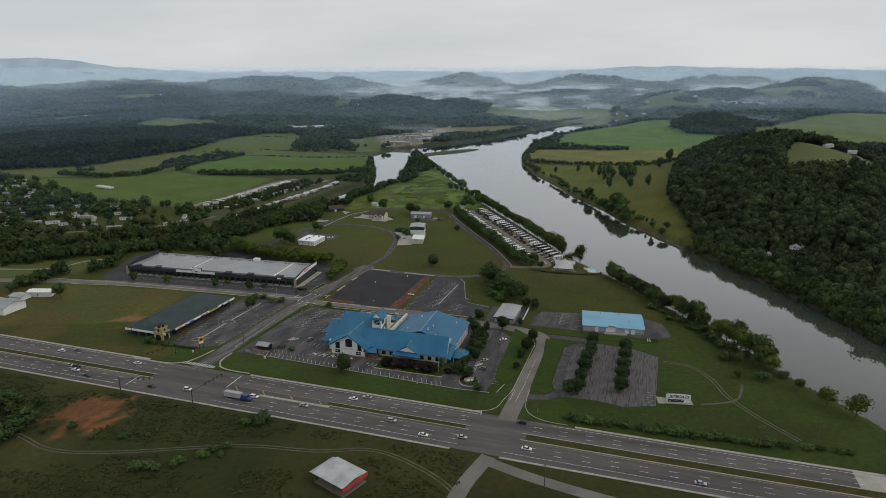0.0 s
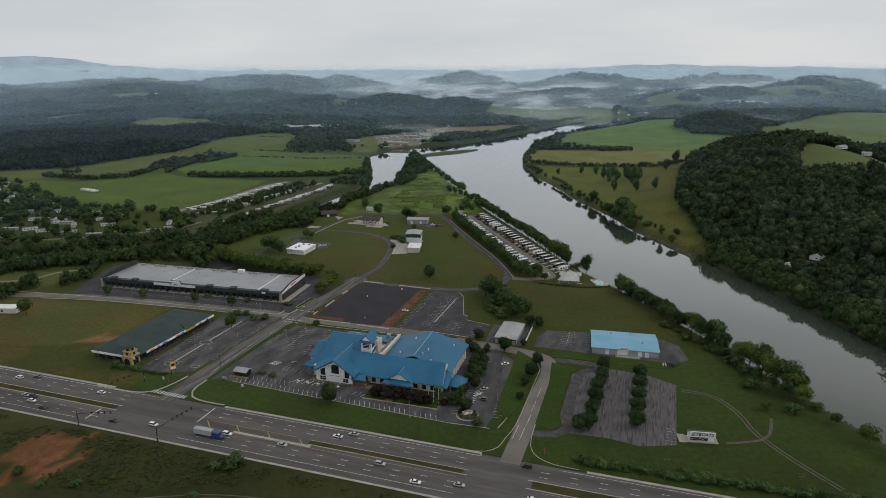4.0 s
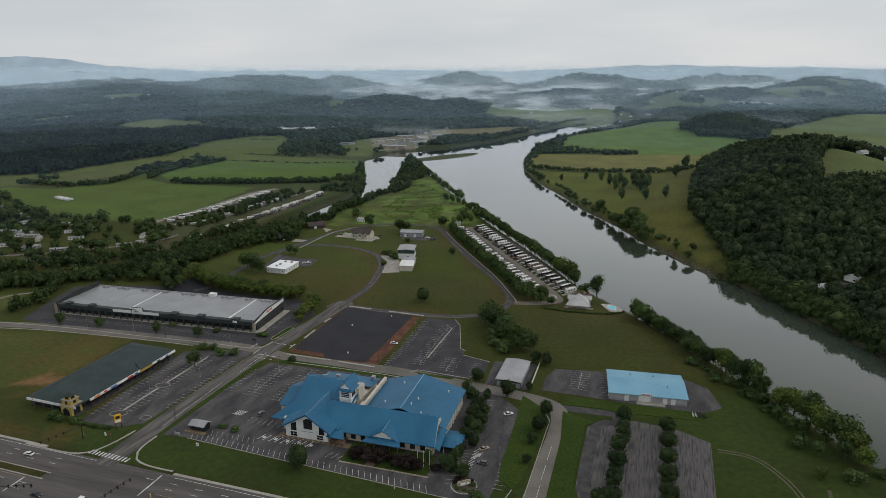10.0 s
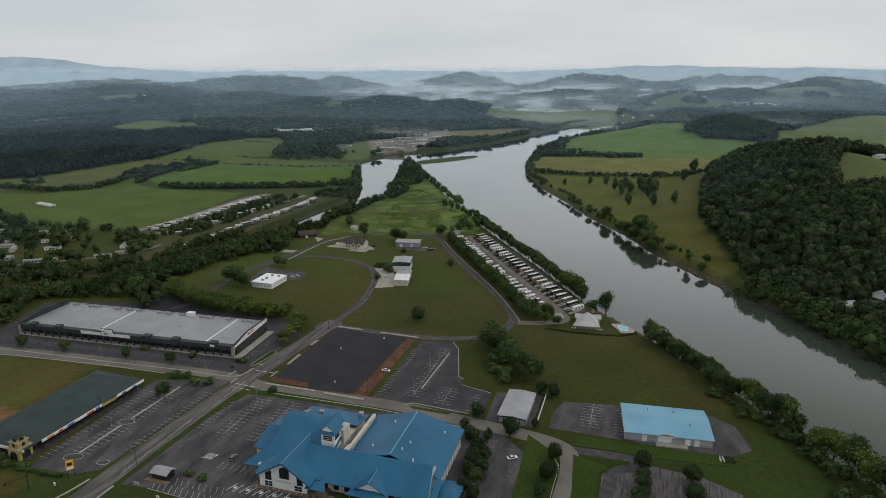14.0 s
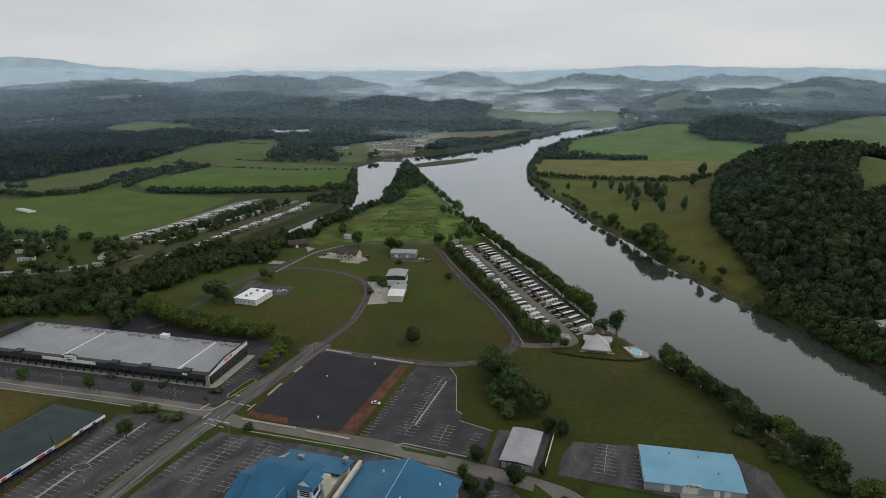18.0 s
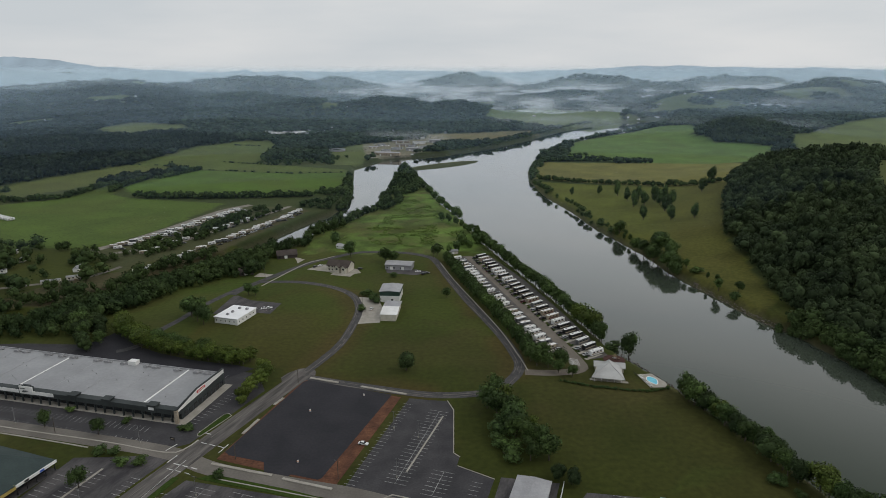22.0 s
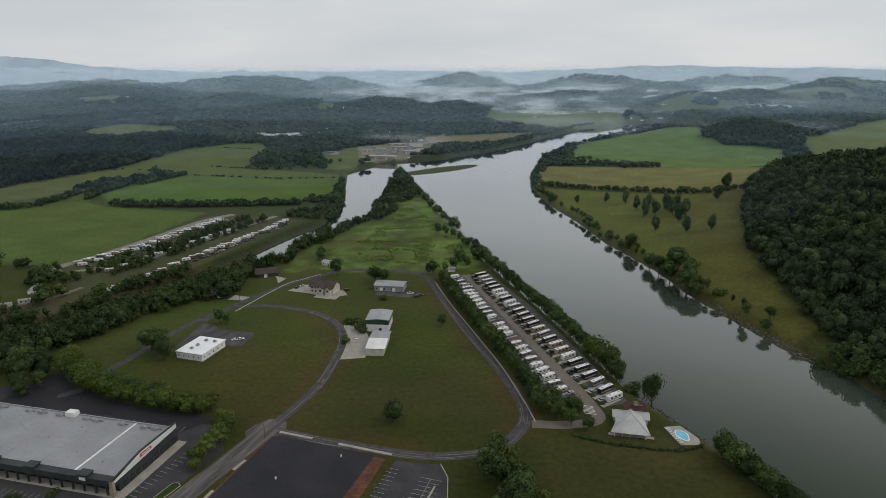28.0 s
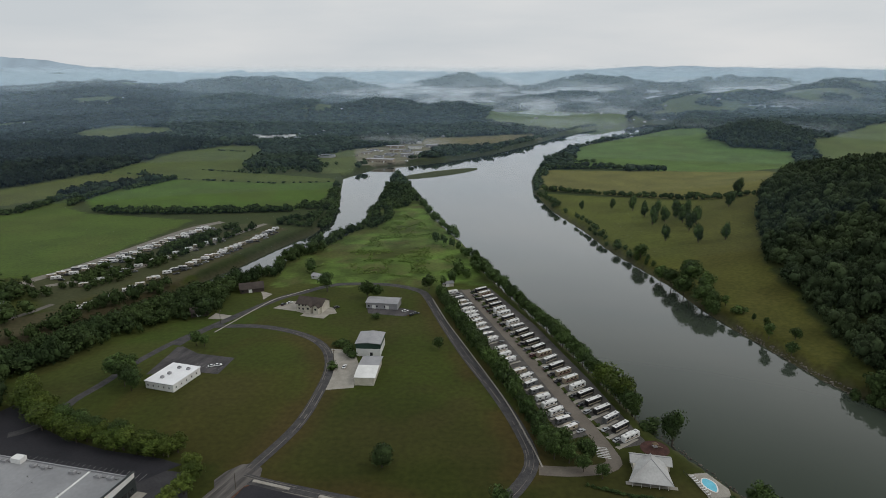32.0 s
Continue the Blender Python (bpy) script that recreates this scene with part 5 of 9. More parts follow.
ribbon("inner_lane", [(-66, 530), (-54, 563), (-49.5, 595), (-49, 628), (-57.5, 656), (-77, 676), (-106, 688), (-138, 688)], 5.6, 0.06, M_LOOP, "curving worn asphalt lane")
ribbon("yard_lane", [(-142, 682), (-154, 660), (-164, 632), (-170, 606), (-175, 590), (-176, 574), (-180, 562), (-188, 556)], 5.0, 0.06, M_LOOP, "patched lane to the white office")
ribbon("park_lane", [(34.5, 762), (61, 665), (79.5, 592), (91, 545), (90, 532), (74, 528), (58, 529)], 7.0, 0.055, M_LANE, "wide beige concrete lane through the camper park")
TRACK = smooth_line([(-260, 285), (-205, 265), (-178, 251), (-148, 249), (-94, 254), (-57, 250), (-34, 251), (-16, 242), (4, 221), (10, 190)])
for o in (-0.9, 0.9):
    ribbon("farm_track", offset_line(TRACK, o), 0.6, 0.03, M_TRACK, "two-wheel dirt track through rough grass", "track", False)
ribbon("farm_drive", [(20, 246), (14, 236), (8, 225), (0, 205)], 7, 0.036, M_ROADG, "worn drive leaving the highway", "road")
ribbon("frontage_lane", [(18, 243), (40, 229), (75, 212), (130, 190)], 6, 0.045, M_ROADG, "frontage lane below the highway", "road")
RUTS = smooth_line([(129, 341), (143, 335), (149, 318), (149, 303), (151, 293), (156, 278), (165, 258)])
for o in (-1.0, 1.0):
    ribbon("footpath", offset_line(RUTS, o), 0.75, 0.03, M_TRACK, "pale wheel rut of a gravel track over the lawn", "path", False)
ribbon("side_path", [(132, 291.5), (150, 294.5), (158, 303), (163, 313)], 1.5, 0.035, M_TRACK, "pale gravel path spur", "path")
ribbon("dirt_road", [(-460, 528), (-350, 522), (-322, 546), (-305, 552)], 3, 0.02, M_GRAVEL, "dirt road beyond the shops", "track")
ribbon("camp_road", [(-312, 766), (-321, 782), (-304, 816), (-283, 878), (-258, 958), (-234, 994)], 11, 0.04, M_GRAVEL, "pale gravel camp road", "road")
ribbon("camp_lane", [(-300, 770), (-262, 800), (-236, 850), (-182, 985)], 7, 0.03, M_GRAVEL, "gravel lane between campers", "road")
ribbon("trailer_lane", [(-700, 640), (-420, 650), (-320, 680), (-285, 700), (-270, 730)], 5, 0.03, M_ROADG, "lane through the trailer park", "road")
ribbon("boat_drive", [(64, 379), (80, 375), (92, 371), (90, 364), (80, 362), (66, 326), (62, 306), (54, 299), (44, 300)], 5.5, 0.058, M_LOOP, "lane round the overflow car park", "road")

# pale worn tyre lines on the loop road
LOOP = smooth_line([(-68, 524), (-55, 519), (-22, 509), (2, 503), (20, 502.5), (38, 507), (49, 519), (56, 536), (54, 558), (46, 592), (30, 645), (17, 695), (6, 742)])
INNER = smooth_line([(-66, 530), (-54, 563), (-49.5, 595), (-49, 628), (-57.5, 656), (-77, 676), (-106, 688)])
bw = bmesh.new()
for line_, offs in ((LOOP, (-2.2, -1.0, 0.9, 2.1)), (INNER, (-1.7, -0.6, 0.8, 1.8)), (STREET_W, (-3.6, -1.9, 0.1, 1.9, 3.6))):
    for o in offs:
        run = offset_line(line_, o)
        k = 0
        while k < len(run) - 3:
            n_ = random.randint(2, 7)
            seg = run[k:k + n_]
            if len(seg) > 1 and random.random() < 0.6:
                band(bw, seg, -random.uniform(0.08, 0.3), random.uniform(0.08, 0.3), 0.084, 0.02)
            k += n_
tagged(part("road_wear", bw, M_ROADG, None), "pale worn tyre lines and sealed cracks", "road marking", kind="structure")

# paved areas
LOTS = [
    ("hall_car_park", [(-123, 364), (-126.5, 354.2), (-114, 351.8), (-77.4, 338.5), (5, 309), (22, 304.5), (28, 318), (42, 358), (44, 376), (33, 396), (-22, 412), (-96, 430), (-109, 405)], 0.04, M_ASPH, "dark asphalt car park round the blue-roofed hall"),
    ("shop_car_park", [(-172, 366), (-150, 361), (-140, 364), (-136.5, 372), (-121.5, 416), (-109, 446), (-112, 449), (-128, 447), (-152, 446), (-158, 420)], 0.04, M_ASPH, "asphalt car park before the strip of shops"),
    ("centre_car_park", [(-286, 520), (-284, 497), (-270, 492), (-190, 472.5), (-112, 453.5), (-105, 457), (-84, 507), (-93, 527), (-136, 536), (-174, 550), (-189, 556), (-196, 583), (-203, 584), (-212, 566), (-250, 568), (-286, 566)], 0.035, M_ASPH_C, "asphalt car park round the shopping centre"),
    ("service_yard", [(-212, 566), (-203, 584), (-196, 588), (-182, 566), (-160, 553.5), (-136, 544), (-108, 537.5), (-97, 533), (-110, 521), (-150, 531), (-196, 545), (-215, 551)], 0.049, M_ASPH_D, "dark resurfaced service yard behind the shopping centre"),
    ("new_car_park", [(-88.5, 445), (-66, 520), (-10.5, 500), (-33, 426)], 0.05, M_CLAY, "raw red clay border of a new car park"),
    ("striped_car_park", [(-30, 422), (-6, 499), (4, 497), (13.6, 496), (16.6, 487), (16.0, 449.5), (18.8, 446.5), (17.5, 440), (33, 430.5), (27, 410.5), (12, 411), (-14, 419)], 0.045, M_ASPH_C, "striped asphalt car park beside the new asphalt"),
    ("storage_yard", [(28, 404), (36, 432), (60, 428), (50, 397)], 0.055, M_ASPH, "asphalt yard of the storage shed"),
    ("blue_shop_yard", [(58, 397), (63, 412), (70, 422), (98, 418), (140, 408), (148, 398), (147, 378), (133, 372), (92, 386), (74, 392)], 0.045, M_ASPH, "asphalt yard round the pale blue shop"),
    ("overflow_car_park", [(61, 300), (58, 310), (75, 361), (88, 366), (99, 366), (117, 358), (128.5, 347), (108.5, 290), (92, 289), (79, 295.5)], 0.042, M_STAIN, "stained asphalt overflow car park"),
    ("office_yard", [(-151, 618), (-148, 655), (-145, 656), (-132, 645.7), (-107.5, 639.5), (-110.5, 618.5), (-128, 622)], 0.045, M_ASPH, "asphalt parking yard behind the white office"),
    ("barn_forecourt", [(-50, 599.5), (-31.5, 602.4), (-32, 630), (-38, 651), (-52, 652.5), (-49, 634), (-47, 628), (-48.6, 614)], 0.05, M_CONC, "pale concrete forecourt of the metal workshop"),
    ("house_drive", [(-106, 722), (-98, 735), (-86, 738), (-62, 722), (-58, 712), (-72, 706), (-88, 716)], 0.045, M_CONC, "pale concrete drive and patio of the house"),
    ("brick_house_drive", [(-118, 740), (-114, 752), (-126, 760), (-122, 752)], 0.045, M_CONC, "curved pale concrete drive"),
    ("cottage_drive", [(-130, 700), (-127, 706), (-144, 712), (-146, 702)], 0.045, M_CONC, "pale concrete drive"),
    ("rear_yard", [(-36, 712), (-10, 706), (-2, 716), (-12, 722), (-38, 722)], 0.04, M_ASPH, "gravel and asphalt strip before the grey shed"),
    ("pool_deck", [(120.8, 526), (129.2, 527), (134, 516), (133, 510.8), (123.6, 510.6)], 0.10, M_CONC, "white concrete deck round the pool"),
    ("camp_pads_east", [(40, 764), (66, 668), (84, 597), (97, 545), (111, 549), (98, 612), (79, 690), (54, 766)], 0.03, M_PAD, "grey gravel pads for the campers"),
    ("camp_pads_west", [(32, 763), (58, 666), (76, 595), (86, 556), (74, 552), (60, 600), (42, 668), (21, 758)], 0.03, M_PAD, "grey gravel pads for the campers"),
]
for name, pts, top, material, label in LOTS:
    slab(name, pts, top, material, label, "car park" if "park" in name else "paving")
slab("new_asphalt", [(-86.5, 450.5), (-84, 448), (-67, 442.8), (-65, 435.8), (-54, 432.6), (-53, 434), (-41, 430.4), (-39.5, 431.5), (-15.5, 502.6), (-62.5, 519), (-65.2, 517)], 0.09, M_ASPH_D, "fresh black asphalt rectangle, not yet striped", "paving")


def kerb(name, pts, width=0.5, high=0.2, closed=False, label="pale concrete kerb"):
    bm_ = bmesh.new()
    line_ = smooth_line(pts + ([pts[0]] if closed else []), 3.0) if len(pts) > 2 else pts
    band(bm_, line_, -width / 2, width / 2, high, high + 0.1)
    bmesh.ops.recalc_face_normals(bm_, faces=bm_.faces)
    return tagged(part(name, bm_, M_CONC, None), label, "kerb", kind="structure")


kerb("kerb", [(-110, 325.8), (-117, 327.9), (-124, 330.6), (-129.5, 334.5), (-131.6, 340), (-131.0, 346), (-128.5, 353)], 0.9, 0.15)
kerb("kerb", [(-186, 347), (-177, 344), (-168, 340.8), (-158, 339), (-151, 341.5), (-145.5, 348.5), (-140.8, 357.5)], 0.9, 0.15)
kerb("kerb", [(13, 285.8), (21, 285.2), (27, 288.6), (31, 296), (36.7, 306.5), (45, 329.8), (54, 356), (57.5, 367), (56, 374)], 0.32, 0.14)
kerb("kerb", [(60, 271.6), (50, 275.2), (44, 280.5), (41.8, 287), (43.6, 298), (51.6, 323), (63, 352), (68, 367)], 0.32, 0.14)
kerb("kerb", [(-89.5, 441.5), (-61, 433.2)], 1.4, 0.4, label="new white concrete kerb")
kerb("kerb", [(-56, 431), (-34, 424)], 1.4, 0.4, label="new white concrete kerb")
kerb("kerb", [(-62.5, 521.5), (-46, 516)], 1.5, 0.4, label="new white concrete kerb")
kerb("kerb", [(-33, 511.5), (-8, 503)], 1.5, 0.4, label="new white concrete kerb")
kerb("kerb", [(-83, 465), (-79, 478)], 1.3, 0.4, label="new white concrete kerb")
kerb("kerb", [(-75, 492), (-72, 499)], 1.3, 0.4, label="new white concrete kerb")
kerb("kerb", [(13.8, 496.4), (16.9, 487)], 0.4, 0.15)
kerb("kerb", [(16.9, 487), (16.3, 449.8)], 0.4, 0.15)
kerb("kerb", [(16.3, 449.8), (19.1, 446.6)], 0.4, 0.15)
kerb("kerb", [(17.8, 440.2), (33.2, 430.8)], 0.35, 0.15)
kerb("kerb", [(11.5, 481), (-4, 436)], 0.8, 0.15)
kerb("kerb", [(-13, 418), (-9, 420.5), (12, 413), (20, 410)], 0.6)
kerb("kerb", [(-133, 678), (-112, 735), (-100, 750), (-88, 763)], 1.0, 0.15, label="pale concrete kerb of the loop road")
kerb("kerb", [(60, 531), (57, 550), (49, 590), (34, 645), (20, 695), (9, 742)], 0.7, 0.15)
kerb("kerb", [(36, 318), (28, 304)], 0.4, 0.15)
kerb("kerb", [(24, 304), (5, 308.7)], 0.4, 0.15)
kerb("kerb", [(5, 308.7), (-77.4, 338.2)], 0.3, 0.15)
kerb("kerb", [(-77.4, 338.2), (-114, 351.4)], 0.3, 0.15)
kerb("kerb", [(-330, 498), (-253, 484), (-190, 468.8), (-144, 458.4), (-114, 450.2), (-106, 452), (-102, 460)], 0.7)
slab("street_island", [(-102.3, 463.2), (-93.6, 481.5), (-95.5, 483.6), (-97.6, 482.6), (-104.2, 465.4), (-103.8, 463.4)], 0.14, M_GRASS, "slim grass island beside the side street", "lawn", deep=0.2)
kerb("kerb", [(-102.3, 463.2), (-93.6, 481.5), (-95.5, 483.6), (-97.6, 482.6), (-104.2, 465.4), (-103.8, 463.4)], 0.3, 0.18, True)
slab("junction", [(-76, 514), (-62, 519.5), (-60, 521), (-61, 530), (-65, 534), (-71, 533), (-76, 528), (-79, 522)], 0.058, M_STREET, "patched asphalt junction of the lanes", "road")
kerb("kerb", [(-300, 483), (-253, 477.5), (-190, 464), (-150, 454)], 0.7)
kerb("kerb", [(-84, 431), (-52, 422), (-22, 413), (20, 396)], 0.6)
ISLAND = M_GRASS
for name, pts in (("lawn_island", [(-92, 431), (-86, 434), (-52, 424), (-24, 414), (-28, 411), (-56, 421)]), ("lawn_island", [(47.5, 391), (44.5, 380), (41.4, 368.5), (36.2, 349.4), (31, 332.4), (28.6, 321), (33.5, 313), (39, 321), (48, 344), (56, 367), (56, 378), (51, 386)]),
                  ("lawn_island", [(92, 384), (72, 390), (66, 382), (84, 378), (93, 374), (131, 366), (140, 372)]), ("lawn_island", [(46.3, 307.6), (60, 350), (65.5, 375), (80, 364.5), (74, 362), (59, 316.4), (59.7, 306.6), (53.8, 302.4)]),
                  ("lawn_island", [(-10, 418), (12, 411), (10, 409), (-8, 415)])):
    slab(name, pts, 0.16, M_GRASS, "mown grass island", "lawn", deep=0.25)

# stall lines


def stalls(bm_, x, y, turn, count, pitch=2.75, length=5.2, double=False, lean=90):
    """A row of stall lines; it starts at x, y and runs along turn."""
    c, s = math.cos(radians(turn)), math.sin(radians(turn))
    c2, s2 = math.cos(radians(turn + lean)), math.sin(radians(turn + lean))
    for k in range(count + 1):
        px, py = x + c * pitch * k, y + s * pitch * k
        for sign in ((1, -1) if double else (1,)):
            dash(bm_, px + c2 * length / 2 * sign, py + s2 * length / 2 * sign, c2, s2, length, 0.16, 0.066)
    if double:
        dash(bm_, x + c * pitch * count / 2, y + s * pitch * count / 2, c, s, pitch * count, 0.16, 0.067)


bs = bmesh.new()
A = -17.5
N_ = 72.5
stalls(bm, -112, 351.4, -19.8, 42, 2.8, 4.6, lean=115)
stalls(bs, -104, 358, -17, 8, 2.8, 4.6, lean=-65)
stalls(bs, -72, 349, A, 6, 2.8, 5)
stalls(bm, -47, 336, A, 16, 2.8, 4.8, lean=65)
stalls(bs, 11, 318, N_, 26, 2.75, 5, lean=115)
stalls(bs, 30, 313, N_, 22, 2.75, 4.6, lean=90)
stalls(bs, -112, 398, N_, 9, 2.8, 5, lean=-90)
stalls(bs, -96, 392, N_, 12, 2.8, 5, True)
stalls(bs, -80, 386, N_, 13, 2.8, 5, True)
stalls(bs, -90, 365, A, 7, 2.8, 5)
stalls(bs, -172, 374, 71.8, 23, 2.75, 5, lean=-90)
stalls(bs, -155, 377, 71.8, 22, 2.75, 5.4, True)
stalls(bs, -132, 378, N_, 20, 2.75, 4.5, lean=90)
stalls(bs, -268, 504.5, -13.5, 51, 2.8, 4.8, lean=-90)
stalls(bs, -268, 489.5, -13.5, 52, 2.8, 4.6, lean=90)
stalls(bs, -262, 556, -13.5, 20, 2.8, 4.8, lean=90)
stalls(bs, -170, 536, -13.5, 22, 2.8, 4.6, lean=90)
stalls(bs, -108, 474, 69, 11, 2.8, 4.6, lean=90)
stalls(bs, -29.5, 428, N_, 25, 2.75, 5, lean=-90)
stalls(bs, -8.5, 428, N_, 22, 2.75, 5, True)
stalls(bs, 7, 420, N_, 6, 2.75, 5, True)
stalls(bs, 23, 412, N_, 6, 2.75, 4.6, lean=90)
stalls(bs, 78, 398, N_, 8, 2.75, 5, True)
stalls(bs, 92, 391, N_, 8, 2.75, 4.8, lean=90)
stalls(bs, 108, 290, N_, 5, 2.75, 4.6, lean=90)
stalls(bs, -128, 628, -14, 6, 2.75, 4.6)
for x, y, t_ in ((-120, 392, N_), (-106, 430, N_), (-125, 376, N_)):
    dash(bm, x, y, math.cos(radians(t_)), math.sin(radians(t_)), 30, 0.2, 0.09)
for x, y in ((39, 299), (43.6, 311), (48.2, 325), (53, 339)):
    dash(bm, x, y, 0.34, 0.94, 11, 0.18, 0.09)
dash(bm, 36.2, 301, 0.34, 0.94, 12, 0.18, 0.09)
for k in range(7):
    dash(bm, 16 + 0.8 * k, 327 + 2.4 * k, 1, 0.9, 4.5, 0.35, 0.066)
    dash(bm, 88.5, 546 - 1.3 * k, 1, -0.25, 6, 0.5, 0.075)
for k in range(3):
    dash(bm, -104.5 + 4.4 * k, 441.2 - 1.5 * k, 0.92, -0.36, 3.2, 0.6, 0.09)
    dash(bm, -106.0 + 4.4 * k, 437.6 - 1.5 * k, 0.92, -0.36, 3.2, 0.4, 0.09)
    dash(bm, -98.5 + 4.4 * k, 457.4 - 1.5 * k, 0.92, -0.36, 3.2, 0.5, 0.09)
dash(bm, -108, 445, 0.36, 0.92, 6, 0.5, 0.09)
dash(bm, -112, 454, 0.5, 0.85, 6, 0.5, 0.09)
dash(bm, -88, 453, 0.3, 0.9, 7, 0.5, 0.09)
dash(bm, -101, 466, 0.9, -0.35, 7, 0.5, 0.09)
for k in range(9):
    x, y = -79.5 + 2.9 * k, 352.4 - 0.86 * k
    dash(bm, x, y, 0.62, 0.78, 5.4, 0.35, 0.068)
    if k % 2 == 0:
        dash(bm, x + 1.5, y - 0.4, 0.96, -0.28, 1.5, 1.5, 0.067)
for k in range(5):
    dash(bm, 14.2 + 0.9 * k, 315.5 + 0.2 * k, 0.5, 0.86, 4.2, 0.4, 0.068)
    dash(bm, 19.5 + 0.7 * k, 337 + 0.25 * k, 0.5, 0.86, 3.6, 0.4, 0.068)
    dash(bm, -98 + 1.0 * k, 374.4 - 0.3 * k, 0.6, 0.8, 4.6, 0.4, 0.068)
markings("white_markings", bm, M_PAINT, "worn white lane lines and arrows")
markings("stall_markings", bs, M_STALL, "faded white parking stall lines")
# kerbed median of the strip shops' car park, with rounded planted ends
kerb("kerb", [(-155.5, 376.5), (-148, 399.5)], 1.1, 0.16)
kerb("kerb", [(-146, 405.5), (-135, 438)], 1.1, 0.16)
for x, y, r in ((-156.5, 373.2, 3.4), (-147.0, 402.5, 3.2), (-141.2, 369.2, 2.2)):
    ring_ = [(x + 1.25 * r * math.cos(q * 0.3927), y + 0.75 * r * math.sin(q * 0.3927)) for q in range(16)]
    slab("traffic_island", ring_, 0.14, M_LOOP, "oval kerbed island in the car park", "traffic island", deep=0.2)
    kerb("kerb", ring_, 0.3, 0.18, True)
# planted verge between the side street and the hall's car park
slab("street_verge", [(-122.5, 376), (-119.5, 377), (-101, 427), (-99.5, 432), (-102.5, 432)], 0.13, M_GRASS, "thin grass verge beside the side street", "lawn", deep=0.2)
markings("yellow_markings", by, M_YELLOW, "worn yellow lane lines and hatching")

# ---------------- building helpers ----------------
def box(bm_, x0, x1, y0, y1, z0, z1, bevel=0.0):
    v = [bm_.verts.new((x, y, z)) for z in (z0, z1) for x, y in ((x0, y0), (x1, y0), (x1, y1), (x0, y1))]
    for q in ((3, 2, 1, 0), (4, 5, 6, 7), (0, 1, 5, 4), (1, 2, 6, 5), (2, 3, 7, 6), (3, 0, 4, 7)):
        bm_.faces.new([v[i] for i in q])


def bx(name, parent, material, x0, x1, y0, y1, z0, z1, label="", bevel=0.0):
    bm_ = bmesh.new()
    box(bm_, x0, x1, y0, y1, z0, z1)
    if bevel:
        bmesh.ops.bevel(bm_, geom=bm_.edges[:], offset=bevel, segments=2, affect="EDGES")
    return part(name, bm_, material, parent, label)


def sheet(name, parent, material, faces_, thick=0.25, label=""):
    """Roof planes with thickness: each face a list of corners."""
    bm_ = bmesh.new()
    for pts in faces_:
        f = bm_.faces.new([bm_.verts.new(p) for p in pts])
        f.normal_update()
        if f.normal.z < 0:
            f.normal_flip()
        ret = bmesh.ops.extrude_face_region(bm_, geom=[f])
        bmesh.ops.translate(bm_, verts=[q for q in ret["geom"] if isinstance(q, bmesh.types.BMVert)], vec=(0, 0, -thick))
    bmesh.ops.recalc_face_normals(bm_, faces=bm_.faces)
    return part(name, bm_, material, parent, label)


def wall_poly(name, parent, material, pts, axis, at_, thick=0.3, label=""):
    """An upright wall with an outline of (along, z), standing at y = at_ (axis 'x') or x = at_ (axis 'y')."""
    bm_ = bmesh.new()
    mk = (lambda a, z, o: (a, at_ + o, z)) if axis == "x" else (lambda a, z, o: (at_ + o, a, z))
    f1 = [bm_.verts.new(mk(a, z, 0)) for a, z in pts]
    f2 = [bm_.verts.new(mk(a, z, thick)) for a, z in pts]
    bm_.faces.new(f1)
    bm_.faces.new(f2[::-1])
    for i in range(len(pts)):
        j = (i + 1) % len(pts)
        bm_.faces.new((f1[i], f2[i], f2[j], f1[j]))
    bmesh.ops.recalc_face_normals(bm_, faces=bm_.faces)
    return part(name, bm_, material, parent, label)


def cyl(name, parent, material, x, y, z0, z1, r, r1=None, sides=10, label=""):
    bm_ = bmesh.new()
    limb(bm_, (x, y, z0), (x, y, z1), r, r if r1 is None else r1, sides)
    return part(name, bm_, material, parent, label)


def thing(name, x, y, turn, label, category, group="", z=0.0):
    ob = tagged(new(name), label, category, group)
    ob.matrix_basis = pose(x, y, z, 0, 0, turn)
    return ob


def words(name, parent, text, x, y, z, size, material, turn=0.0, lift=90.0, shear=0.0):
    cu = bpy.data.curves.new(name, "FONT")
    cu.body, cu.size, cu.align_x, cu.align_y, cu.extrude, cu.shear, cu.offset = text, size, "CENTER", "CENTER", 0.03, shear, size * 0.02
    ob = new(name, cu)
    cu.materials.append(material)
    ob.parent = parent
    ob.matrix_basis = pose(x, y, z, lift, 0, turn)
    return ob


M_WHITE = mat("white_painted_metal", (0.62, 0.62, 0.60), (0.76, 0.76, 0.74), 0.15, 2.0, 0.5, grain=0.06)
M_ROOFW = mat("white_membrane_roof", (0.185, 0.187, 0.193), (0.245, 0.247, 0.254), 0.06, 0.6, 0.34, grain=0.1, spec=0.7)
M_CREAM = mat("cream_siding", (0.46, 0.43, 0.36), (0.56, 0.53, 0.46), 0.3, 2.0, 0.7, grain=0.08)
M_DARKW = mat("dark_green_grey_wall", (0.028, 0.034, 0.034), (0.045, 0.052, 0.052), 0.1, 1.5, 0.7, grain=0.12)
M_SLATE = mat("slate_grey_shingle", (0.024, 0.038, 0.037), (0.038, 0.055, 0.053), 0.1, 1.6, 0.8, 0.1, grain=0.14)
M_BLUE = mat("blue_metal_roof", (0.012, 0.094, 0.182), (0.020, 0.122, 0.226), 0.07, 1.0, 0.42, grain=0.09)
M_PALEBLUE = mat("pale_blue_metal_roof", (0.135, 0.31, 0.43), (0.175, 0.36, 0.48), 0.08, 1.2, 0.45, grain=0.06)
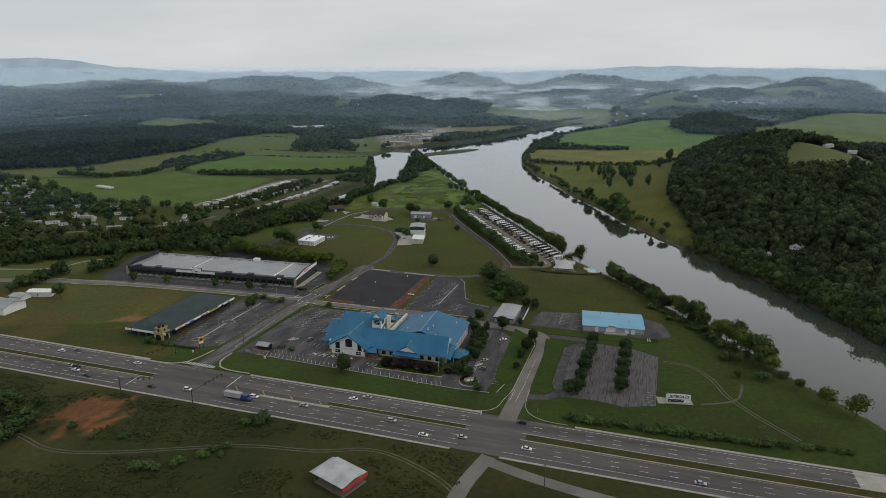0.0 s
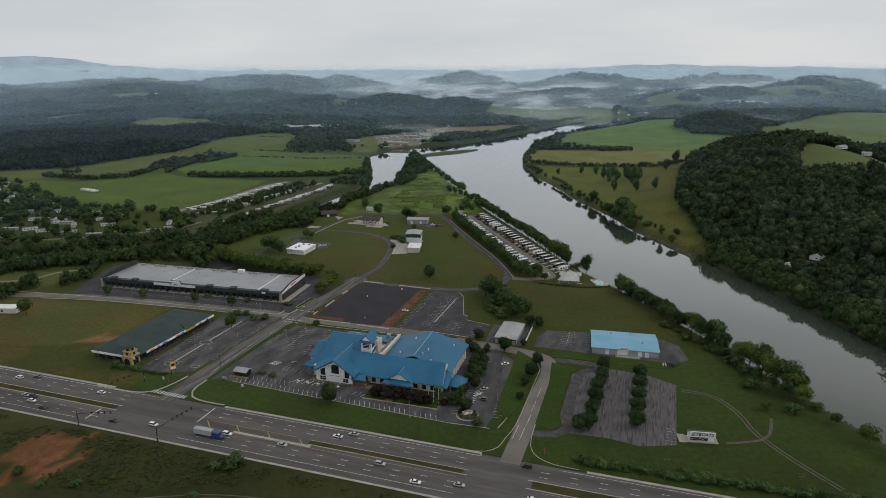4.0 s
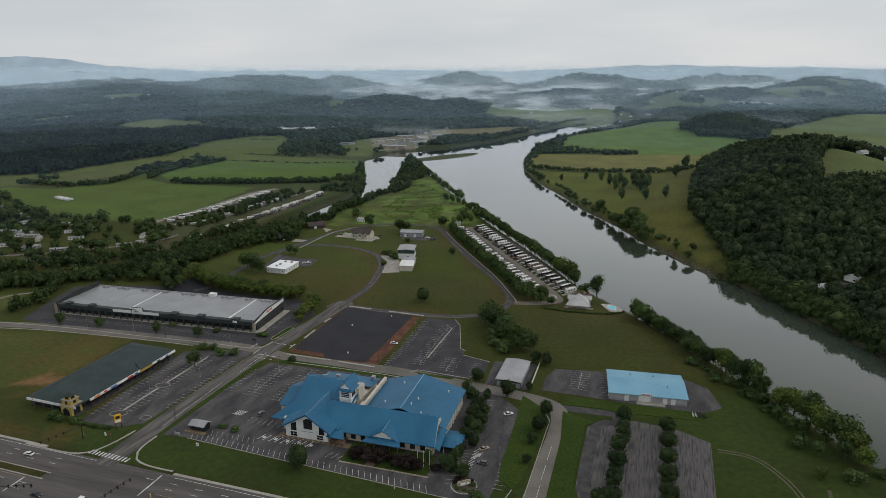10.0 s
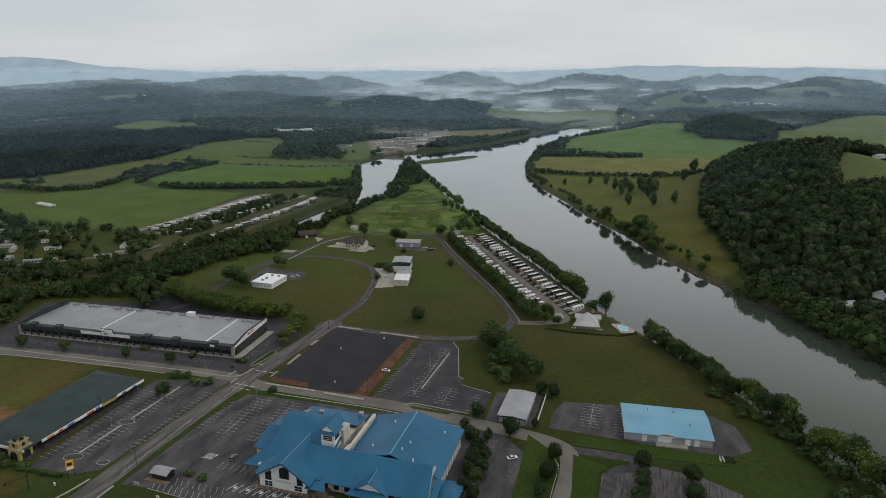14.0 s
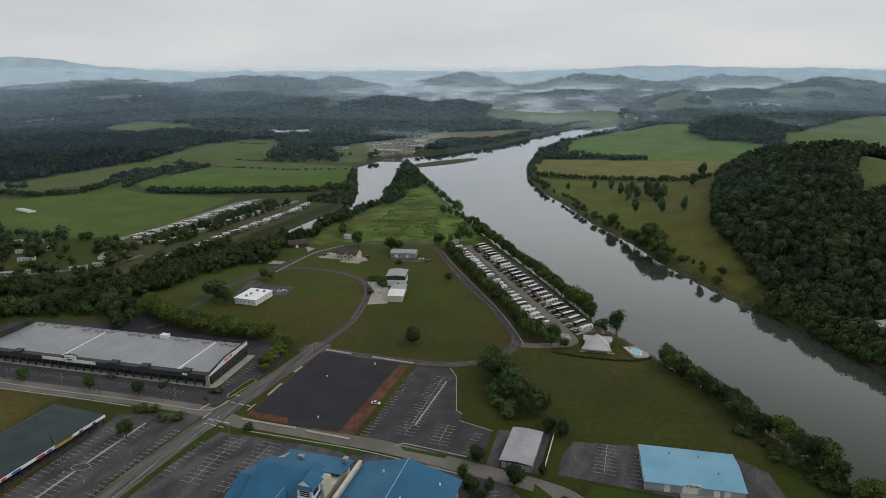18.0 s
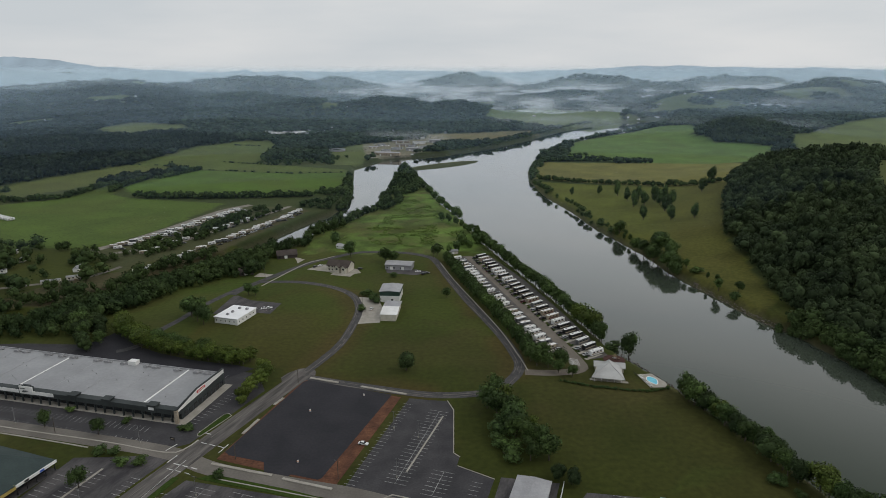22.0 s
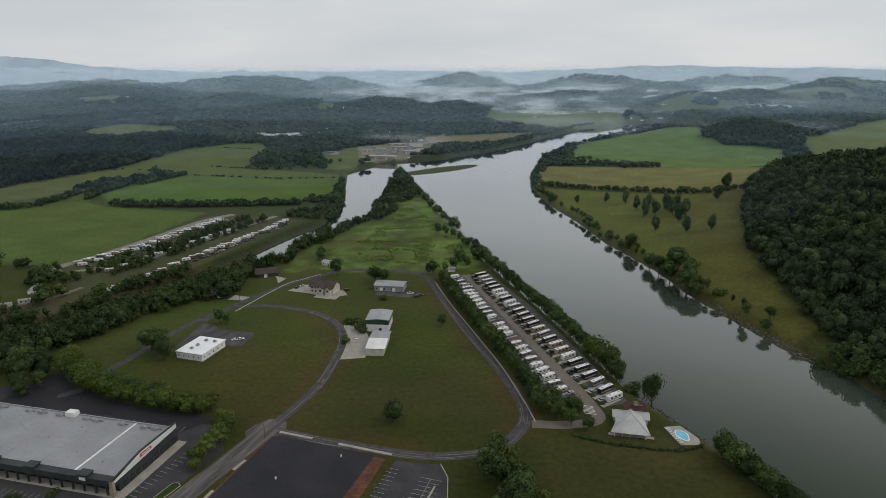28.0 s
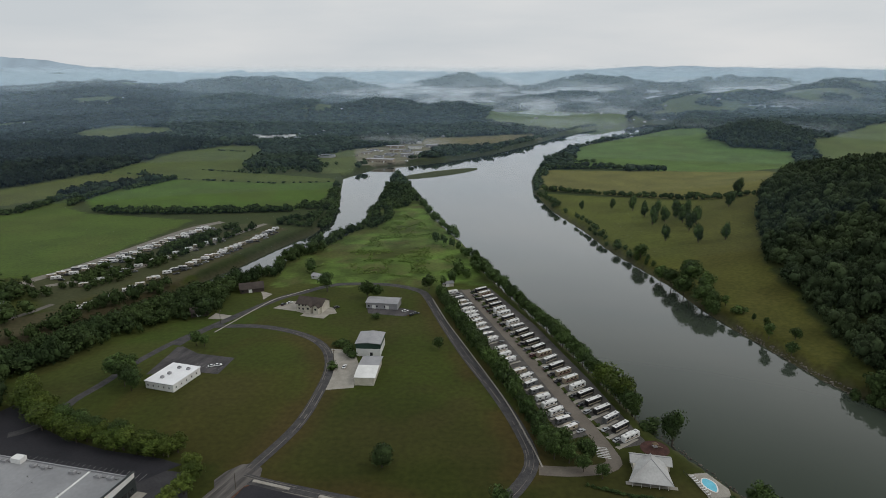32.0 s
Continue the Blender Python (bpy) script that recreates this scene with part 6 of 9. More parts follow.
M_GREYROOF = mat("grey_metal_roof", (0.26, 0.26, 0.27), (0.34, 0.34, 0.35), 0.12, 1.2, 0.5, grain=0.1)
M_BROWNROOF = mat("brown_shingle", (0.045, 0.036, 0.032), (0.068, 0.055, 0.048), 0.2, 2.0, 0.9, 0.1, grain=0.18)
M_YELL = mat("yellow_stucco", (0.34, 0.26, 0.075), (0.42, 0.32, 0.10), 0.2, 2.0, 0.8, grain=0.1)
M_STONE = mat("tan_stone", (0.24, 0.20, 0.15), (0.36, 0.31, 0.24), 0.6, 3.0, 0.9, 0.3, grain=0.25)
M_BRICK = mat("tan_brick_paving", (0.12, 0.085, 0.06), (0.18, 0.125, 0.085), 0.4, 3.0, 0.9, grain=0.2)
M_GLASS = mat("dark_window_glass", (0.012, 0.015, 0.018), (0.025, 0.03, 0.034), 0.3, 1.0, 0.08, grain=0.1, spec=0.5)
M_STEEL = mat("galvanised_steel", (0.22, 0.22, 0.22), (0.32, 0.32, 0.32), 0.5, 3.0, 0.5, metal=0.6, grain=0.1)
M_BLACK = plain("black_metal", (0.018, 0.018, 0.02), 0.5)
M_RED = mat("red_painted_board", (0.33, 0.045, 0.035), (0.42, 0.07, 0.055), 0.3, 2.0, 0.6, grain=0.12)
M_POOL = mat("pool_water", (0.12, 0.46, 0.60), (0.16, 0.54, 0.68), 0.3, 1.5, 0.08, grain=0.05)
M_WOODB = mat("weathered_timber", (0.13, 0.09, 0.055), (0.20, 0.145, 0.095), 0.6, 4.0, 0.9, grain=0.2)
M_SIGNY = plain("yellow_sign", (0.75, 0.42, 0.02))
M_SIGNB = plain("blue_sign", (0.03, 0.09, 0.42))
M_SIGNR = plain("red_sign", (0.55, 0.03, 0.03))
M_SIGNW = plain("white_sign", (0.75, 0.75, 0.73))
M_SIGNO = plain("orange_sign", (0.65, 0.2, 0.05))
M_GREENW = mat("dark_green_metal", (0.02, 0.045, 0.035), (0.03, 0.06, 0.048), 0.2, 1.5, 0.5, grain=0.08)

# ---------------- shopping centre ----------------
sc = thing("shopping_centre", -266.5, 513.1, -13.4, "long dark green-grey shopping centre with a pale flat roof", "building")
sc.matrix_basis = pose(-266.5, 513.1, 0, 0, 0, -13.4) @ Matrix.Diagonal((1.0, 0.90, 0.77, 1.0))
SL, SD = 153.5, 42.5
bx("wall", sc, M_DARKW, 0, SL, 0.4, SD, 0, 8.0)
bx("roof", sc, M_ROOFW, 0.6, SL - 0.6, 1.0, SD - 0.5, 8.0, 8.35, "pale grey membrane roof with faint seams")
for k, w in ((1, 0.14), (2, 0.14), (3, 0.5), (4, 0.14), (5, 0.14), (6, 0.14), (7, 0.5)):
    bx("roof_seam", sc, M_WHITE if w > 0.3 else M_GREYROOF, k * 19 - w, k * 19 + w, 1.0, SD - 0.6, 8.35, 8.45)
bx("front_parapet", sc, M_DARKW, 0, SL, -3.6, 0.4, 5.6, 9.0)
bx("back_parapet", sc, M_GREYROOF, 0, SL, SD - 0.5, SD, 8.0, 9.0)
bx("walkway", sc, M_CONC, -1, SL + 5, -4.6, 0.4, 0, 0.18)
bx("walkway", sc, M_CONC, SL, SL + 5.2, 0.4, SD, 0, 0.18)
for k in range(28):
    x = 2.5 + k * (SL - 5) / 27
    bx("column", sc, M_DARKW, x - 0.35, x + 0.35, -3.5, -2.8, 0.18, 5.6)
for k in range(26):
    x = 3.5 + k * (SL - 7) / 26
    bx("shop_window", sc, M_GLASS, x, x + 4.4, 0.25, 0.4, 0.5, 4.2)
for x0, x1, z in ((8, 12, 10.2), (27, 31, 10.2), (92, 96.5, 10.0), (112, 116.5, 10.2), (138, 142.5, 10.4), (62, 66, 10.3)):
    bx("raised_parapet", sc, M_DARKW, x0, x1, -3.9, 0.2, 5.6, z)
    bx("cap", sc, M_DARKW, x0 - 0.4, x1 + 0.4, -4.2, 0.5, z, z + 0.35)
bx("white_fascia", sc, M_WHITE, 47, 83, -3.75, -3.6, 6.6, 9.1, "white painted fascia over the main entrance")
bx("entrance_gable", sc, M_WHITE, 62.5, 70.5, -4.0, -3.4, 6.6, 12.0)
bx("entrance_frame", sc, M_DARKW, 62.0, 71.0, -3.4, -3.0, 6.6, 12.5)
cyl("round_emblem", sc, M_DARKW, 66.5, -4.05, 9.0, 9.1, 1.7)
bx("sign_panel", sc, M_SIGNW, 138.8, 141.8, -4.0, -3.9, 7.4, 9.2)
# rising end walls with a white panel
for at_, side in ((-0.5, 0), (SL, 1)):
    wall_poly("end_wall", sc, M_DARKW, [(-3.6, 4.6), (-3.6, 9.0), (16, 12.6), (SD, 12.0), (SD, 0), (0.4, 0), (0.4, 4.6)], "y", at_, 0.5)
    wall_poly("end_coping", sc, M_DARKW, [(-3.8, 9.0), (-3.8, 9.5), (16, 13.1), (SD + 0.2, 12.5), (SD + 0.2, 12.0), (16, 12.6)], "y", at_ - 0.15, 0.8)
wall_poly("white_panel", sc, M_WHITE, [(-3.2, 8.2), (16, 12.3), (SD - 0.4, 11.8), (SD - 0.4, 9.2), (-3.2, 7.0)], "y", SL + 0.52, 0.12, "white sloping panel with a red sign")
wall_poly("red_sign", sc, M_SIGNR, [(15, 9.6), (15, 11.4), (23, 11.4), (23, 9.6)], "y", SL + 0.66, 0.1)
wall_poly("sign_lettering", sc, M_SIGNW, [(16, 10.2), (16, 10.8), (22, 10.8), (22, 10.2)], "y", SL + 0.78, 0.05)
bx("corner_pillar", sc, M_STONE, SL - 0.6, SL + 1.1, -4.0, -2.6, 0, 8.8)
bx("corner_pillar", sc, M_STONE, -1.1, 0.6, -4.0, -2.6, 0, 8.8)
for k in range(9):
    wall_poly("side_window", sc, M_GLASS, [(3 + k * 4.3, 0.6), (3 + k * 4.3, 4.2), (6.2 + k * 4.3, 4.2), (6.2 + k * 4.3, 0.6)], "y", SL + 0.52, 0.1)
for k in range(14):
    x = 6 + k * 10.8 + 3 * math.sin(k * 2.3)
    ac = bx("roof_unit", sc, M_GREYROOF, x, x + 2.8, SD - 4.2, SD - 2.2, 8.35, 9.7, bevel=0.08)
    bx("fan_guard", ac, M_STEEL, x + 0.6, x + 2.1, SD - 3.9, SD - 2.5, 9.7, 9.85)
    bx("roof_unit", sc, M_STEEL, x + 3.6, x + 4.8, SD - 3.4, SD - 2.4, 8.35, 9.1)
bx("stair_house", sc, M_WHITE, 96, 101, SD - 3.5, SD + 0.4, 8.35, 11.2)
for k in range(22):
    cyl("roof_vent", sc, M_STEEL, 5 + (k * 37) % 140, 6 + (k * 17) % 28, 8.35, 9.0, 0.22, sides=7)

# ---------------- strip of shops ----------------
st = thing("strip_shops", -176.0, 371.0, 71.8, "low strip of shops with a dark slate roof and white fascia", "building")
TL, TW = 70.0, 32.0
bx("wall", st, M_BROWNROOF, 1, TL - 1, 3.5, TW - 1, 0, 4.4)
sheet("roof", st, M_SLATE, [[(0, 0, 4.9), (TL, 0, 4.9), (TL - 9, 24, 8.4), (9, 24, 8.4)], [(0, TW, 5.2), (TL, TW, 5.2), (TL - 9, 24, 8.4), (9, 24, 8.4)],
                             [(0, 0, 4.9), (9, 24, 8.4), (0, TW, 5.2)], [(TL, 0, 4.9), (TL - 9, 24, 8.4), (TL, TW, 5.2)]], 0.3, "dark slate-grey shingle roof")
bx("ridge_cap", st, M_SLATE, 9, TL - 9, 23.8, 24.2, 8.36, 8.5)
bx("fascia", st, M_WHITE, 8.5, TL, -0.35, -0.05, 3.7, 5.0)
bx("fascia", st, M_WHITE, -0.35, -0.05, 0, TW, 3.7, 5.0)
for x0, x1, m_ in ((11, 14.5, M_SIGNO), (17, 19, M_SIGNR), (21.5, 25.5, M_SIGNB), (33, 37, M_SIGNR), (38, 40.5, M_SIGNB), (55, 57, M_BLACK), (62, 64, M_SIGNB)):
    bx("shop_sign", st, m_, x0, x1, -0.5, -0.37, 3.9, 4.8)
bx("yellow_gable", st, M_YELL, 42, 51, -0.7, 0.3, 3.5, 5.3)
sheet("gable_roof", st, M_SLATE, [[(42, -0.9, 5.4), (51, -0.9, 5.4), (46.5, 7, 6.6)]], 0.2)
for k in range(15):
    cyl("post", st, M_BLACK, 9 + k * 4.3, 0.4, 0, 3.8, 0.2, sides=8)
for k in range(13):
    bx("shop_window", st, M_GLASS, 4 + k * 5, 7.6 + k * 5, 3.35, 3.5, 0.4, 3.0)
bx("walkway", st, M_LOOP, 0, TL, -0.6, 3.5, 0, 0.16)
for k in range(4):
    bx("front_window", st, M_GLASS, 0.86, 1.0, 6 + k * 6, 10 + k * 6, 0.6, 3.2)
tw = bx("tower", st, M_YELL, -1.4, 5.0, 1.6, 8.2, 0, 5.0, "three-tiered yellow stucco corner tower")
bx("cornice", tw, M_STONE, -1.8, 5.4, 1.2, 8.6, 5.0, 5.4)
bx("middle_tier", tw, M_YELL, -0.7, 4.3, 2.3, 7.5, 5.4, 7.8)
bx("cornice", tw, M_STONE, -1.1, 4.7, 1.9, 7.9, 7.8, 8.1)
bx("top_tier", tw, M_YELL, 0.0, 3.6, 3.0, 6.8, 8.1, 10.0)
sheet("tower_roof", tw, M_SLATE, [[(-0.5, 2.5, 10.0), (4.1, 2.5, 10.0), (1.8, 4.9, 11.3)], [(4.1, 2.5, 10.0), (4.1, 7.3, 10.0), (1.8, 4.9, 11.3)], [(4.1, 7.3, 10.0), (-0.5, 7.3, 10.0), (1.8, 4.9, 11.3)], [(-0.5, 7.3, 10.0), (-0.5, 2.5, 10.0), (1.8, 4.9, 11.3)]], 0.2)


def arch(parent, along_, z0, wide, high, axis, at_, depth=0.12, material=M_GLASS):
    pts = [(along_ - wide / 2, z0), (along_ + wide / 2, z0)]
    for k in range(9):
        a_ = math.pi * k / 8
        pts.append((along_ + wide / 2 * math.cos(a_), z0 + high - wide / 2 + wide / 2 * math.sin(a_)))
    return wall_poly("arch_opening", parent, material, pts, axis, at_, depth)


for z0, wide, high, lo, hi in ((0.2, 3.8, 3.9, -1.52, 1.48), (5.8, 1.4, 1.7, -0.82, 2.18), (8.3, 2.0, 1.5, -0.12, 2.88)):
    arch(tw, 4.9, z0, wide, high, "y", lo)
    arch(tw, 1.8, z0, wide, high, "x", hi)

# ---------------- blue-roofed hall ----------------
bh = thing("blue_roofed_hall", -70, 352, -16.5, "rambling white hall under bright blue metal roofs", "building")
bx("wall", bh, M_CREAM, 34.5, 73.5, 17, 53, 0, 8.2)
wall_poly("gable_wall", bh, M_WHITE, [(33.6, 8.0), (74.2, 8.0), (52.5, 13.6)], "x", 52.7, 0.3)
wall_poly("gable_wall", bh, M_BLUE, [(17, 5.2), (71.3, 5.2), (71.3, 10.3), (17, 10.3)], "x", 20.4, 0.2)
wall_poly("gable_end", bh, M_CREAM, [(5.2, 4.6), (21, 4.6), (21, 10.4), (17.6, 12.2), (5.2, 5.2)], "y", 71.4, 0.2)
sheet("hall_roof", bh, M_BLUE, [[(32.8, 18.5, 8.3), (52.5, 18.5, 13.6), (52.5, 54, 13.6), (32.8, 54, 8.3)], [(75, 15.8, 8.0), (52.5, 18.5, 13.6), (52.5, 54, 13.6), (75, 54, 8.0)]], 0.3, "broad low-pitched blue metal roof")
bx("ridge_cap", bh, M_PALEBLUE, 52.3, 52.7, 18.4, 54.1, 13.58, 13.74)
for k in range(9):
    wall_poly("pilaster", bh, M_WHITE, [(18 + k * 4, 0), (18 + k * 4, 7.8), (19.2 + k * 4, 7.8), (19.2 + k * 4, 0)], "y", 73.5, 0.25)
for x, y, z in ((56, 24, 13.2), (57.5, 30, 13), (42, 26, 11.1), (68, 46, 10), (62, 20, 11.6), (45, 45, 12)):
    cyl("roof_vent", bh, M_WHITE, x, y, z - 0.6, z + 0.7, 0.35, sides=9)
# front range
bx("wall", bh, M_CREAM, 22, 72, 7, 20, 0, 5.2)
sheet("front_roof", bh, M_BLUE, [[(16, 4.6, 5.2), (73.5, 4.6, 5.2), (71.5, 17.6, 12.6), (16, 17.6, 12.6)], [(71.5, 17.6, 12.6), (16, 17.6, 12.6), (16, 21, 10.6), (71.5, 21, 10.6)], [(73.5, 4.6, 5.2), (76, 3.2, 4.6), (76, 16, 8.0), (72.5, 16, 8.2)]], 0.3)
for k in range(9):
    bx("window", bh, M_GLASS, 27.5 + k * 4.8, 29.8 + k * 4.8, 6.85, 7.0, 1.0, 3.4)
wall_poly("entrance_gable", bh, M_WHITE, [(43.8, 5.7), (54.8, 5.7), (49.3, 9.0)], "x", 4.4, 0.2, "white triangular entrance gable")
sheet("entrance_roof", bh, M_BLUE, [[(41.4, 3.4, 4.9), (49.3, 3.4, 9.7), (49.3, 13, 9.7), (41.4, 5, 4.9)], [(57.2, 3.4, 4.9), (49.3, 3.4, 9.7), (49.3, 13, 9.7), (57.2, 5, 4.9)]], 0.25)
sheet("entrance_skirt", bh, M_BLUE, [[(39.8, 1.4, 4.2), (58.6, 1.4, 4.2), (56.4, 4.3, 5.6), (42.2, 4.3, 5.6)]], 0.2)
for x in (41.5, 45.5, 53, 57):
    cyl("post", bh, M_WOODB, x, 2.2, 0, 4.3, 0.22, sides=8)
for a_, b_ in (((13, 0.3, 13.5), (13.6, 24, 13.5)), ((49.3, 3.3, 9.78), (49.3, 13, 9.78)), ((71.5, 17.6, 12.66), (73.4, 4.7, 5.3))):
    bm_ = bmesh.new()
    limb(bm_, a_, b_, 0.13, 0.13, 5)
    part("ridge_cap", bm_, M_PALEBLUE, bh)
# west hall
bx("wall", bh, M_CREAM, -2.5, 26, 7, 54, 0, 6.0)
wall_poly("gable_wall", bh, M_CREAM, [(17.5, 5.9), (54.5, 5.9), (44, 10.2), (33.5, 14.4), (17.5, 9.3)], "y", -2.0, 0.3)
sheet("west_roof", bh, M_BLUE, [[(-2.0, 16.5, 9.6), (27.5, 16.5, 9.6), (27.5, 33.5, 15), (-3.4, 33.5, 15)], [(-9.5, 6.8, 5.1), (27.5, 4.6, 5.9), (27.5, 16.5, 9.6)], [(-9.5, 6.8, 5.1), (27.5, 16.5, 9.6), (-2.0, 16.5, 9.6)], [(-4.5, 33.5, 15), (20, 33.5, 15), (20, 44, 10.6), (-4.5, 44, 10.6)]], 0.3, "steep blue metal roof")
sheet("rear_roof", bh, M_BLUE, [[(-3.5, 43.5, 7.8), (27, 43.5, 7.8), (27, 57, 5.8), (-3.5, 57, 5.8)]], 0.3)
bx("roof_unit", bh, M_GREYROOF, 4, 6.4, 50, 51.6, 7.0, 8.2)
bx("roof_unit", bh, M_GREYROOF, 23, 25, 53, 55.4, 6.2, 8.4)
sheet("wing_roof", bh, M_BLUE, [[(-12.0, 18.8, 4.9), (-2.6, 18.8, 4.9), (-4.2, 32.8, 8.4), (-12.6, 32.8, 8.4)], [(-12.6, 32.8, 8.4), (-4.2, 32.8, 8.4), (-4.2, 44, 5.0), (-12.6, 44, 5.0)]], 0.3, "lower stepped blue roof of the west wing")
bx("wing_wall", bh, M_CREAM, -11.5, -2.5, 20, 43, 0, 4.8)
wall_poly("wing_gable", bh, M_CREAM, [(20, 4.7), (43, 4.7), (32.8, 8.1)], "y", -11.7, 0.25)
for y in (22, 27, 32, 37):
    wall_poly("wing_window", bh, M_GLASS, [(y, 1.2), (y, 3.2), (y + 2.4, 3.2), (y + 2.4, 1.2)], "y", -11.62, 0.12)
for x, y in ((-8.6, 7.6), (-6.5, 12), (-4.5, 16)):
    cyl("eave_post", bh, M_WOODB, x, y, 0, 5.0, 0.2, sides=8)
# tall front gable
wall_poly("front_gable", bh, M_WHITE, [(1.4, 0), (23, 0), (23, 6.4), (13, 12.5), (1.4, 6.2)], "x", 2.0, 0.4, "tall white gable front with arched windows")
bx("gable_side", bh, M_CREAM, 1.4, 1.8, 2.4, 8, 0, 6.0)
bx("gable_side", bh, M_CREAM, 22.6, 23, 2.4, 8, 0, 6.0)
sheet("front_gable_roof", bh, M_BLUE, [[(0, 0.4, 5.6), (13, 0.4, 13.4), (13.6, 24, 13.4), (6, 14, 8.8)], [(25, 0.4, 5.2), (13, 0.4, 13.4), (13.6, 24, 13.4), (20, 14, 9.0)], [(0, 0.4, 5.6), (6, 14, 8.8), (-1, 8, 6.9)], [(25, 0.4, 5.2), (20, 14, 9.0), (26, 8, 6.9)]], 0.3)
wall_poly("gable_board", bh, M_BLUE, [(0, 5.2), (13, 13.0), (25, 4.8), (25, 5.4), (13, 13.7), (0, 5.9)], "x", 0.25, 0.2)
for pts in ([(4.2, 3.6), (7.0, 3.6), (7.0, 8.2), (4.2, 6.9)], [(10.8, 5.3), (15.2, 5.3), (15.2, 9.6), (13.7, 10.6), (12.3, 10.6), (10.8, 9.6)], [(18.6, 3.4), (21.2, 3.4), (21.2, 6.6), (18.6, 8.0)]):
    wall_poly("gable_window", bh, M_GLASS, pts, "x", 1.86, 0.12)
for c_ in (5.5, 19.0):
    bx("lower_window", bh, M_GLASS, c_ - 1.6, c_ + 1.6, 1.86, 1.98, 0.8, 2.9)
    bx("glazing_bar", bh, M_WHITE, c_ - 0.06, c_ + 0.06, 1.82, 1.86, 0.8, 2.9)
    bx("glazing_bar", bh, M_WHITE, c_ - 1.6, c_ + 1.6, 1.82, 1.86, 1.8, 1.92)
for c_ in (10.8, 14.8):
    bx("sign_board", bh, M_SIGNW, c_ - 1.8, c_ + 1.8, 1.6, 1.8, 3.2, 5.0)
    bx("sign_lettering", bh, M_GREYROOF, c_ - 1.3, c_ + 1.3, 1.55, 1.6, 3.9, 4.3)
# deck beside the gable
bx("deck", bh, M_WOODB, 24, 31, 1.0, 7, 0.9, 1.1)
for k in range(5):
    bx("deck_post", bh, M_WOODB, 24 + k * 1.7, 24.2 + k * 1.7, 1.0, 1.2, 0, 2.2)
bx("deck_rail", bh, M_WOODB, 24, 31, 1.0, 1.15, 2.0, 2.15)
sheet("deck_roof", bh, M_BLUE, [[(23, 0, 4.4), (32, 0, 4.4), (29, 6, 5.8), (23, 6, 5.8)]], 0.2)
# cupola
cu_ = bx("cupola", bh, M_WHITE, 20.6, 26.6, 20.5, 26.5, 9.0, 17.6, "white louvred cupola with a small blue gable roof")
bx("louvre", cu_, M_GLASS, 21.6, 25.6, 20.38, 20.5, 13.6, 16.6)
for k in range(3):
    bx("louvre_slat", cu_, M_WHITE, 21.6, 25.6, 20.3, 20.38, 14.2 + k * 0.9, 14.36 + k * 0.9)
bx("sill_band", cu_, M_WHITE, 20.4, 26.8, 20.3, 26.7, 12.8, 13.1)
wall_poly("louvre", cu_, M_GLASS, [(21.5, 13.6), (21.5, 16.6), (25.5, 16.6), (25.5, 13.6)], "y", 26.6, 0.12)
sheet("cupola_eave", cu_, M_BLUE, [[(19.4, 19.2, 17.3), (27.8, 19.2, 17.3), (26.6, 20.4, 18.3), (20.6, 20.4, 18.3)], [(27.8, 19.2, 17.3), (27.8, 27.6, 17.3), (26.6, 26.6, 18.3), (26.6, 20.4, 18.3)], [(19.4, 19.2, 17.3), (19.4, 27.6, 17.3), (20.6, 26.6, 18.3), (20.6, 20.4, 18.3)]], 0.2)
sheet("cupola_roof", cu_, M_BLUE, [[(20.2, 19.9, 18.1), (23.6, 19.9, 21.2), (23.6, 32, 21.2), (20.2, 30, 18.1)], [(27.0, 19.9, 18.1), (23.6, 19.9, 21.2), (23.6, 32, 21.2), (27.0, 30, 18.1)]], 0.2)
wall_poly("cupola_gable", cu_, M_WHITE, [(20.9, 18.2), (26.3, 18.2), (23.6, 20.8)], "x", 20.25, 0.15)
bx("cupola_neck", bh, M_CREAM, 22.5, 28.2, 26.5, 33, 9, 15.6)
# parapet wall between the halls
pa = bx("parapet_wall", bh, M_CREAM, 31.0, 32.6, 24.5, 52, 5, 9.8, "cream fire wall with a flat white top")
bx("coping", pa, M_CREAM, 31.2, 32.7, 24.5, 52.2, 9.8, 10.0)
sheet("parapet_slope", pa, M_CREAM, [[(29.6, 20.8, 9.4), (32.6, 20.8, 9.2), (32.6, 25.5, 10.0), (30.4, 25.5, 10.0)]], 0.3)
# side canopy
sheet("canopy_roof", bh, M_BLUE, [[(75, 8.8, 3.6), (83.5, 8.8, 3.6), (80, 15, 4.9), (75, 15, 4.9)], [(75, 22.5, 3.6), (83.5, 22.5, 3.6), (80, 15, 4.9), (75, 15, 4.9)], [(83.5, 8.8, 3.6), (83.5, 22.5, 3.6), (80, 15, 4.9)]], 0.2)
for x, y in ((82.5, 9.8), (82.5, 21.5), (76, 9.8), (76, 21.5)):
    cyl("canopy_post", bh, M_WHITE, x, y, 0, 3.6, 0.2, sides=8)
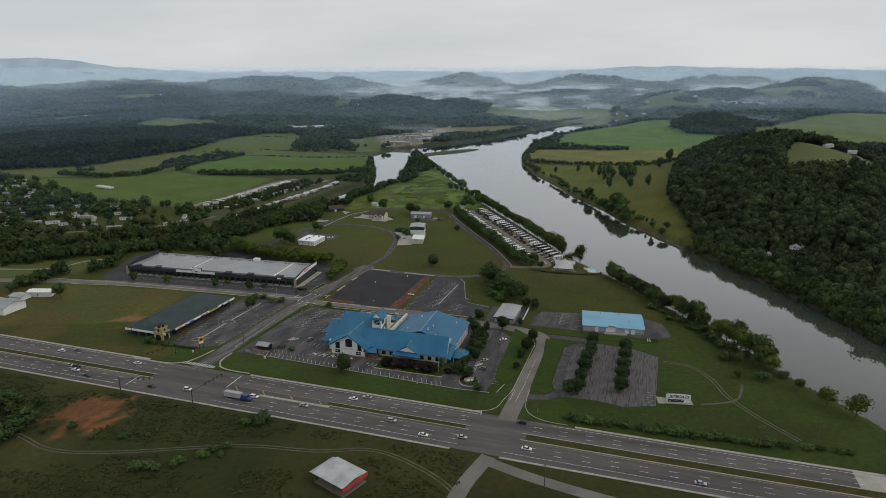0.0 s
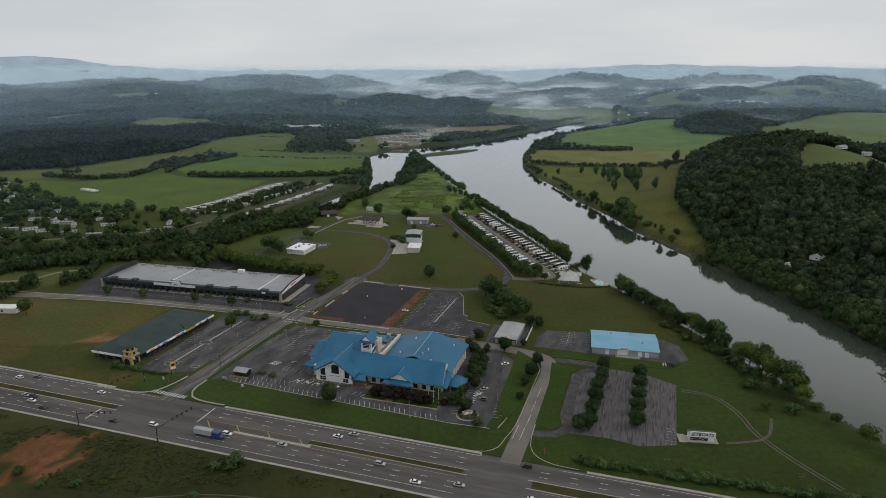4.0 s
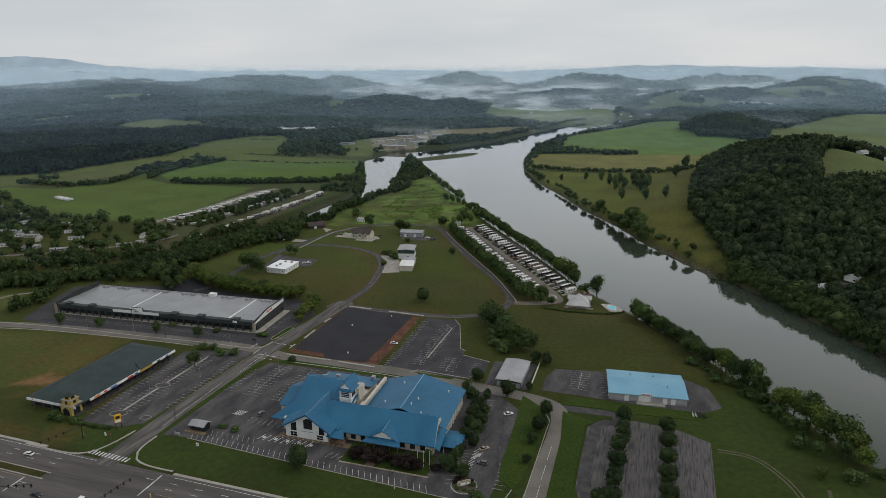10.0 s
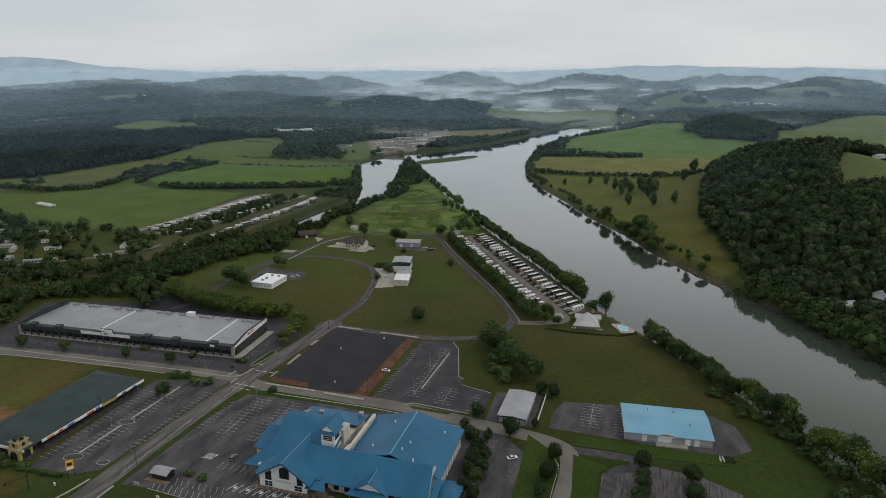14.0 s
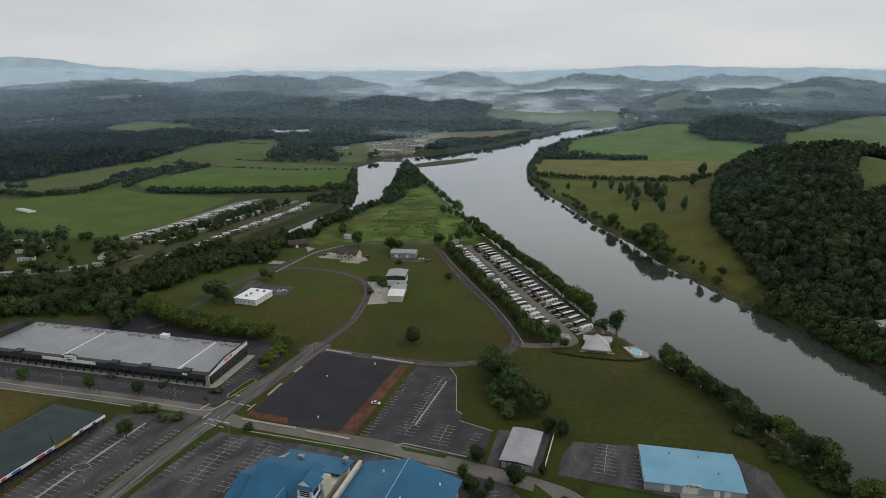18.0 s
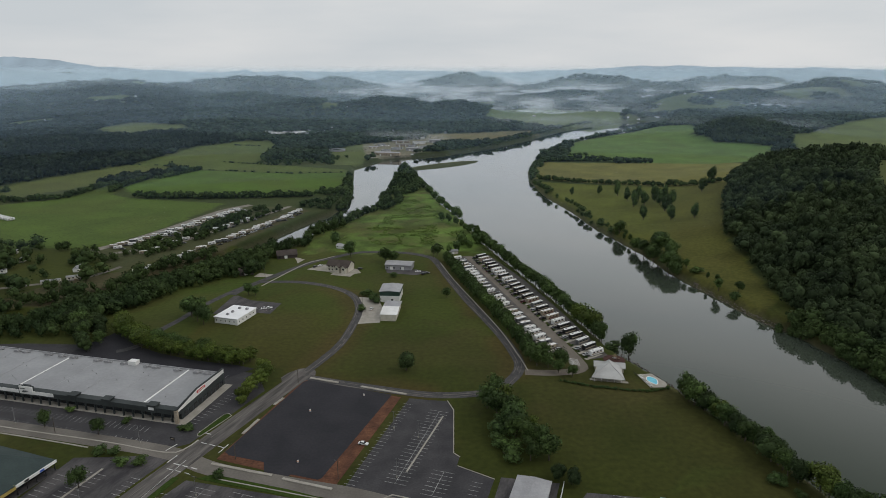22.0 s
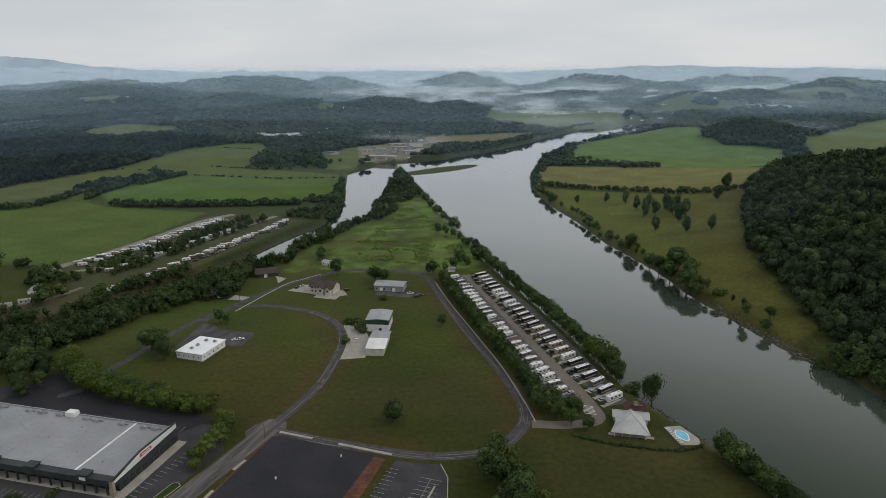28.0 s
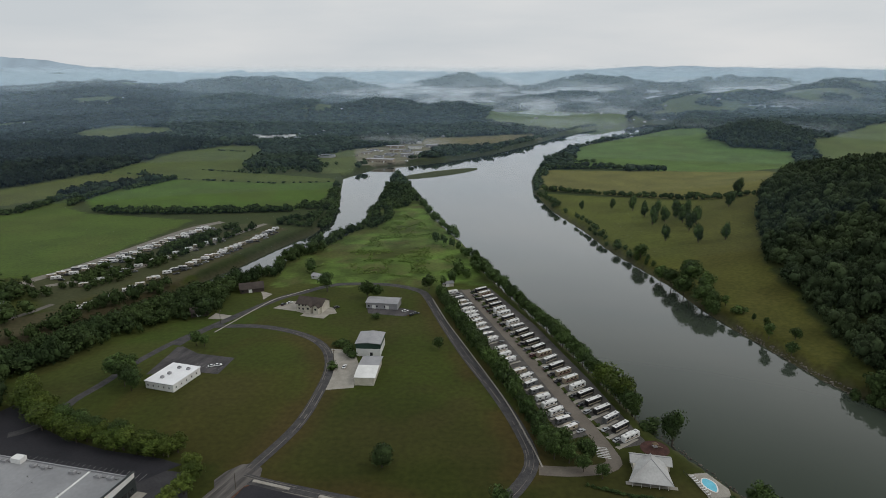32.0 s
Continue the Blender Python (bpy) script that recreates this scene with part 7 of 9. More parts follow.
# forecourt paving and kerbed beds
fp = tagged(new("hall_forecourt"), "tan brick paving and planted beds before the hall", "paving", kind="structure")
fp.matrix_basis = pose(-70, 352, 0, 0, 0, -16.5)
bx("brick_paving", fp, M_BRICK, -2, 34, 0.2, 4, 0, 0.16)
bx("brick_paving", fp, M_BRICK, 46, 49.5, -9, 3, 0, 0.17)
bx("planting_bed", fp, M_GRASS, 34, 45, -9.5, 6, 0, 0.2)
bx("planting_bed", fp, M_GRASS, 50, 74, -9.5, 6, 0, 0.2)
bx("bed_edging", fp, M_STONE, 34, 75, -10.1, -9.5, 0, 0.32)
for k in range(12):
    bx("boulder", fp, M_STONE, 0 + k * 2.6, 0.9 + k * 2.6, 0.4 + 0.3 * math.sin(k * 3), 1.2 + 0.3 * math.sin(k * 3), 0.16, 0.75, bevel=0.2)

for k in range(3):
    fl = thing("flagpole", -5.6 + k * 2.6, 329.4 - k * 0.8, 0, "bare white flagpole beside the hall", "flagpole", "flagpoles before the hall")
    cyl("pole", fl, M_WHITE, 0, 0, 0, 8.5, 0.09, 0.05, 8)
    cyl("base", fl, M_CONC, 0, 0, 0, 0.3, 0.35, sides=10)
ms = thing("stone_sign", 14, 316, 20, "rough stone sign in a kerbed planting bed", "sign")
bx("stone_wall", ms, M_STONE, -3, 3, -0.6, 0.6, 0.2, 2.6, bevel=0.35)
bx("sign_board", ms, M_SIGNW, -1.8, 0.4, -0.8, -0.6, 0.9, 2.0)
bx("sign_board", ms, M_SIGNW, 0.9, 2.2, -0.8, -0.6, 0.9, 1.8)
bm_ = bmesh.new()
limb(bm_, (0, 0, 0), (0, 0, 0.22), 5.6, 5.4, 24)
part("kerbed_bed", bm_, M_CONC, ms)
bm_ = bmesh.new()
limb(bm_, (0, 0, 0.2), (0, 0, 0.28), 5.2, 5.0, 24)
part("mulch", bm_, M_BARK, ms)

# ---------------- storage shed, pale blue shop, kiosk ----------------
sh = thing("storage_shed", 34.0, 402.6, -18.5, "long storage shed with a grey roof and roller doors", "building")
bx("wall", sh, M_BLACK, 0.2, 13.6, 0.3, 27, 0, 3.6)
sheet("roof", sh, M_GREYROOF, [[(-0.3, -0.3, 3.8), (6.9, -0.3, 4.4), (6.9, 27.4, 4.4), (-0.3, 27.4, 3.8)], [(14.1, -0.3, 3.8), (6.9, -0.3, 4.4), (6.9, 27.4, 4.4), (14.1, 27.4, 3.8)]], 0.2)
for k in range(5):
    bx("roller_door", sh, M_GREYROOF, 0.5 + k * 2.65, 2.8 + k * 2.65, 0.12, 0.3, 0.05, 2.9)
for k in range(8):
    wall_poly("roller_door", sh, M_GREYROOF, [(1 + k * 3.2, 0.05), (1 + k * 3.2, 2.8), (3.6 + k * 3.2, 2.8), (3.6 + k * 3.2, 0.05)], "y", 13.6, 0.15)
fe = thing("board_fence", 53.5, 402, 72, "pale board fence beside the storage shed", "fence")
for k in range(13):
    bx("board", fe, M_WHITE, k * 2.0, k * 2.0 + 1.9, -0.08, 0.08, 0.05, 2.2)
M_SHOPW = mat("grey_painted_block", (0.30, 0.30, 0.31), (0.38, 0.38, 0.385), 0.15, 1.2, 0.75, grain=0.1)
ps = thing("pale_blue_shop", 91.5, 387.3, -11.6, "low grey-walled shop with a pale blue metal roof", "building")
bx("wall", ps, M_SHOPW, 0.3, 38.8, 0.4, 26, 0, 4.0)
sheet("roof", ps, M_PALEBLUE, [[(-0.3, -0.3, 4.1), (39.4, -0.3, 4.1), (39.4, 15, 5.9), (-0.3, 15, 5.9)], [(-0.3, 26.7, 4.3), (39.4, 26.7, 4.3), (39.4, 15, 5.9), (-0.3, 15, 5.9)]], 0.25, "pale blue metal roof, lighter on the back slope")
for at_ in (0.35, 38.5):
    wall_poly("gable_wall", ps, M_SHOPW, [(0, 3.9), (26.5, 3.9), (15, 5.6)], "y", at_, 0.25)
bx("base_course", ps, M_GREYROOF, 0.2, 38.9, 0.25, 0.4, 0, 1.2)
for x0, w_ in ((15, 6), (8, 2.2), (27, 2.2), (31, 2.2)):
    bx("door", ps, M_SIGNW, x0, x0 + w_, 0.2, 0.38, 0, 3.2)
bn = bx("banner", ps, M_SIGNW, 16.0, 21.6, -0.9, -0.72, 3.7, 5.7, "white for-sale banner")
words("lettering", bn, "FOR SALE", 18.8, -0.93, 4.7, 1.15, M_BLACK)
bx("ramp", ps, M_CONC, 14, 28, -3, 0.2, 0, 0.5)
for k in range(8):
    bx("ramp_rail", ps, M_STEEL, 14 + k * 2, 14.08 + k * 2, -2.9, -2.82, 0.5, 1.5)
bx("top_rail", ps, M_STEEL, 14, 28.1, -2.9, -2.82, 1.5, 1.58)
for x, y in ((12, 20), (24, 20), (30, 9)):
    cyl("roof_vent", ps, M_STEEL, x, y, 4.6, 6.2, 0.25, sides=8)


def canoe(x, y, turn, material, label):
    c_ = thing("canoe", x, y, turn, label, "canoe", "canoes stacked beside the yard", 0.05)
    bm_ = bmesh.new()
    loops = []
    for k in range(9):
        u = k / 4.0 - 1.0
        half, rise = 0.46 * (1 - u * u) ** 0.6 + 0.02, 0.25 * u * u
        loops.append([bm_.verts.new((2.6 * u, half * math.cos(a_), 0.42 + rise + 0.42 * math.sin(a_) * (0.6 if math.sin(a_) < 0 else 0.12))) for a_ in np.linspace(-math.pi, 0, 7)])
    for p_, q_ in zip(loops, loops[1:]):
        for k in range(6):
            bm_.faces.new((p_[k], q_[k], q_[k + 1], p_[k + 1]))
    bmesh.ops.solidify(bm_, geom=bm_.faces[:], thickness=0.04)
    bmesh.ops.recalc_face_normals(bm_, faces=bm_.faces)
    part("hull", bm_, material, c_)
    for u in (-1.1, 0.9):
        bx("thwart", c_, M_WOODB, u, u + 0.16, -0.38, 0.38, 0.4, 0.45)
    for u in (-1.4, 1.3):
        bx("rest_block", c_, M_WOODB, u, u + 0.2, -0.3, 0.3, 0.0, 0.2)
    return c_


for k, (m_, tone) in enumerate(((M_WHITE, "white"), (M_WHITE, "white"), (M_GREENW, "dark green"), (M_BLACK, "black"), (M_BLACK, "black"))):
    canoe(129.5 + 1.3 * k, 371.2 - 0.3 * k, 76 + 3 * k, m_, tone + " canoe lying beside the shop yard")

js = thing("boat_ticket_kiosk", 115.5, 294, -8, "white ticket kiosk with bold black lettering on its sign wall", "kiosk")
bx("kiosk_body", js, M_WHITE, 0, 11.2, 0, 3.4, 0.3, 2.9)
sheet("roof", js, M_GREENW, [[(-0.2, 0.2, 4.4), (11.6, 0.2, 4.4), (11.6, 4.2, 3.2), (-0.2, 4.2, 3.2)]], 0.15)
bx("sign_wall", js, M_SIGNW, -0.1, 11.5, -0.35, 0.0, 2.2, 4.9)
words("lettering", js, "JETBOATS", 5.7, -0.37, 3.65, 2.15, M_BLACK, shear=0.25)
bx("price_board", js, M_BLACK, 0.5, 8.2, -0.3, -0.02, 0.6, 2.2)
for k in range(6):
    bx("price_row", js, M_SIGNW, 0.9 + 1.2 * k, 1.7 + 1.2 * k, -0.35, -0.3, 1.1 + 0.5 * (k % 2), 1.3 + 0.5 * (k % 2))
bx("base_slab", js, M_CONC, -1.2, 12.8, -1.6, 4, 0, 0.3)
bx("path_slab", js, M_CONC, -4.5, -1.2, -2, 5, 0, 0.12)

ki = thing("food_kiosk", -115.6, 357.6, -17, "black food kiosk under a pale grey roof", "kiosk")
bx("body", ki, M_BLACK, 0.6, 8.2, 0.6, 5.4, 0, 2.9)
sheet("roof", ki, M_GREYROOF, [[(0, 0, 3.0), (8.8, 0, 3.0), (8.8, 3, 4.3), (0, 3, 4.3)], [(0, 6, 3.0), (8.8, 6, 3.0), (8.8, 3, 4.3), (0, 3, 4.3)]], 0.15)
bx("hatch", ki, M_GLASS, 2, 6.5, 0.48, 0.6, 1.1, 2.3)
bx("deck", ki, M_WOODB, -1.5, 10, -1.5, 0.6, 0, 0.35)
sg = thing("pylon_sign", -149.2, 359.0, 35, "tall yellow pylon sign with dark posts", "sign")
cyl("post", sg, M_BLACK, -1.2, 0, 0, 7.5, 0.16, sides=8)
cyl("post", sg, M_BLACK, 1.2, 0, 0, 7.5, 0.16, sides=8)
bx("sign_face", sg, M_SIGNY, -1.45, 1.45, -0.25, 0.25, 3.6, 7.8)
bx("dark_panel", sg, M_BLACK, -0.9, 0.9, -0.32, -0.25, 5.6, 7.0)
bx("white_panel", sg, M_SIGNW, -1.2, 1.2, -0.32, -0.25, 3.9, 5.0)
for x, y, m_, w_ in ((-118.7, 352.4, M_GREYROOF, 3.2), (-106, 343.5, M_SIGNW, 1.4), (-113.4, 458.8, M_BLACK, 2.4), (-152, 352, M_SIGNW, 1.0)):
    s2 = thing("low_sign", x, y, -20, "low roadside sign board on two legs", "sign")
    bx("sign_face", s2, m_, -w_ / 2, w_ / 2, -0.12, 0.12, 0.9, 2.4)
    bx("lettering", s2, M_STONE, -w_ / 3, w_ / 3, -0.15, -0.12, 1.4, 1.8)
    for x_ in (-w_ / 2 + 0.1, w_ / 2 - 0.2):
        bx("leg", s2, M_BLACK, x_, x_ + 0.12, -0.06, 0.06, 0, 0.9)

# ---------------- open pavilion and barns ----------------
pv = thing("open_pavilion", -54.2, 227.6, -37, "open pavilion with a light grey metal roof and red end boards", "pavilion")
sheet("roof", pv, M_ZINC, [[(0, -0.4, 4.6), (17.6, -0.4, 4.6), (17.6, 6.8, 5.6), (0, 6.8, 5.6)], [(0, 14, 4.6), (17.6, 14, 4.6), (17.6, 6.8, 5.6), (0, 6.8, 5.6)]], 0.2)
bx("red_board", pv, M_RED, 17.5, 17.8, -0.4, 14, 2.6, 4.7, "faded red end board")
sheet("lean_to", pv, M_GREYROOF, [[(-2.6, 0, 3.8), (0, 0, 4.5), (0, 13.6, 4.5), (-2.6, 13.6, 3.8)]], 0.15)
for x in (0.5, 6, 11.6, 17):
    for y in (0.3, 13.2):
        cyl("post", pv, M_WOODB, x, y, 0, 4.5, 0.16, sides=7)
bx("floor_slab", pv, M_LANE, 0, 17.5, 0, 13.5, 0, 0.1)


def barn(x, y, turn, l_, w_, h_, rise, wall_m, roof_m, label, cat="building", name="barn", doors=2, group="", z=0.0):
    b_ = thing(name, x, y, turn, label, cat, group, z)
    bx("wall", b_, wall_m, 0.25, l_ - 0.25, 0.25, w_ - 0.25, 0, h_)
    sheet("roof", b_, roof_m, [[(-0.3, -0.4, h_ - 0.05), (l_ + 0.3, -0.4, h_ - 0.05), (l_ + 0.3, w_ / 2, h_ + rise), (-0.3, w_ / 2, h_ + rise)], [(-0.3, w_ + 0.4, h_ - 0.05), (l_ + 0.3, w_ + 0.4, h_ - 0.05), (l_ + 0.3, w_ / 2, h_ + rise), (-0.3, w_ / 2, h_ + rise)]], 0.18)
    for at_ in (0.25, l_ - 0.55):
        wall_poly("gable_wall", b_, wall_m, [(0.25, h_ - 0.05), (w_ - 0.25, h_ - 0.05), (w_ / 2, h_ + rise - 0.2)], "y", at_, 0.3)
    for k in range(doors):
        x_ = l_ * (k + 0.6) / (doors + 0.4)
        bx("door", b_, M_WHITE, x_ - 1.3, x_ + 1.3, 0.1, 0.25, 0, min(h_ - 0.5, 2.8))
    for k in range(max(1, int(l_ / 7))):
        bx("window", b_, M_GLASS, 1.5 + k * 6, 2.7 + k * 6, 0.12, 0.25, 1.2, 2.3)
    return b_


barn(-348, 425, -16, 42, 18, 5, 2.5, M_WHITE, M_ROOFW, "long white barn with a pale roof beside rough grass")
barn(-316, 452, -2, 18, 8, 4, 1, M_WHITE, M_WHITE, "small white open-fronted shed")
barn(-326, 446, -16, 12, 9, 3, 1, M_WHITE, M_GREYROOF, "grey lean-to beside the white barn")
# white office
wo_ = thing("white_office", -144.2, 602.2, -17, "white flat-roofed office with roof fans", "building")
bx("wall", wo_, M_WHITE, 0.3, 18.2, 0.3, 22.6, 0, 4.2)
bx("roof", wo_, mat("bright_white_roof", (0.74, 0.75, 0.76), (0.82, 0.82, 0.83), 0.1, 1.0, 0.6, grain=0.04), -0.1, 18.6, -0.1, 23, 4.2, 4.6, "bright white membrane roof")
bx("eave_trim", wo_, M_GREYROOF, 0.0, 18.5, -0.16, -0.1, 4.1, 4.3)
for x, y in ((6.5, 4.5), (7, 9.5), (7.5, 17), (13.5, 17)):
    ac = bx("roof_unit", wo_, M_GREYROOF, x, x + 1.7, y, y + 1.7, 4.6, 5.7, bevel=0.06)
    bx("fan_guard", ac, M_BLACK, x + 0.4, x + 1.3, y + 0.4, y + 1.3, 5.7, 5.78)
for k in range(5):
    bx("window", wo_, M_GLASS, 1.7 + k * 3.4, 2.3 + k * 3.4, 0.16, 0.3, 1.7, 2.6)
    wall_poly("window", wo_, M_GLASS, [(2.2 + k * 4.2, 1.7), (2.2 + k * 4.2, 2.6), (2.9 + k * 4.2, 2.6), (2.9 + k * 4.2, 1.7)], "y", 18.2, 0.12)
# metal workshop: two volumes
wk = thing("metal_workshop", -31.5, 605.2, -4, "white metal workshop with a half grey roof", "building")
bx("wall", wk, M_CREAM, 0.2, 10.7, 0.2, 27, 0, 4.6)
sheet("roof", wk, M_WHITE, [[(-0.2, -0.2, 4.9), (11.7, -0.2, 4.9), (11.7, 13, 6.0), (-0.2, 13, 6.0)]], 0.2, "white metal roof half")
sheet("roof", wk, M_GREYROOF, [[(-0.2, 13, 6.0), (11.7, 13, 6.0), (11.7, 27.2, 4.9), (-0.2, 27.2, 4.9)]], 0.2, "grey metal roof half")
bx("door", wk, M_WHITE, -0.02, 0.2, 4, 8, 0, 3.4)
bx("door", wk, M_WHITE, -0.02, 0.2, 16, 20, 0, 3.4)
for at_ in (0.25, 11.0):
    wall_poly("gable_wall", wk, M_CREAM, [(0, 4.5), (27, 4.5), (13, 5.8)], "y", at_, 0.25)
wk2 = thing("tall_workshop", -35.5, 642, -4, "tall white workshop with a dark green band and grey roof", "building")
bx("wall", wk2, M_WHITE, 0.2, 14.8, 0.2, 18, 0, 5.0)
bx("green_band", wk2, M_GREENW, 0.1, 14.9, 0.1, 18.1, 5.0, 8.2, "dark green metal upper band")
sheet("roof", wk2, M_GREYROOF, [[(-0.4, -0.3, 8.3), (7.5, -0.3, 9.1), (7.5, 18.4, 9.1), (-0.4, 18.4, 8.3)], [(15.4, -0.3, 8.3), (7.5, -0.3, 9.1), (7.5, 18.4, 9.1), (15.4, 18.4, 8.3)]], 0.2)
bx("door", wk2, M_BLACK, 8.6, 10.2, 0.06, 0.2, 0, 2.6)
bx("loading_door", wk2, M_GREYROOF, -0.02, 0.2, 5, 9, 0, 3.6)
barn(-38.8, 722, -9, 23.5, 13, 4.6, 1.2, M_GREYROOF, M_GREYROOF, "grey metal storage barn with white double doors", doors=2)
# cream house with dormers
ho = thing("cream_house", -88, 718, -17, "two-storey cream house with a brown shingle roof", "house")
bx("wall", ho, M_CREAM, 0.3, 20, 0.3, 12, 0, 5.4)
sheet("roof", ho, M_BROWNROOF, [[(-0.6, -0.6, 5.2), (20.6, -0.6, 5.2), (20.6, 6.2, 9.0), (-0.6, 6.2, 9.0)], [(-0.6, 12.8, 5.2), (20.6, 12.8, 5.2), (20.6, 6.2, 9.0), (-0.6, 6.2, 9.0)]], 0.25)
for at_ in (0.3, 19.7):
    wall_poly("gable_wall", ho, M_CREAM, [(0.3, 5.3), (12, 5.3), (6.2, 8.7)], "y", at_, 0.25)
for x in (9, 15):
    wg = bx("wing", ho, M_CREAM, x, x + 4, -3.5, 0.3, 0, 5.0)
    wall_poly("wing_gable", wg, M_CREAM, [(x, 5.0), (x + 4, 5.0), (x + 2, 7.0)], "x", -3.5, 0.2)
    sheet("wing_roof", wg, M_BROWNROOF, [[(x - 0.4, -3.9, 4.8), (x + 2, -3.9, 7.2), (x + 2, 3, 7.2), (x - 0.4, 3, 4.8)], [(x + 4.4, -3.9, 4.8), (x + 2, -3.9, 7.2), (x + 2, 3, 7.2), (x + 4.4, 3, 4.8)]], 0.18)
    bx("window", wg, M_GLASS, x + 1.2, x + 2.8, -3.65, -3.5, 3.0, 4.4)
for x in (1.5, 4.5, 7):
    bx("window", ho, M_GLASS, x, x + 1.2, 0.15, 0.3, 1, 2.3)
    bx("window", ho, M_GLASS, x, x + 1.2, 0.15, 0.3, 3.6, 4.8)
bx("patio", ho, M_CONC, 8, 26, -9, 0, 0, 0.12)
barn(-139, 752, 20, 18, 13, 3.2, 3.4, M_BROWNROOF, M_BROWNROOF, "brown brick house with a steep dark roof", "house", "brick_house", 1)
barn(-158, 703, 25, 12, 10, 3, 2.8, M_BROWNROOF, M_BROWNROOF, "brown brick cottage among trees", "house", "brick_house", 1)
barn(-92, 790, -30, 9, 7, 2.8, 1.6, M_WHITE, M_GREYROOF, "small pale cottage by the creek", "house", "cottage", 1)
barn(17, 768, 15, 9, 6, 2.8, 1.2, M_CREAM, M_ROOFW, "small bathhouse with a pale roof", "building", "bathhouse", 1)
# clubhouse
M_CLUB = mat("pale_grey_seam_roof", (0.30, 0.30, 0.29), (0.42, 0.42, 0.41), 0.12, 1.2, 0.5, grain=0.1)
ch = thing("clubhouse", 95.6, 520.0, -11.5, "clubhouse with a wide grey hipped roof", "building")
ch.matrix_basis = pose(95.6, 520.0, 0, 0, 0, -11.5) @ Matrix.Diagonal((0.86, 0.82, 0.92, 1.0))
bx("wall", ch, M_CREAM, 1, 17.4, 1, 14, 0, 3.2)
bx("wall", ch, M_CREAM, 0.5, 19, 14, 21, 0, 3.2)
sheet("roof", ch, M_CLUB, [[(-2.2, -3.2, 2.7), (18.8, -3.2, 2.7), (9.2, 10.5, 7.6)], [(18.8, -3.2, 2.7), (16, 14, 4.4), (9.2, 15.5, 7.6), (9.2, 10.5, 7.6)], [(3, 14, 4.4), (-2.2, -3.2, 2.7), (9.2, 10.5, 7.6), (9.2, 15.5, 7.6)]], 0.2, "pale grey standing-seam hipped roof")
for a_, b_ in (((-2.2, -3.2, 2.75), (9.2, 10.5, 7.65)), ((18.8, -3.2, 2.75), (9.2, 10.5, 7.65)), ((9.2, 10.5, 7.65), (9.2, 15.5, 7.65)), ((-0.5, 17.5, 5.25), (20, 17.5, 5.25))):
    bm_ = bmesh.new()
    limb(bm_, a_, b_, 0.16, 0.16, 5)
    part("ridge_cap", bm_, M_ROOFW, ch)
sheet("rear_roof", ch, M_CLUB, [[(-0.5, 12.6, 3.3), (20, 12.6, 3.3), (20, 17.5, 5.2), (-0.5, 17.5, 5.2)], [(-0.5, 22, 3.4), (20, 22, 3.4), (20, 17.5, 5.2), (-0.5, 17.5, 5.2)]], 0.2)
for k in range(5):
    bx("window", ch, M_GLASS, 2.5 + k * 3.2, 4.5 + k * 3.2, 0.85, 1.0, 0.9, 2.4)
    cyl("porch_post", ch, M_WHITE, 0.0 + k * 4.1, -2.4, 0, 2.9, 0.14, sides=7)
bx("terrace", ch, M_CONC, -3, 21, -1.5, 1, 0, 0.12)
# swimming pool
pool = thing("swimming_pool", 127.3, 518.6, -80, "kidney-shaped pale blue swimming pool", "pool")
bm_ = bmesh.new()
ring = [bm_.verts.new(((3.9 + 0.6 * math.cos(2 * a_)) * math.cos(a_), (2.5 - 0.45 * math.cos(a_)) * math.sin(a_), 0.14)) for a_ in np.linspace(0, 2 * math.pi, 33)[:-1]]
bm_.faces.new(ring)
part("water", bm_, M_POOL, pool)
bm_ = bmesh.new()
line_ = [((4.1 + 0.6 * math.cos(2 * a_)) * math.cos(a_), (2.7 - 0.45 * math.cos(a_)) * math.sin(a_)) for a_ in np.linspace(0, 2 * math.pi, 33)]
band(bm_, line_, -0.25, 0.25, 0.2, 0.15)
part("coping", bm_, M_WHITE, pool)
for k in range(9):
    lo_ = thing("sun_lounger", 121.9 + 0.3 * k, 524.4 - 1.5 * k, -80, "white plastic sun lounger on the pool deck", "lounger", "loungers on the pool deck", 0.1)
    bx("seat", lo_, M_WHITE, -0.3, 0.3, -0.9, 0.5, 0.25, 0.32)
    bx("backrest", lo_, M_WHITE, -0.3, 0.3, 0.5, 0.9, 0.3, 0.7)
    for x, y in ((-0.28, -0.85), (0.22, -0.85), (-0.28, 0.4), (0.22, 0.4)):
        bx("leg", lo_, M_WHITE, x, x + 0.06, y, y + 0.06, 0, 0.25)
pf = thing("pool_fence", 119.4, 527.2, -76, "dark rail fence round the pool deck", "fence")
for k in range(12):
    bx("fence_post", pf, M_BLACK, k * 2.0, k * 2.0 + 0.08, -0.04, 0.04, 0, 1.3)
bx("rail", pf, M_BLACK, 0, 22.1, -0.03, 0.03, 1.2, 1.27)
bx("rail", pf, M_BLACK, 0, 22.1, -0.03, 0.03, 0.3, 0.36)
pg = thing("playground", 113, 545, 10, "small playground on dark mulch", "playground")
bm_ = bmesh.new()
limb(bm_, (0, 0, 0), (0, 0, 0.1), 6.5, 6.4, 20)
part("mulch", bm_, mat("red_brown_mulch", (0.05, 0.024, 0.02), (0.075, 0.036, 0.03), 0.5, 3, 0.95), pg)
for x, y in ((-1, -1), (1, -1), (1, 1), (-1, 1)):
    cyl("post", pg, M_WOODB, x, y, 0, 2.6, 0.08, sides=6)
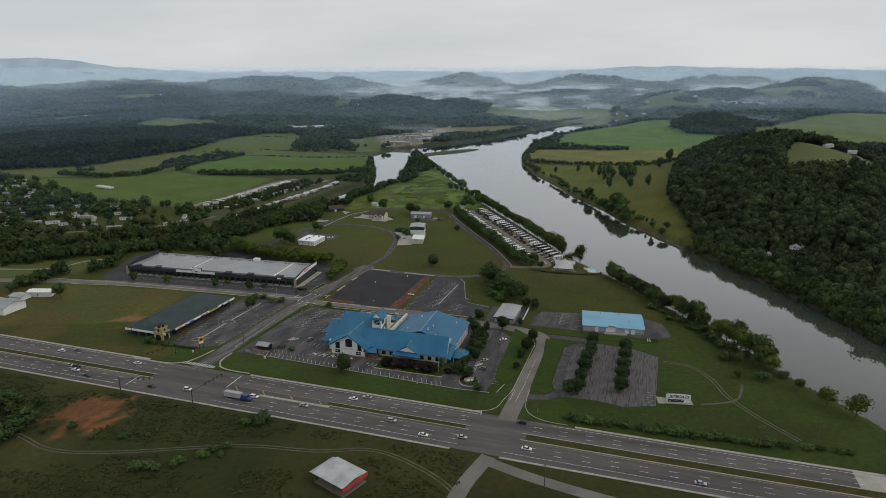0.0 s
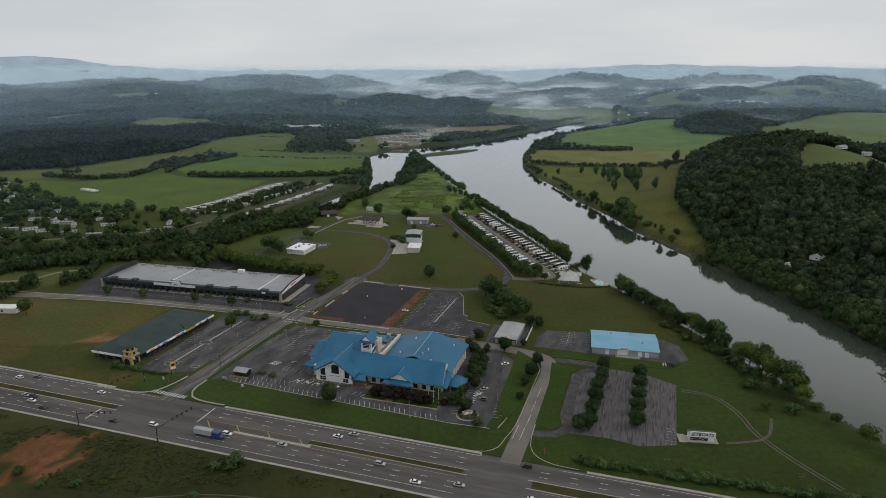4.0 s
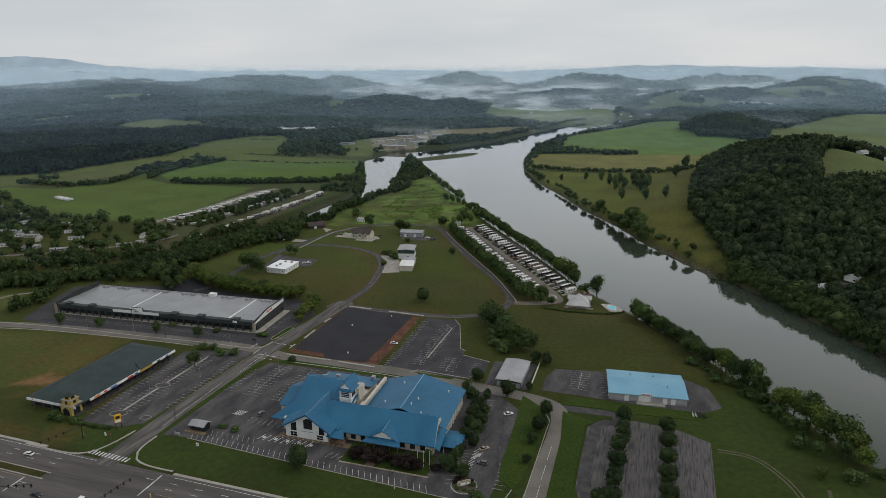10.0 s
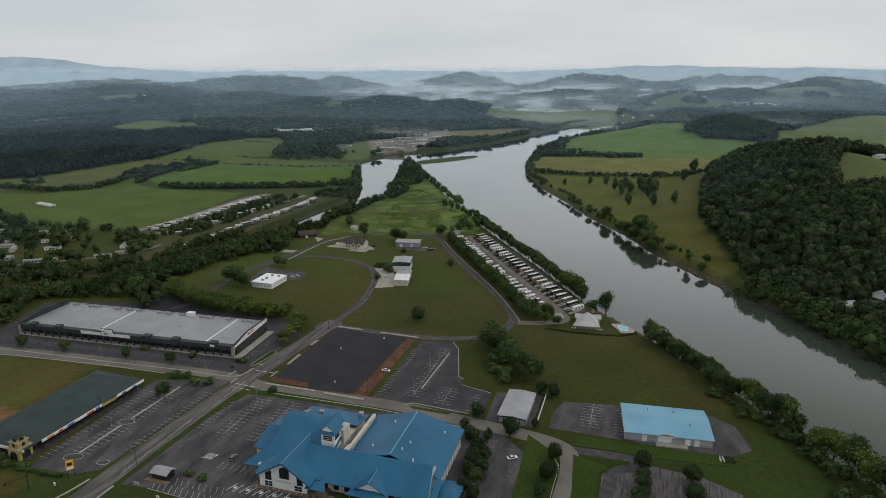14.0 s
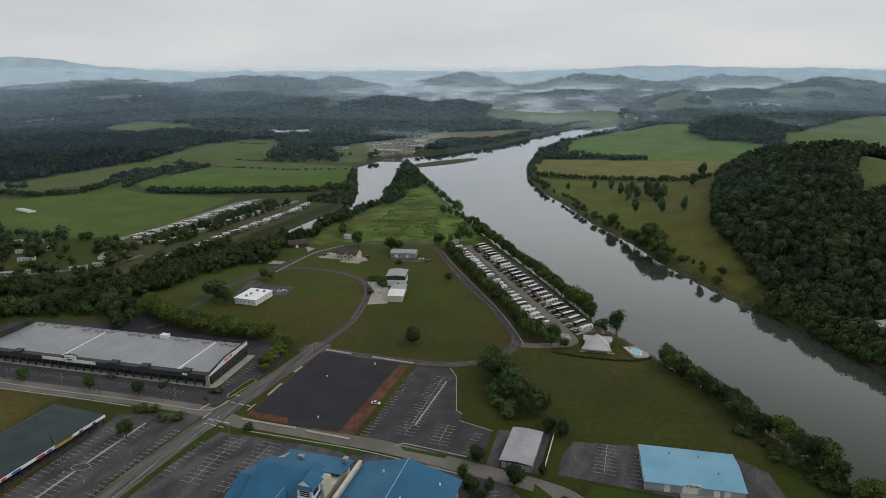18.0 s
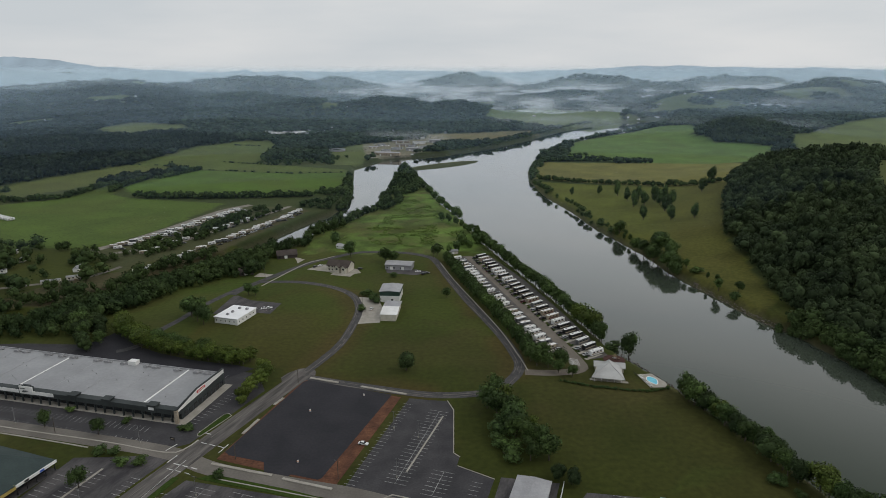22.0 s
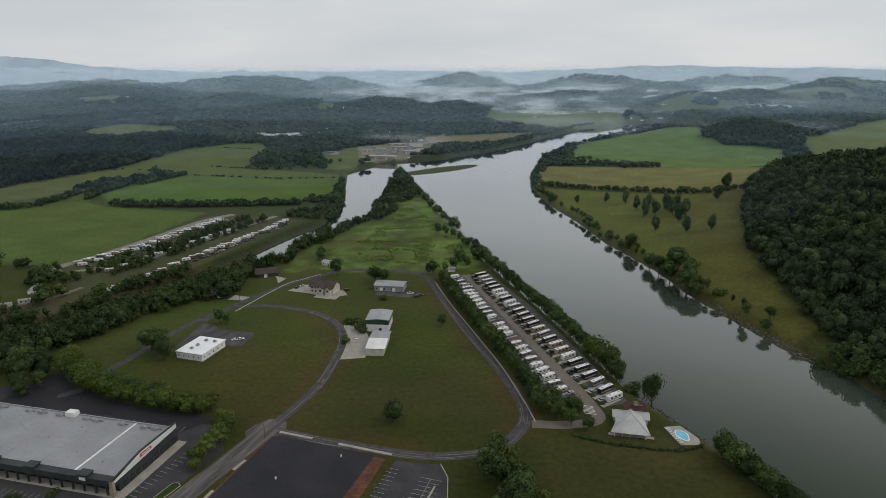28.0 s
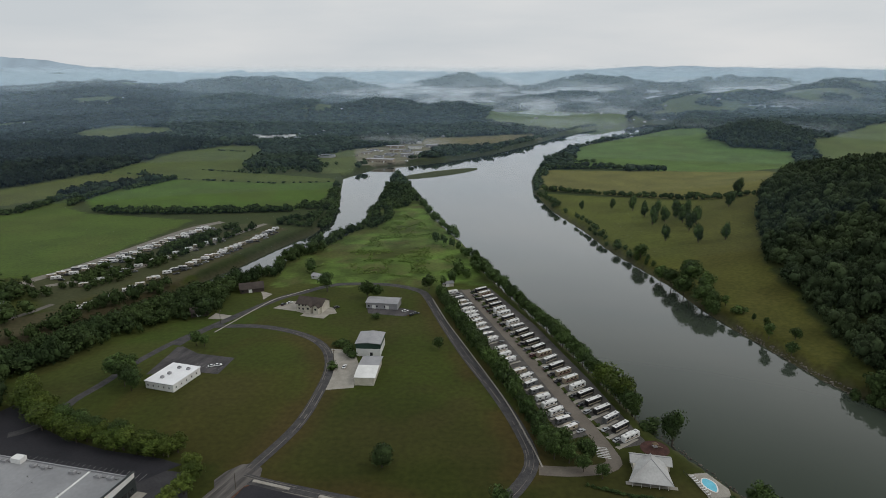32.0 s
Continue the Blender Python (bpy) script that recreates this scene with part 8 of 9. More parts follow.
bx("platform", pg, M_GREYROOF, -1, 1, -1, 1, 1.2, 1.3)
sheet("slide", pg, M_WOODB, [[(1, -0.4, 1.3), (4, -0.4, 0.2), (4, 0.4, 0.2), (1, 0.4, 1.3)]], 0.08)
sheet("roof", pg, M_WOODB, [[(-1.2, -1.2, 2.6), (1.2, -1.2, 2.6), (0, 0, 3.4)], [(1.2, -1.2, 2.6), (1.2, 1.2, 2.6), (0, 0, 3.4)], [(1.2, 1.2, 2.6), (-1.2, 1.2, 2.6), (0, 0, 3.4)], [(-1.2, 1.2, 2.6), (-1.2, -1.2, 2.6), (0, 0, 3.4)]], 0.06)

# ---------------- vehicles ----------------
M_TYRE = plain("black_rubber", (0.014, 0.014, 0.014), 0.9)
M_RIM = plain("alloy_rim", (0.35, 0.35, 0.36), 0.35, 0.8)
PAINTS = {"white": (0.72, 0.72, 0.71), "black": (0.016, 0.016, 0.018), "silver": (0.36, 0.37, 0.38), "red": (0.36, 0.03, 0.025), "blue": (0.025, 0.05, 0.16), "grey": (0.12, 0.125, 0.13), "tan": (0.34, 0.29, 0.22), "maroon": (0.10, 0.03, 0.03)}
PAINT = {k: mat(k + "_car_paint", c, tuple(v * 0.9 for v in c), 0.4, 4.0, 0.28, grain=0.05, spec=0.5) for k, c in PAINTS.items()}
M_LAMP = plain("lamp_glass", (0.6, 0.6, 0.58), 0.15)
M_TAIL = plain("red_lamp_glass", (0.35, 0.02, 0.02), 0.2)


def profile(name, parent, material, pts, half, label="", bevel=0.06, pinch=0.0):
    """A body from its side outline (along, z), that wide to both sides."""
    bm_ = bmesh.new()
    zs = [p_[1] for p_ in pts]
    top, low = max(zs), min(zs)
    rows_ = []
    for sgn in (-1, 1):
        rows_.append([bm_.verts.new((a_, sgn * half * (1 - pinch * (z - low) / (top - low)), z)) for a_, z in pts])
    bm_.faces.new(rows_[0])
    bm_.faces.new(rows_[1][::-1])
    n_ = len(pts)
    for i in range(n_):
        j = (i + 1) % n_
        bm_.faces.new((rows_[0][j], rows_[0][i], rows_[1][i], rows_[1][j]))
    bmesh.ops.recalc_face_normals(bm_, faces=bm_.faces)
    if bevel:
        bmesh.ops.bevel(bm_, geom=bm_.edges[:], offset=bevel, segments=1, affect="EDGES")
    return part(name, bm_, material, parent, label)


def wheels(parent, xs_, half, r=0.34, wide=0.22):
    for x in xs_:
        for sgn in (-1, 1):
            bm_ = bmesh.new()
            limb(bm_, (x, sgn * (half - wide), r), (x, sgn * half, r), r, r, 12)
            w_ = part("wheel", bm_, M_TYRE, parent)
            bm_ = bmesh.new()
            limb(bm_, (x, sgn * (half - 0.01), r), (x, sgn * (half + 0.015), r), r * 0.6, r * 0.55, 10)
            part("rim", bm_, M_RIM, w_)


TEMPLATES = {}


def place(key, make, x, y, turn, label, group="", z=None):
    h = 0.06 if z is None else z
    m_ = pose(x, y, h, 0, 0, turn)
    if key not in TEMPLATES:
        ob = make()
        ob.matrix_basis = m_
        TEMPLATES[key] = ob
    else:
        ob = copy_thing(TEMPLATES[key], m_)
    ob["label"] = label
    if group:
        ob["group"] = group
    return ob


def car(x, y, turn, paint="white", style="saloon", group="", z=None):
    words_ = {"white": "white", "black": "black", "silver": "silver", "red": "red", "blue": "dark blue", "grey": "grey", "tan": "tan", "maroon": "maroon"}[paint]

    def make():
        c_ = tagged(new("car" if style != "pickup" else "pickup_truck"), "", "car" if style != "pickup" else "pickup truck")
        p_ = PAINT[paint]
        if style == "pickup":
            profile("body", c_, p_, [(-2.8, 0.42), (2.75, 0.42), (2.8, 0.95), (1.3, 1.12), (-2.8, 1.12)], 0.95)
            profile("cabin", c_, M_GLASS, [(-0.55, 1.1), (1.25, 1.1), (0.6, 1.72), (-0.45, 1.72)], 0.88, pinch=0.14, bevel=0.03)
            bx("roof", c_, p_, -0.42, 0.6, -0.74, 0.74, 1.72, 1.78)
            bx("load_bed", c_, M_BLACK, -2.7, -0.7, -0.8, 0.8, 1.1, 1.14)
            wheels(c_, (-1.8, 1.75), 0.97, 0.4)
        elif style == "suv":
            profile("body", c_, p_, [(-2.3, 0.38), (2.3, 0.38), (2.35, 0.9), (1.2, 1.05), (-2.35, 1.08)], 0.93)
            profile("cabin", c_, M_GLASS, [(-2.2, 1.05), (1.15, 1.05), (0.5, 1.62), (-2.0, 1.66)], 0.87, pinch=0.14, bevel=0.03)
            bx("roof", c_, p_, -1.95, 0.48, -0.73, 0.73, 1.64, 1.72)
            wheels(c_, (-1.45, 1.45), 0.95, 0.37)
        else:
            profile("body", c_, p_, [(-2.35, 0.32), (2.3, 0.32), (2.38, 0.68), (1.1, 0.88), (-1.6, 0.92), (-2.4, 0.85)], 0.9)
            profile("cabin", c_, M_GLASS, [(-1.75, 0.88), (1.15, 0.86), (0.35, 1.38), (-1.05, 1.4)], 0.84, pinch=0.16, bevel=0.03)
            bx("roof", c_, p_, -1.0, 0.32, -0.68, 0.68, 1.38, 1.45)
            wheels(c_, (-1.4, 1.4), 0.92, 0.33)
        for sgn in (-1, 1):
            bx("headlight", c_, M_LAMP, 2.28, 2.40, sgn * 0.65 - 0.16, sgn * 0.65 + 0.16, 0.55, 0.72)
            bx("tail_light", c_, M_TAIL, -2.43 if style != "pickup" else -2.84, -2.30, sgn * 0.7 - 0.12, sgn * 0.7 + 0.12, 0.62, 0.8)
        return c_

    kind_ = {"saloon": "saloon car", "suv": "sport utility car", "pickup": "pickup truck"}[style]
    return place(("car", paint, style), make, x, y, turn, words_ + " " + kind_ + " on grey asphalt", group, z)


def motorhome(x, y, turn, paint="black", group="", z=None, long_=10.6):
    def make():
        c_ = tagged(new("motorhome"), "", "motorhome")
        l_ = long_ / 2
        profile("body", c_, PAINT[paint], [(-l_, 0.45), (l_ - 0.1, 0.45), (l_, 1.2), (l_ - 0.35, 3.3), (-l_, 3.35)], 1.25, bevel=0.1)
        bx("roof", c_, M_SIGNW, -l_ + 0.15, l_ - 0.5, -1.15, 1.15, 3.36, 3.45, "white roof membrane")
        bx("stripe", c_, PAINT["tan" if paint != "tan" else "maroon"], -l_ + 0.4, l_ - 1.2, -1.29, 1.29, 1.1, 1.7)
        bx("windscreen", c_, M_GLASS, l_ - 0.32, l_ - 0.02, -1.1, 1.1, 1.5, 2.7)
        for k in range(3):
            bx("side_window", c_, M_GLASS, -l_ + 1.4 + k * 2.9, -l_ + 2.9 + k * 2.9, -1.28, 1.28, 1.9, 2.7)
        for k in range(3):
            bx("air_conditioner", c_, M_SIGNW if k % 2 else M_GREYROOF, -l_ + 1.5 + k * 3.2, -l_ + 2.6 + k * 3.2, -0.4, 0.4, 3.45, 3.75, bevel=0.06)
        bx("slide_out", c_, PAINT[paint], -1.2, 2.4, 1.25, 1.85, 0.9, 3.0)
        wheels(c_, (-l_ + 2.2, -l_ + 3.3, l_ - 2.4), 1.22, 0.48, 0.3)
        return c_

    text = {"black": "dark", "tan": "tan", "white": "white", "maroon": "maroon", "grey": "grey"}[paint]
    return place(("home", paint, long_), make, x, y, turn, text + " motorhome with a white roof on a gravel pad", group, z)


def camper(x, y, turn, paint="white", group="", z=None, long_=8.4):
    def make():
        c_ = tagged(new("travel_trailer"), "", "camper")
        l_ = long_ / 2
        profile("body", c_, PAINT[paint], [(-l_, 0.55), (l_ - 0.5, 0.55), (l_, 1.4), (l_ - 0.35, 2.9), (-l_ + 0.2, 2.95)], 1.2, bevel=0.1)
        bx("roof", c_, M_SIGNW, -l_ + 0.3, l_ - 0.5, -1.1, 1.1, 2.96, 3.03)
        bx("stripe", c_, PAINT["grey"], -l_ + 0.3, l_ - 0.6, -1.23, 1.23, 0.8, 1.1)
        for k in range(2):
            bx("side_window", c_, M_GLASS, -l_ + 1.2 + k * 3.4, -l_ + 2.5 + k * 3.4, -1.22, 1.22, 1.6, 2.3)
        bx("air_conditioner", c_, M_GREYROOF, -0.5, 0.5, -0.35, 0.35, 3.03, 3.3, bevel=0.06)
        bx("awning", c_, PAINT["tan"], -1.8, 2.2, 1.2, 3.2, 2.5, 2.56)
        if long_ > 8:
            bx("hitch", c_, M_BLACK, l_ - 0.4, l_ + 1.0, -0.06, 0.06, 0.5, 0.6)
            wheels(c_, (-0.5, 0.4), 1.15, 0.34)
        else:
            bx("axle_skirt", c_, M_TYRE, -1.1, 1.0, -1.1, 1.1, 0.0, 0.56)
        return c_

    return place(("camper", paint, long_), make, x, y, turn, {"white": "white", "tan": "cream", "grey": "grey"}[paint] + " travel trailer parked among campers", group, z)


def lorry(x, y, turn):
    c_ = thing("articulated_lorry", x, y, turn, "blue tractor unit hauling a grey box trailer", "lorry", z=0.06)
    profile("trailer", c_, PAINT["silver"], [(-6.5, 1.1), (3.2, 1.1), (3.2, 3.7), (-6.5, 3.7)], 1.28, bevel=0.05)
    bx("trailer_roof", c_, M_GREYROOF, -6.4, 3.1, -1.2, 1.2, 3.7, 3.76)
    profile("cab", c_, PAINT["blue"], [(3.8, 0.6), (9.2, 0.6), (9.3, 1.6), (7.4, 1.9), (6.9, 3.2), (3.9, 3.5)], 1.2)
    bx("windscreen", c_, M_GLASS, 6.95, 7.35, -1.05, 1.05, 2.0, 2.9)
    bx("chassis", c_, M_BLACK, -6, 5, -0.5, 0.5, 0.7, 1.1)
    wheels(c_, (-5.2, -4.0, 3.2, 4.4, 8.2), 1.25, 0.5, 0.3)
    return c_


def on_highway(x, lane):
    q = at_x(x)
    return q[0] - lane * -0.303, q[1] + lane * 0.953


WB = 162.4  # westbound heading
EB = -17.6
for x, lane, paint, style in ((-236, 9.5, "white", "suv"), (-182, 9.8, "white", "saloon"), (-50, 9.6, "white", "saloon"), (-44, 13.4, "silver", "saloon"), (34, 13.2, "black", "suv"), (-228, 13.2, "grey", "saloon")):
    car(*on_highway(x, lane), WB, paint, style, "traffic on the highway")
for x, lane, paint, style in ((-211, -4.2, "black", "suv"), (-208, -7.8, "white", "saloon"), (-197, -11.4, "black", "saloon"), (-155, -11.0, "black", "saloon"), (-135, -8.0, "white", "suv"), (-70, -4.3, "silver", "saloon"),
                              (-24, -4.4, "silver", "suv"), (-6, -11.5, "white", "saloon"), (11, -7.8, "silver", "saloon"), (40, -7.9, "white", "saloon"), (110, -11.4, "silver", "saloon"), (-98, -4.2, "white", "suv"), (-216, -4.2, "silver", "saloon")):
    car(*on_highway(x, lane), EB, paint, style, "traffic on the highway")
lorry(*on_highway(-106, -8.0), EB)
# parked cars
for x, y, t_, paint, style in ((-25, 456.5, -14, "white", "saloon"), (-117, 628, 20, "white", "saloon"), (-114, 629, 20, "white", "saloon"), (-40, 627, 80, "white", "saloon"), (38, 372, 15, "white", "saloon"), (24, 342, 25, "tan", "saloon"),
                               (-10, 715, 10, "white", "saloon"), (-5, 708, 60, "black", "suv"), (-2, 711, 20, "grey", "saloon"), (-100, 728, 70, "black", "suv"), (22.5, 331, 160, "grey", "suv"), (-96, 732, 30, "white", "saloon"), (-85, 372, 73, "grey", "suv"), (-60, 722, 40, "black", "suv")):
    car(x, y, t_, paint, style, "parked cars")

# campers on the river park pads
vr = np.random.RandomState(44)
G1, G2 = "motorhomes on the river pads", "campers on the roadside pads"
for k in range(26):
    s = k / 25.0
    x, y = 104.0 + (46.5 - 104.0) * s - 1.0 * math.sin(s * 3.14), 552.5 + (757 - 552.5) * s
    pick = vr.rand()
    motorhome(x, y, 36 + vr.uniform(-3, 3), "black" if pick < 0.58 else ("grey" if pick < 0.72 else ("white" if pick < 0.88 else "tan")), G1)
    if k % 4 != 2:
        car(x - 6.9 + vr.uniform(-0.8, 0.8), y - 1.0 + vr.uniform(-0.6, 0.6), 36, ("black", "grey", "black", "silver", "black", "maroon", "grey")[vr.randint(7)], ("suv", "pickup", "saloon")[vr.randint(3)], "cars beside the campers")
    slab("pad_strip", [(x - 7.2, y - 8.2), (x + 4.0, y - 0.2), (x + 2.6, y + 1.8), (x - 8.6, y - 6.2)], 0.045, M_CONC, "pale concrete strip of a camper pad", "paving")
    grow("shrub", x - 7.2, y - 5.0, 1.2, "clipped shrubs between the pads")
for k in range(27):
    s = k / 26.0
    x, y = 77.5 + (24.5 - 77.5) * s - 1.0 * math.sin(s * 3.14), 560 + (752 - 560) * s
    pick = vr.rand()
    if pick < 0.6:
        camper(x, y, 30 + vr.uniform(-6, 6), ("white", "white", "tan", "grey")[vr.randint(4)], G2)
    elif pick < 0.88:
        motorhome(x, y, 32 + vr.uniform(-4, 4), ("white", "white", "grey")[vr.randint(3)], G2, None, 9.0)
    if vr.rand() < 0.75:
        car(x + 5.0 + vr.uniform(-0.6, 0.6), y - 1.4 + vr.uniform(-0.6, 0.6), 32, ("white", "silver", "black", "grey")[vr.randint(4)], ("suv", "pickup", "saloon")[vr.randint(3)], "cars beside the campers")
    slab("pad_strip", [(x - 3.0, y - 5.4), (x + 7.0, y + 0.8), (x + 6.2, y + 2.2), (x - 3.8, y - 4.0)], 0.046, M_CONC, "pale concrete strip of a camper pad", "paving")

# long camper rows across the creek
G3 = "camper rows across the creek"
for line_, n, t_ in (([(-310, 790), (-285, 830), (-263, 898), (-240, 964)], 27, 14), ([(-304, 782), (-279, 826), (-257, 896), (-234, 962)], 15, 10), ([(-250, 709), (-234, 744), (-216, 798), (-199, 846), (-177, 900), (-162, 959)], 38, 18), ([(-272, 766), (-252, 810), (-229, 865), (-202, 930)], 13, 20)):
    total = sum(math.hypot(b_[0] - a_[0], b_[1] - a_[1]) for a_, b_ in zip(line_, line_[1:]))
    for k in range(n):
        if vr.rand() < 0.1:
            continue
        q = point_on(line_, total * (k + 0.5 + vr.uniform(-0.2, 0.2)) / n)
        camper(q[0] + vr.uniform(-2, 2), q[1] + vr.uniform(-1, 1), t_ + vr.uniform(-14, 14), ("white", "white", "tan", "grey")[vr.randint(4)], G3, 0.05, 7.6)
        if vr.rand() < 0.55:
            car(q[0] + vr.uniform(6, 7.5), q[1] + vr.uniform(-2.5, 0), t_ + vr.uniform(-10, 20), ("black", "black", "grey", "silver")[vr.randint(4)], ("pickup", "suv")[vr.randint(2)], G3, 0.05)


# trailer homes under the trees
def trailer_home(x, y, turn, shade, group):
    def make():
        c_ = tagged(new("trailer_home"), "", "trailer home")
        wm = {"white": M_WHITE, "cream": M_CREAM, "grey": M_GREYROOF}[shade]
        bx("wall", c_, wm, -7, 7, -2.1, 2.1, 0.5, 3.0)
        sheet("roof", c_, M_ROOFW if shade != "grey" else M_GREYROOF, [[(-7.2, -2.3, 3.0), (7.2, -2.3, 3.0), (7.2, 0, 3.7), (-7.2, 0, 3.7)], [(-7.2, 2.3, 3.0), (7.2, 2.3, 3.0), (7.2, 0, 3.7), (-7.2, 0, 3.7)]], 0.12)
        bx("skirting", c_, M_GREYROOF, -6.9, 6.9, -2.0, 2.0, 0, 0.5)
        for k in range(4):
            bx("window", c_, M_GLASS, -5.5 + k * 3, -4.3 + k * 3, -2.14, 2.14, 1.4, 2.4)
        bx("steps", c_, M_WOODB, -1.2, 1.2, -3.6, -2.1, 0, 0.7)
        return c_
    return place(("trailer", shade), make, x, y, turn, {"white": "white", "cream": "cream", "grey": "grey"}[shade] + " single-wide trailer home under shade trees", group, 0.0)


hx_, hy_ = scatter([(-860, 560), (-430, 610), (-300, 650), (-275, 705), (-340, 765), (-440, 790), (-570, 890), (-655, 985), (-860, 960)], 26, 51, 0.78)
for x, y in zip(hx_, hy_):
    if dry_land(np.array([x]), np.array([y]), 14)[0]:
        trailer_home(float(x), float(y), 20 + vr.uniform(-12, 12) + (90 if vr.rand() < 0.3 else 0), ("white", "cream", "grey", "white")[vr.randint(4)], "trailer homes")
for k in range(6):
    camper(-508 + 5 * k, 922 - 3 * k, 60, "white", "campers at the field edge", 0.05)

# ---------------- poles, signals and lamps ----------------
def pole(x, y, high=11.0, arms=1, turn=-17.6, label="wooden utility pole with a crossarm"):
    u = thing("utility_pole", x, y, turn, label, "utility pole", "utility poles", land1(x, y))
    cyl("pole", u, M_BARK, 0, 0, 0, high, 0.17, 0.11, 8)
    for k in range(arms):
        bx("crossarm", u, M_WOODB, -1.2, 1.2, -0.07, 0.07, high - 0.7 - k, high - 0.55 - k)
    for k in range(3):
        cyl("insulator", u, M_STEEL, -1.0 + k, 0, high - 0.55, high - 0.3, 0.06, sides=6)
    return u


for x, y, h, a_ in ((94, 263.8, 11, 1), (143.4, 252.5, 12, 2), (41.4, 224.1, 11, 1), (196, 238, 12, 1), (-126, 368, 9, 0), (-34, 253, 5, 0), (-47, 632, 9, 1), (-134, 693, 10, 0), (-200, 376, 10, 1), (90, 384, 9, 0), (-80, 445, 8, 0), (-32.5, 431, 9, 0),
                    (3, 756, 9, 0), (177, 262, 8, 0), (-172, 466, 9, 0), (-68, 516, 8, 0)):
    pole(x, y, h, a_)


def lamp(x, y, turn, group="car park lamps"):
    u = thing("street_lamp", x, y, turn, "slim grey car park lamp on a concrete foot", "street lamp", group)
    cyl("foot", u, M_CONC, 0, 0, 0, 0.8, 0.3, sides=10)
    cyl("pole", u, M_STEEL, 0, 0, 0.8, 9.0, 0.11, 0.08, 8)
    bx("arm", u, M_STEEL, -0.9, 0.9, -0.05, 0.05, 8.9, 9.0)
    for sgn in (-1, 1):
        bx("lamp_head", u, M_BLACK, sgn * 0.95 - 0.35, sgn * 0.95 + 0.35, -0.18, 0.18, 8.86, 9.02)
    return u


for x, y in ((-14.5, 314), (-60, 330), (-140, 392), (-130, 412), (-152, 398), (-96, 402), (-88, 420), (30, 330), (36, 362), (-8, 432), (0, 462), (-12, 470), (100, 330), (82, 318), (-230, 481), (-196, 474), (-128, 457.5), (12, 322)):
    lamp(x, y, -17)


def signal(x, y, turn, reach, heads):
    u = thing("traffic_signal", x, y, turn, "dark mast arm with hanging traffic signals", "traffic signal", "traffic signals at the junction")
    cyl("mast", u, M_BLACK, 0, 0, 0, 7.6, 0.24, 0.18, 9)
    bm_ = bmesh.new()
    limb(bm_, (0, 0, 6.3), (reach, 0, 7.3), 0.16, 0.08, 7)
    part("mast_arm", bm_, M_BLACK, u)
    for k in range(heads):
        x_ = reach * (0.45 + 0.55 * k / max(1, heads - 1))
        hd = bx("signal_head", u, M_BLACK, x_ - 0.25, x_ + 0.25, -0.22, 0.22, 6.0, 7.4)
        for j, m_ in enumerate((M_TAIL, M_YELL, M_GREENW)):
            cyl("lens", hd, m_, x_, -0.24, 6.2 + 0.42 * j, 6.3 + 0.42 * j, 0.12, sides=8)
    bx("cabinet", u, M_STEEL, -0.5, 0.1, -0.5, 0.1, 1.8, 2.8)
    return u


signal(-129.7, 293.2, 62, 20, 5)
signal(-173.6, 306.5, 2, 16, 4)
signal(-161.9, 350.8, 232, 17, 4)
for x, y in ((34, 297), (47, 283), (-149, 351)):
    ss = thing("stop_sign", x, y, -30, "small red stop sign on a steel post", "sign", "stop signs")
    cyl("post", ss, M_STEEL, 0, 0, 0, 2.2, 0.05, sides=6)
    bm_ = bmesh.new()
    limb(bm_, (0, -0.03, 2.4), (0, 0.03, 2.4), 0.42, 0.42, 8)
    part("plate", bm_, M_SIGNR, ss)

# bridge deck where the highway leaves the bank
bm = bmesh.new()
band(bm, cut(170, 420), -17.2, 16.6, 0.056, 1.2)
bmesh.ops.recalc_face_normals(bm, faces=bm.faces)
br = tagged(part("bridge_deck", bm, M_CONC, None), "pale concrete bridge deck over the river", "bridge", kind="structure")
bm = bmesh.new()
for o in (-18.0, 16.6):
    band(bm, cut(182, 420), o, o + 0.5, 1.0, 1.4)
bmesh.ops.recalc_face_normals(bm, faces=bm.faces)
part("bridge_parapet", bm, M_CONC, br)
for x in (222, 262, 302):
    q = at_x(x)
    for o in (-11, 0, 11):
        cyl("bridge_pier", br, M_CONC, q[0] + 0.3 * o, q[1] + 0.95 * o, -10, -1.0, 1.1, sides=14)

# stone edging on the waterlines
rk = np.random.RandomState(61)


def rocks(name, line, step, label):
    vs, fs, n_ = [], [], 0
    rx2, ry2 = along([line], step, 1.6, 62)
    for x, y in zip(rx2, ry2):
        v = LOBE_V * rk.uniform(0.3, 0.9) * rk.uniform(0.6, 1.2, (len(LOBE_V), 1)) + np.array([x, y, max(land1(x, y), WATER) + 0.1])
        vs.append(v)
        fs.append(LOBE_F + n_)
        n_ += len(v)
    ob = new(name, mesh_np(name, np.concatenate(vs), np.concatenate(fs), M_ROCK))
    tagged(ob, label, "rocks", kind="stuff")


rocks("bank_rocks", [(247, 594), (236, 622), (227, 660), (218, 700)], 0.5, "tumbled tan rocks along the east waterline")
rocks("bank_rocks", [(218, 276), (200, 332), (183, 388), (165, 452), (141, 520), (121, 570)], 1.1, "grey stones along the lawn's waterline")

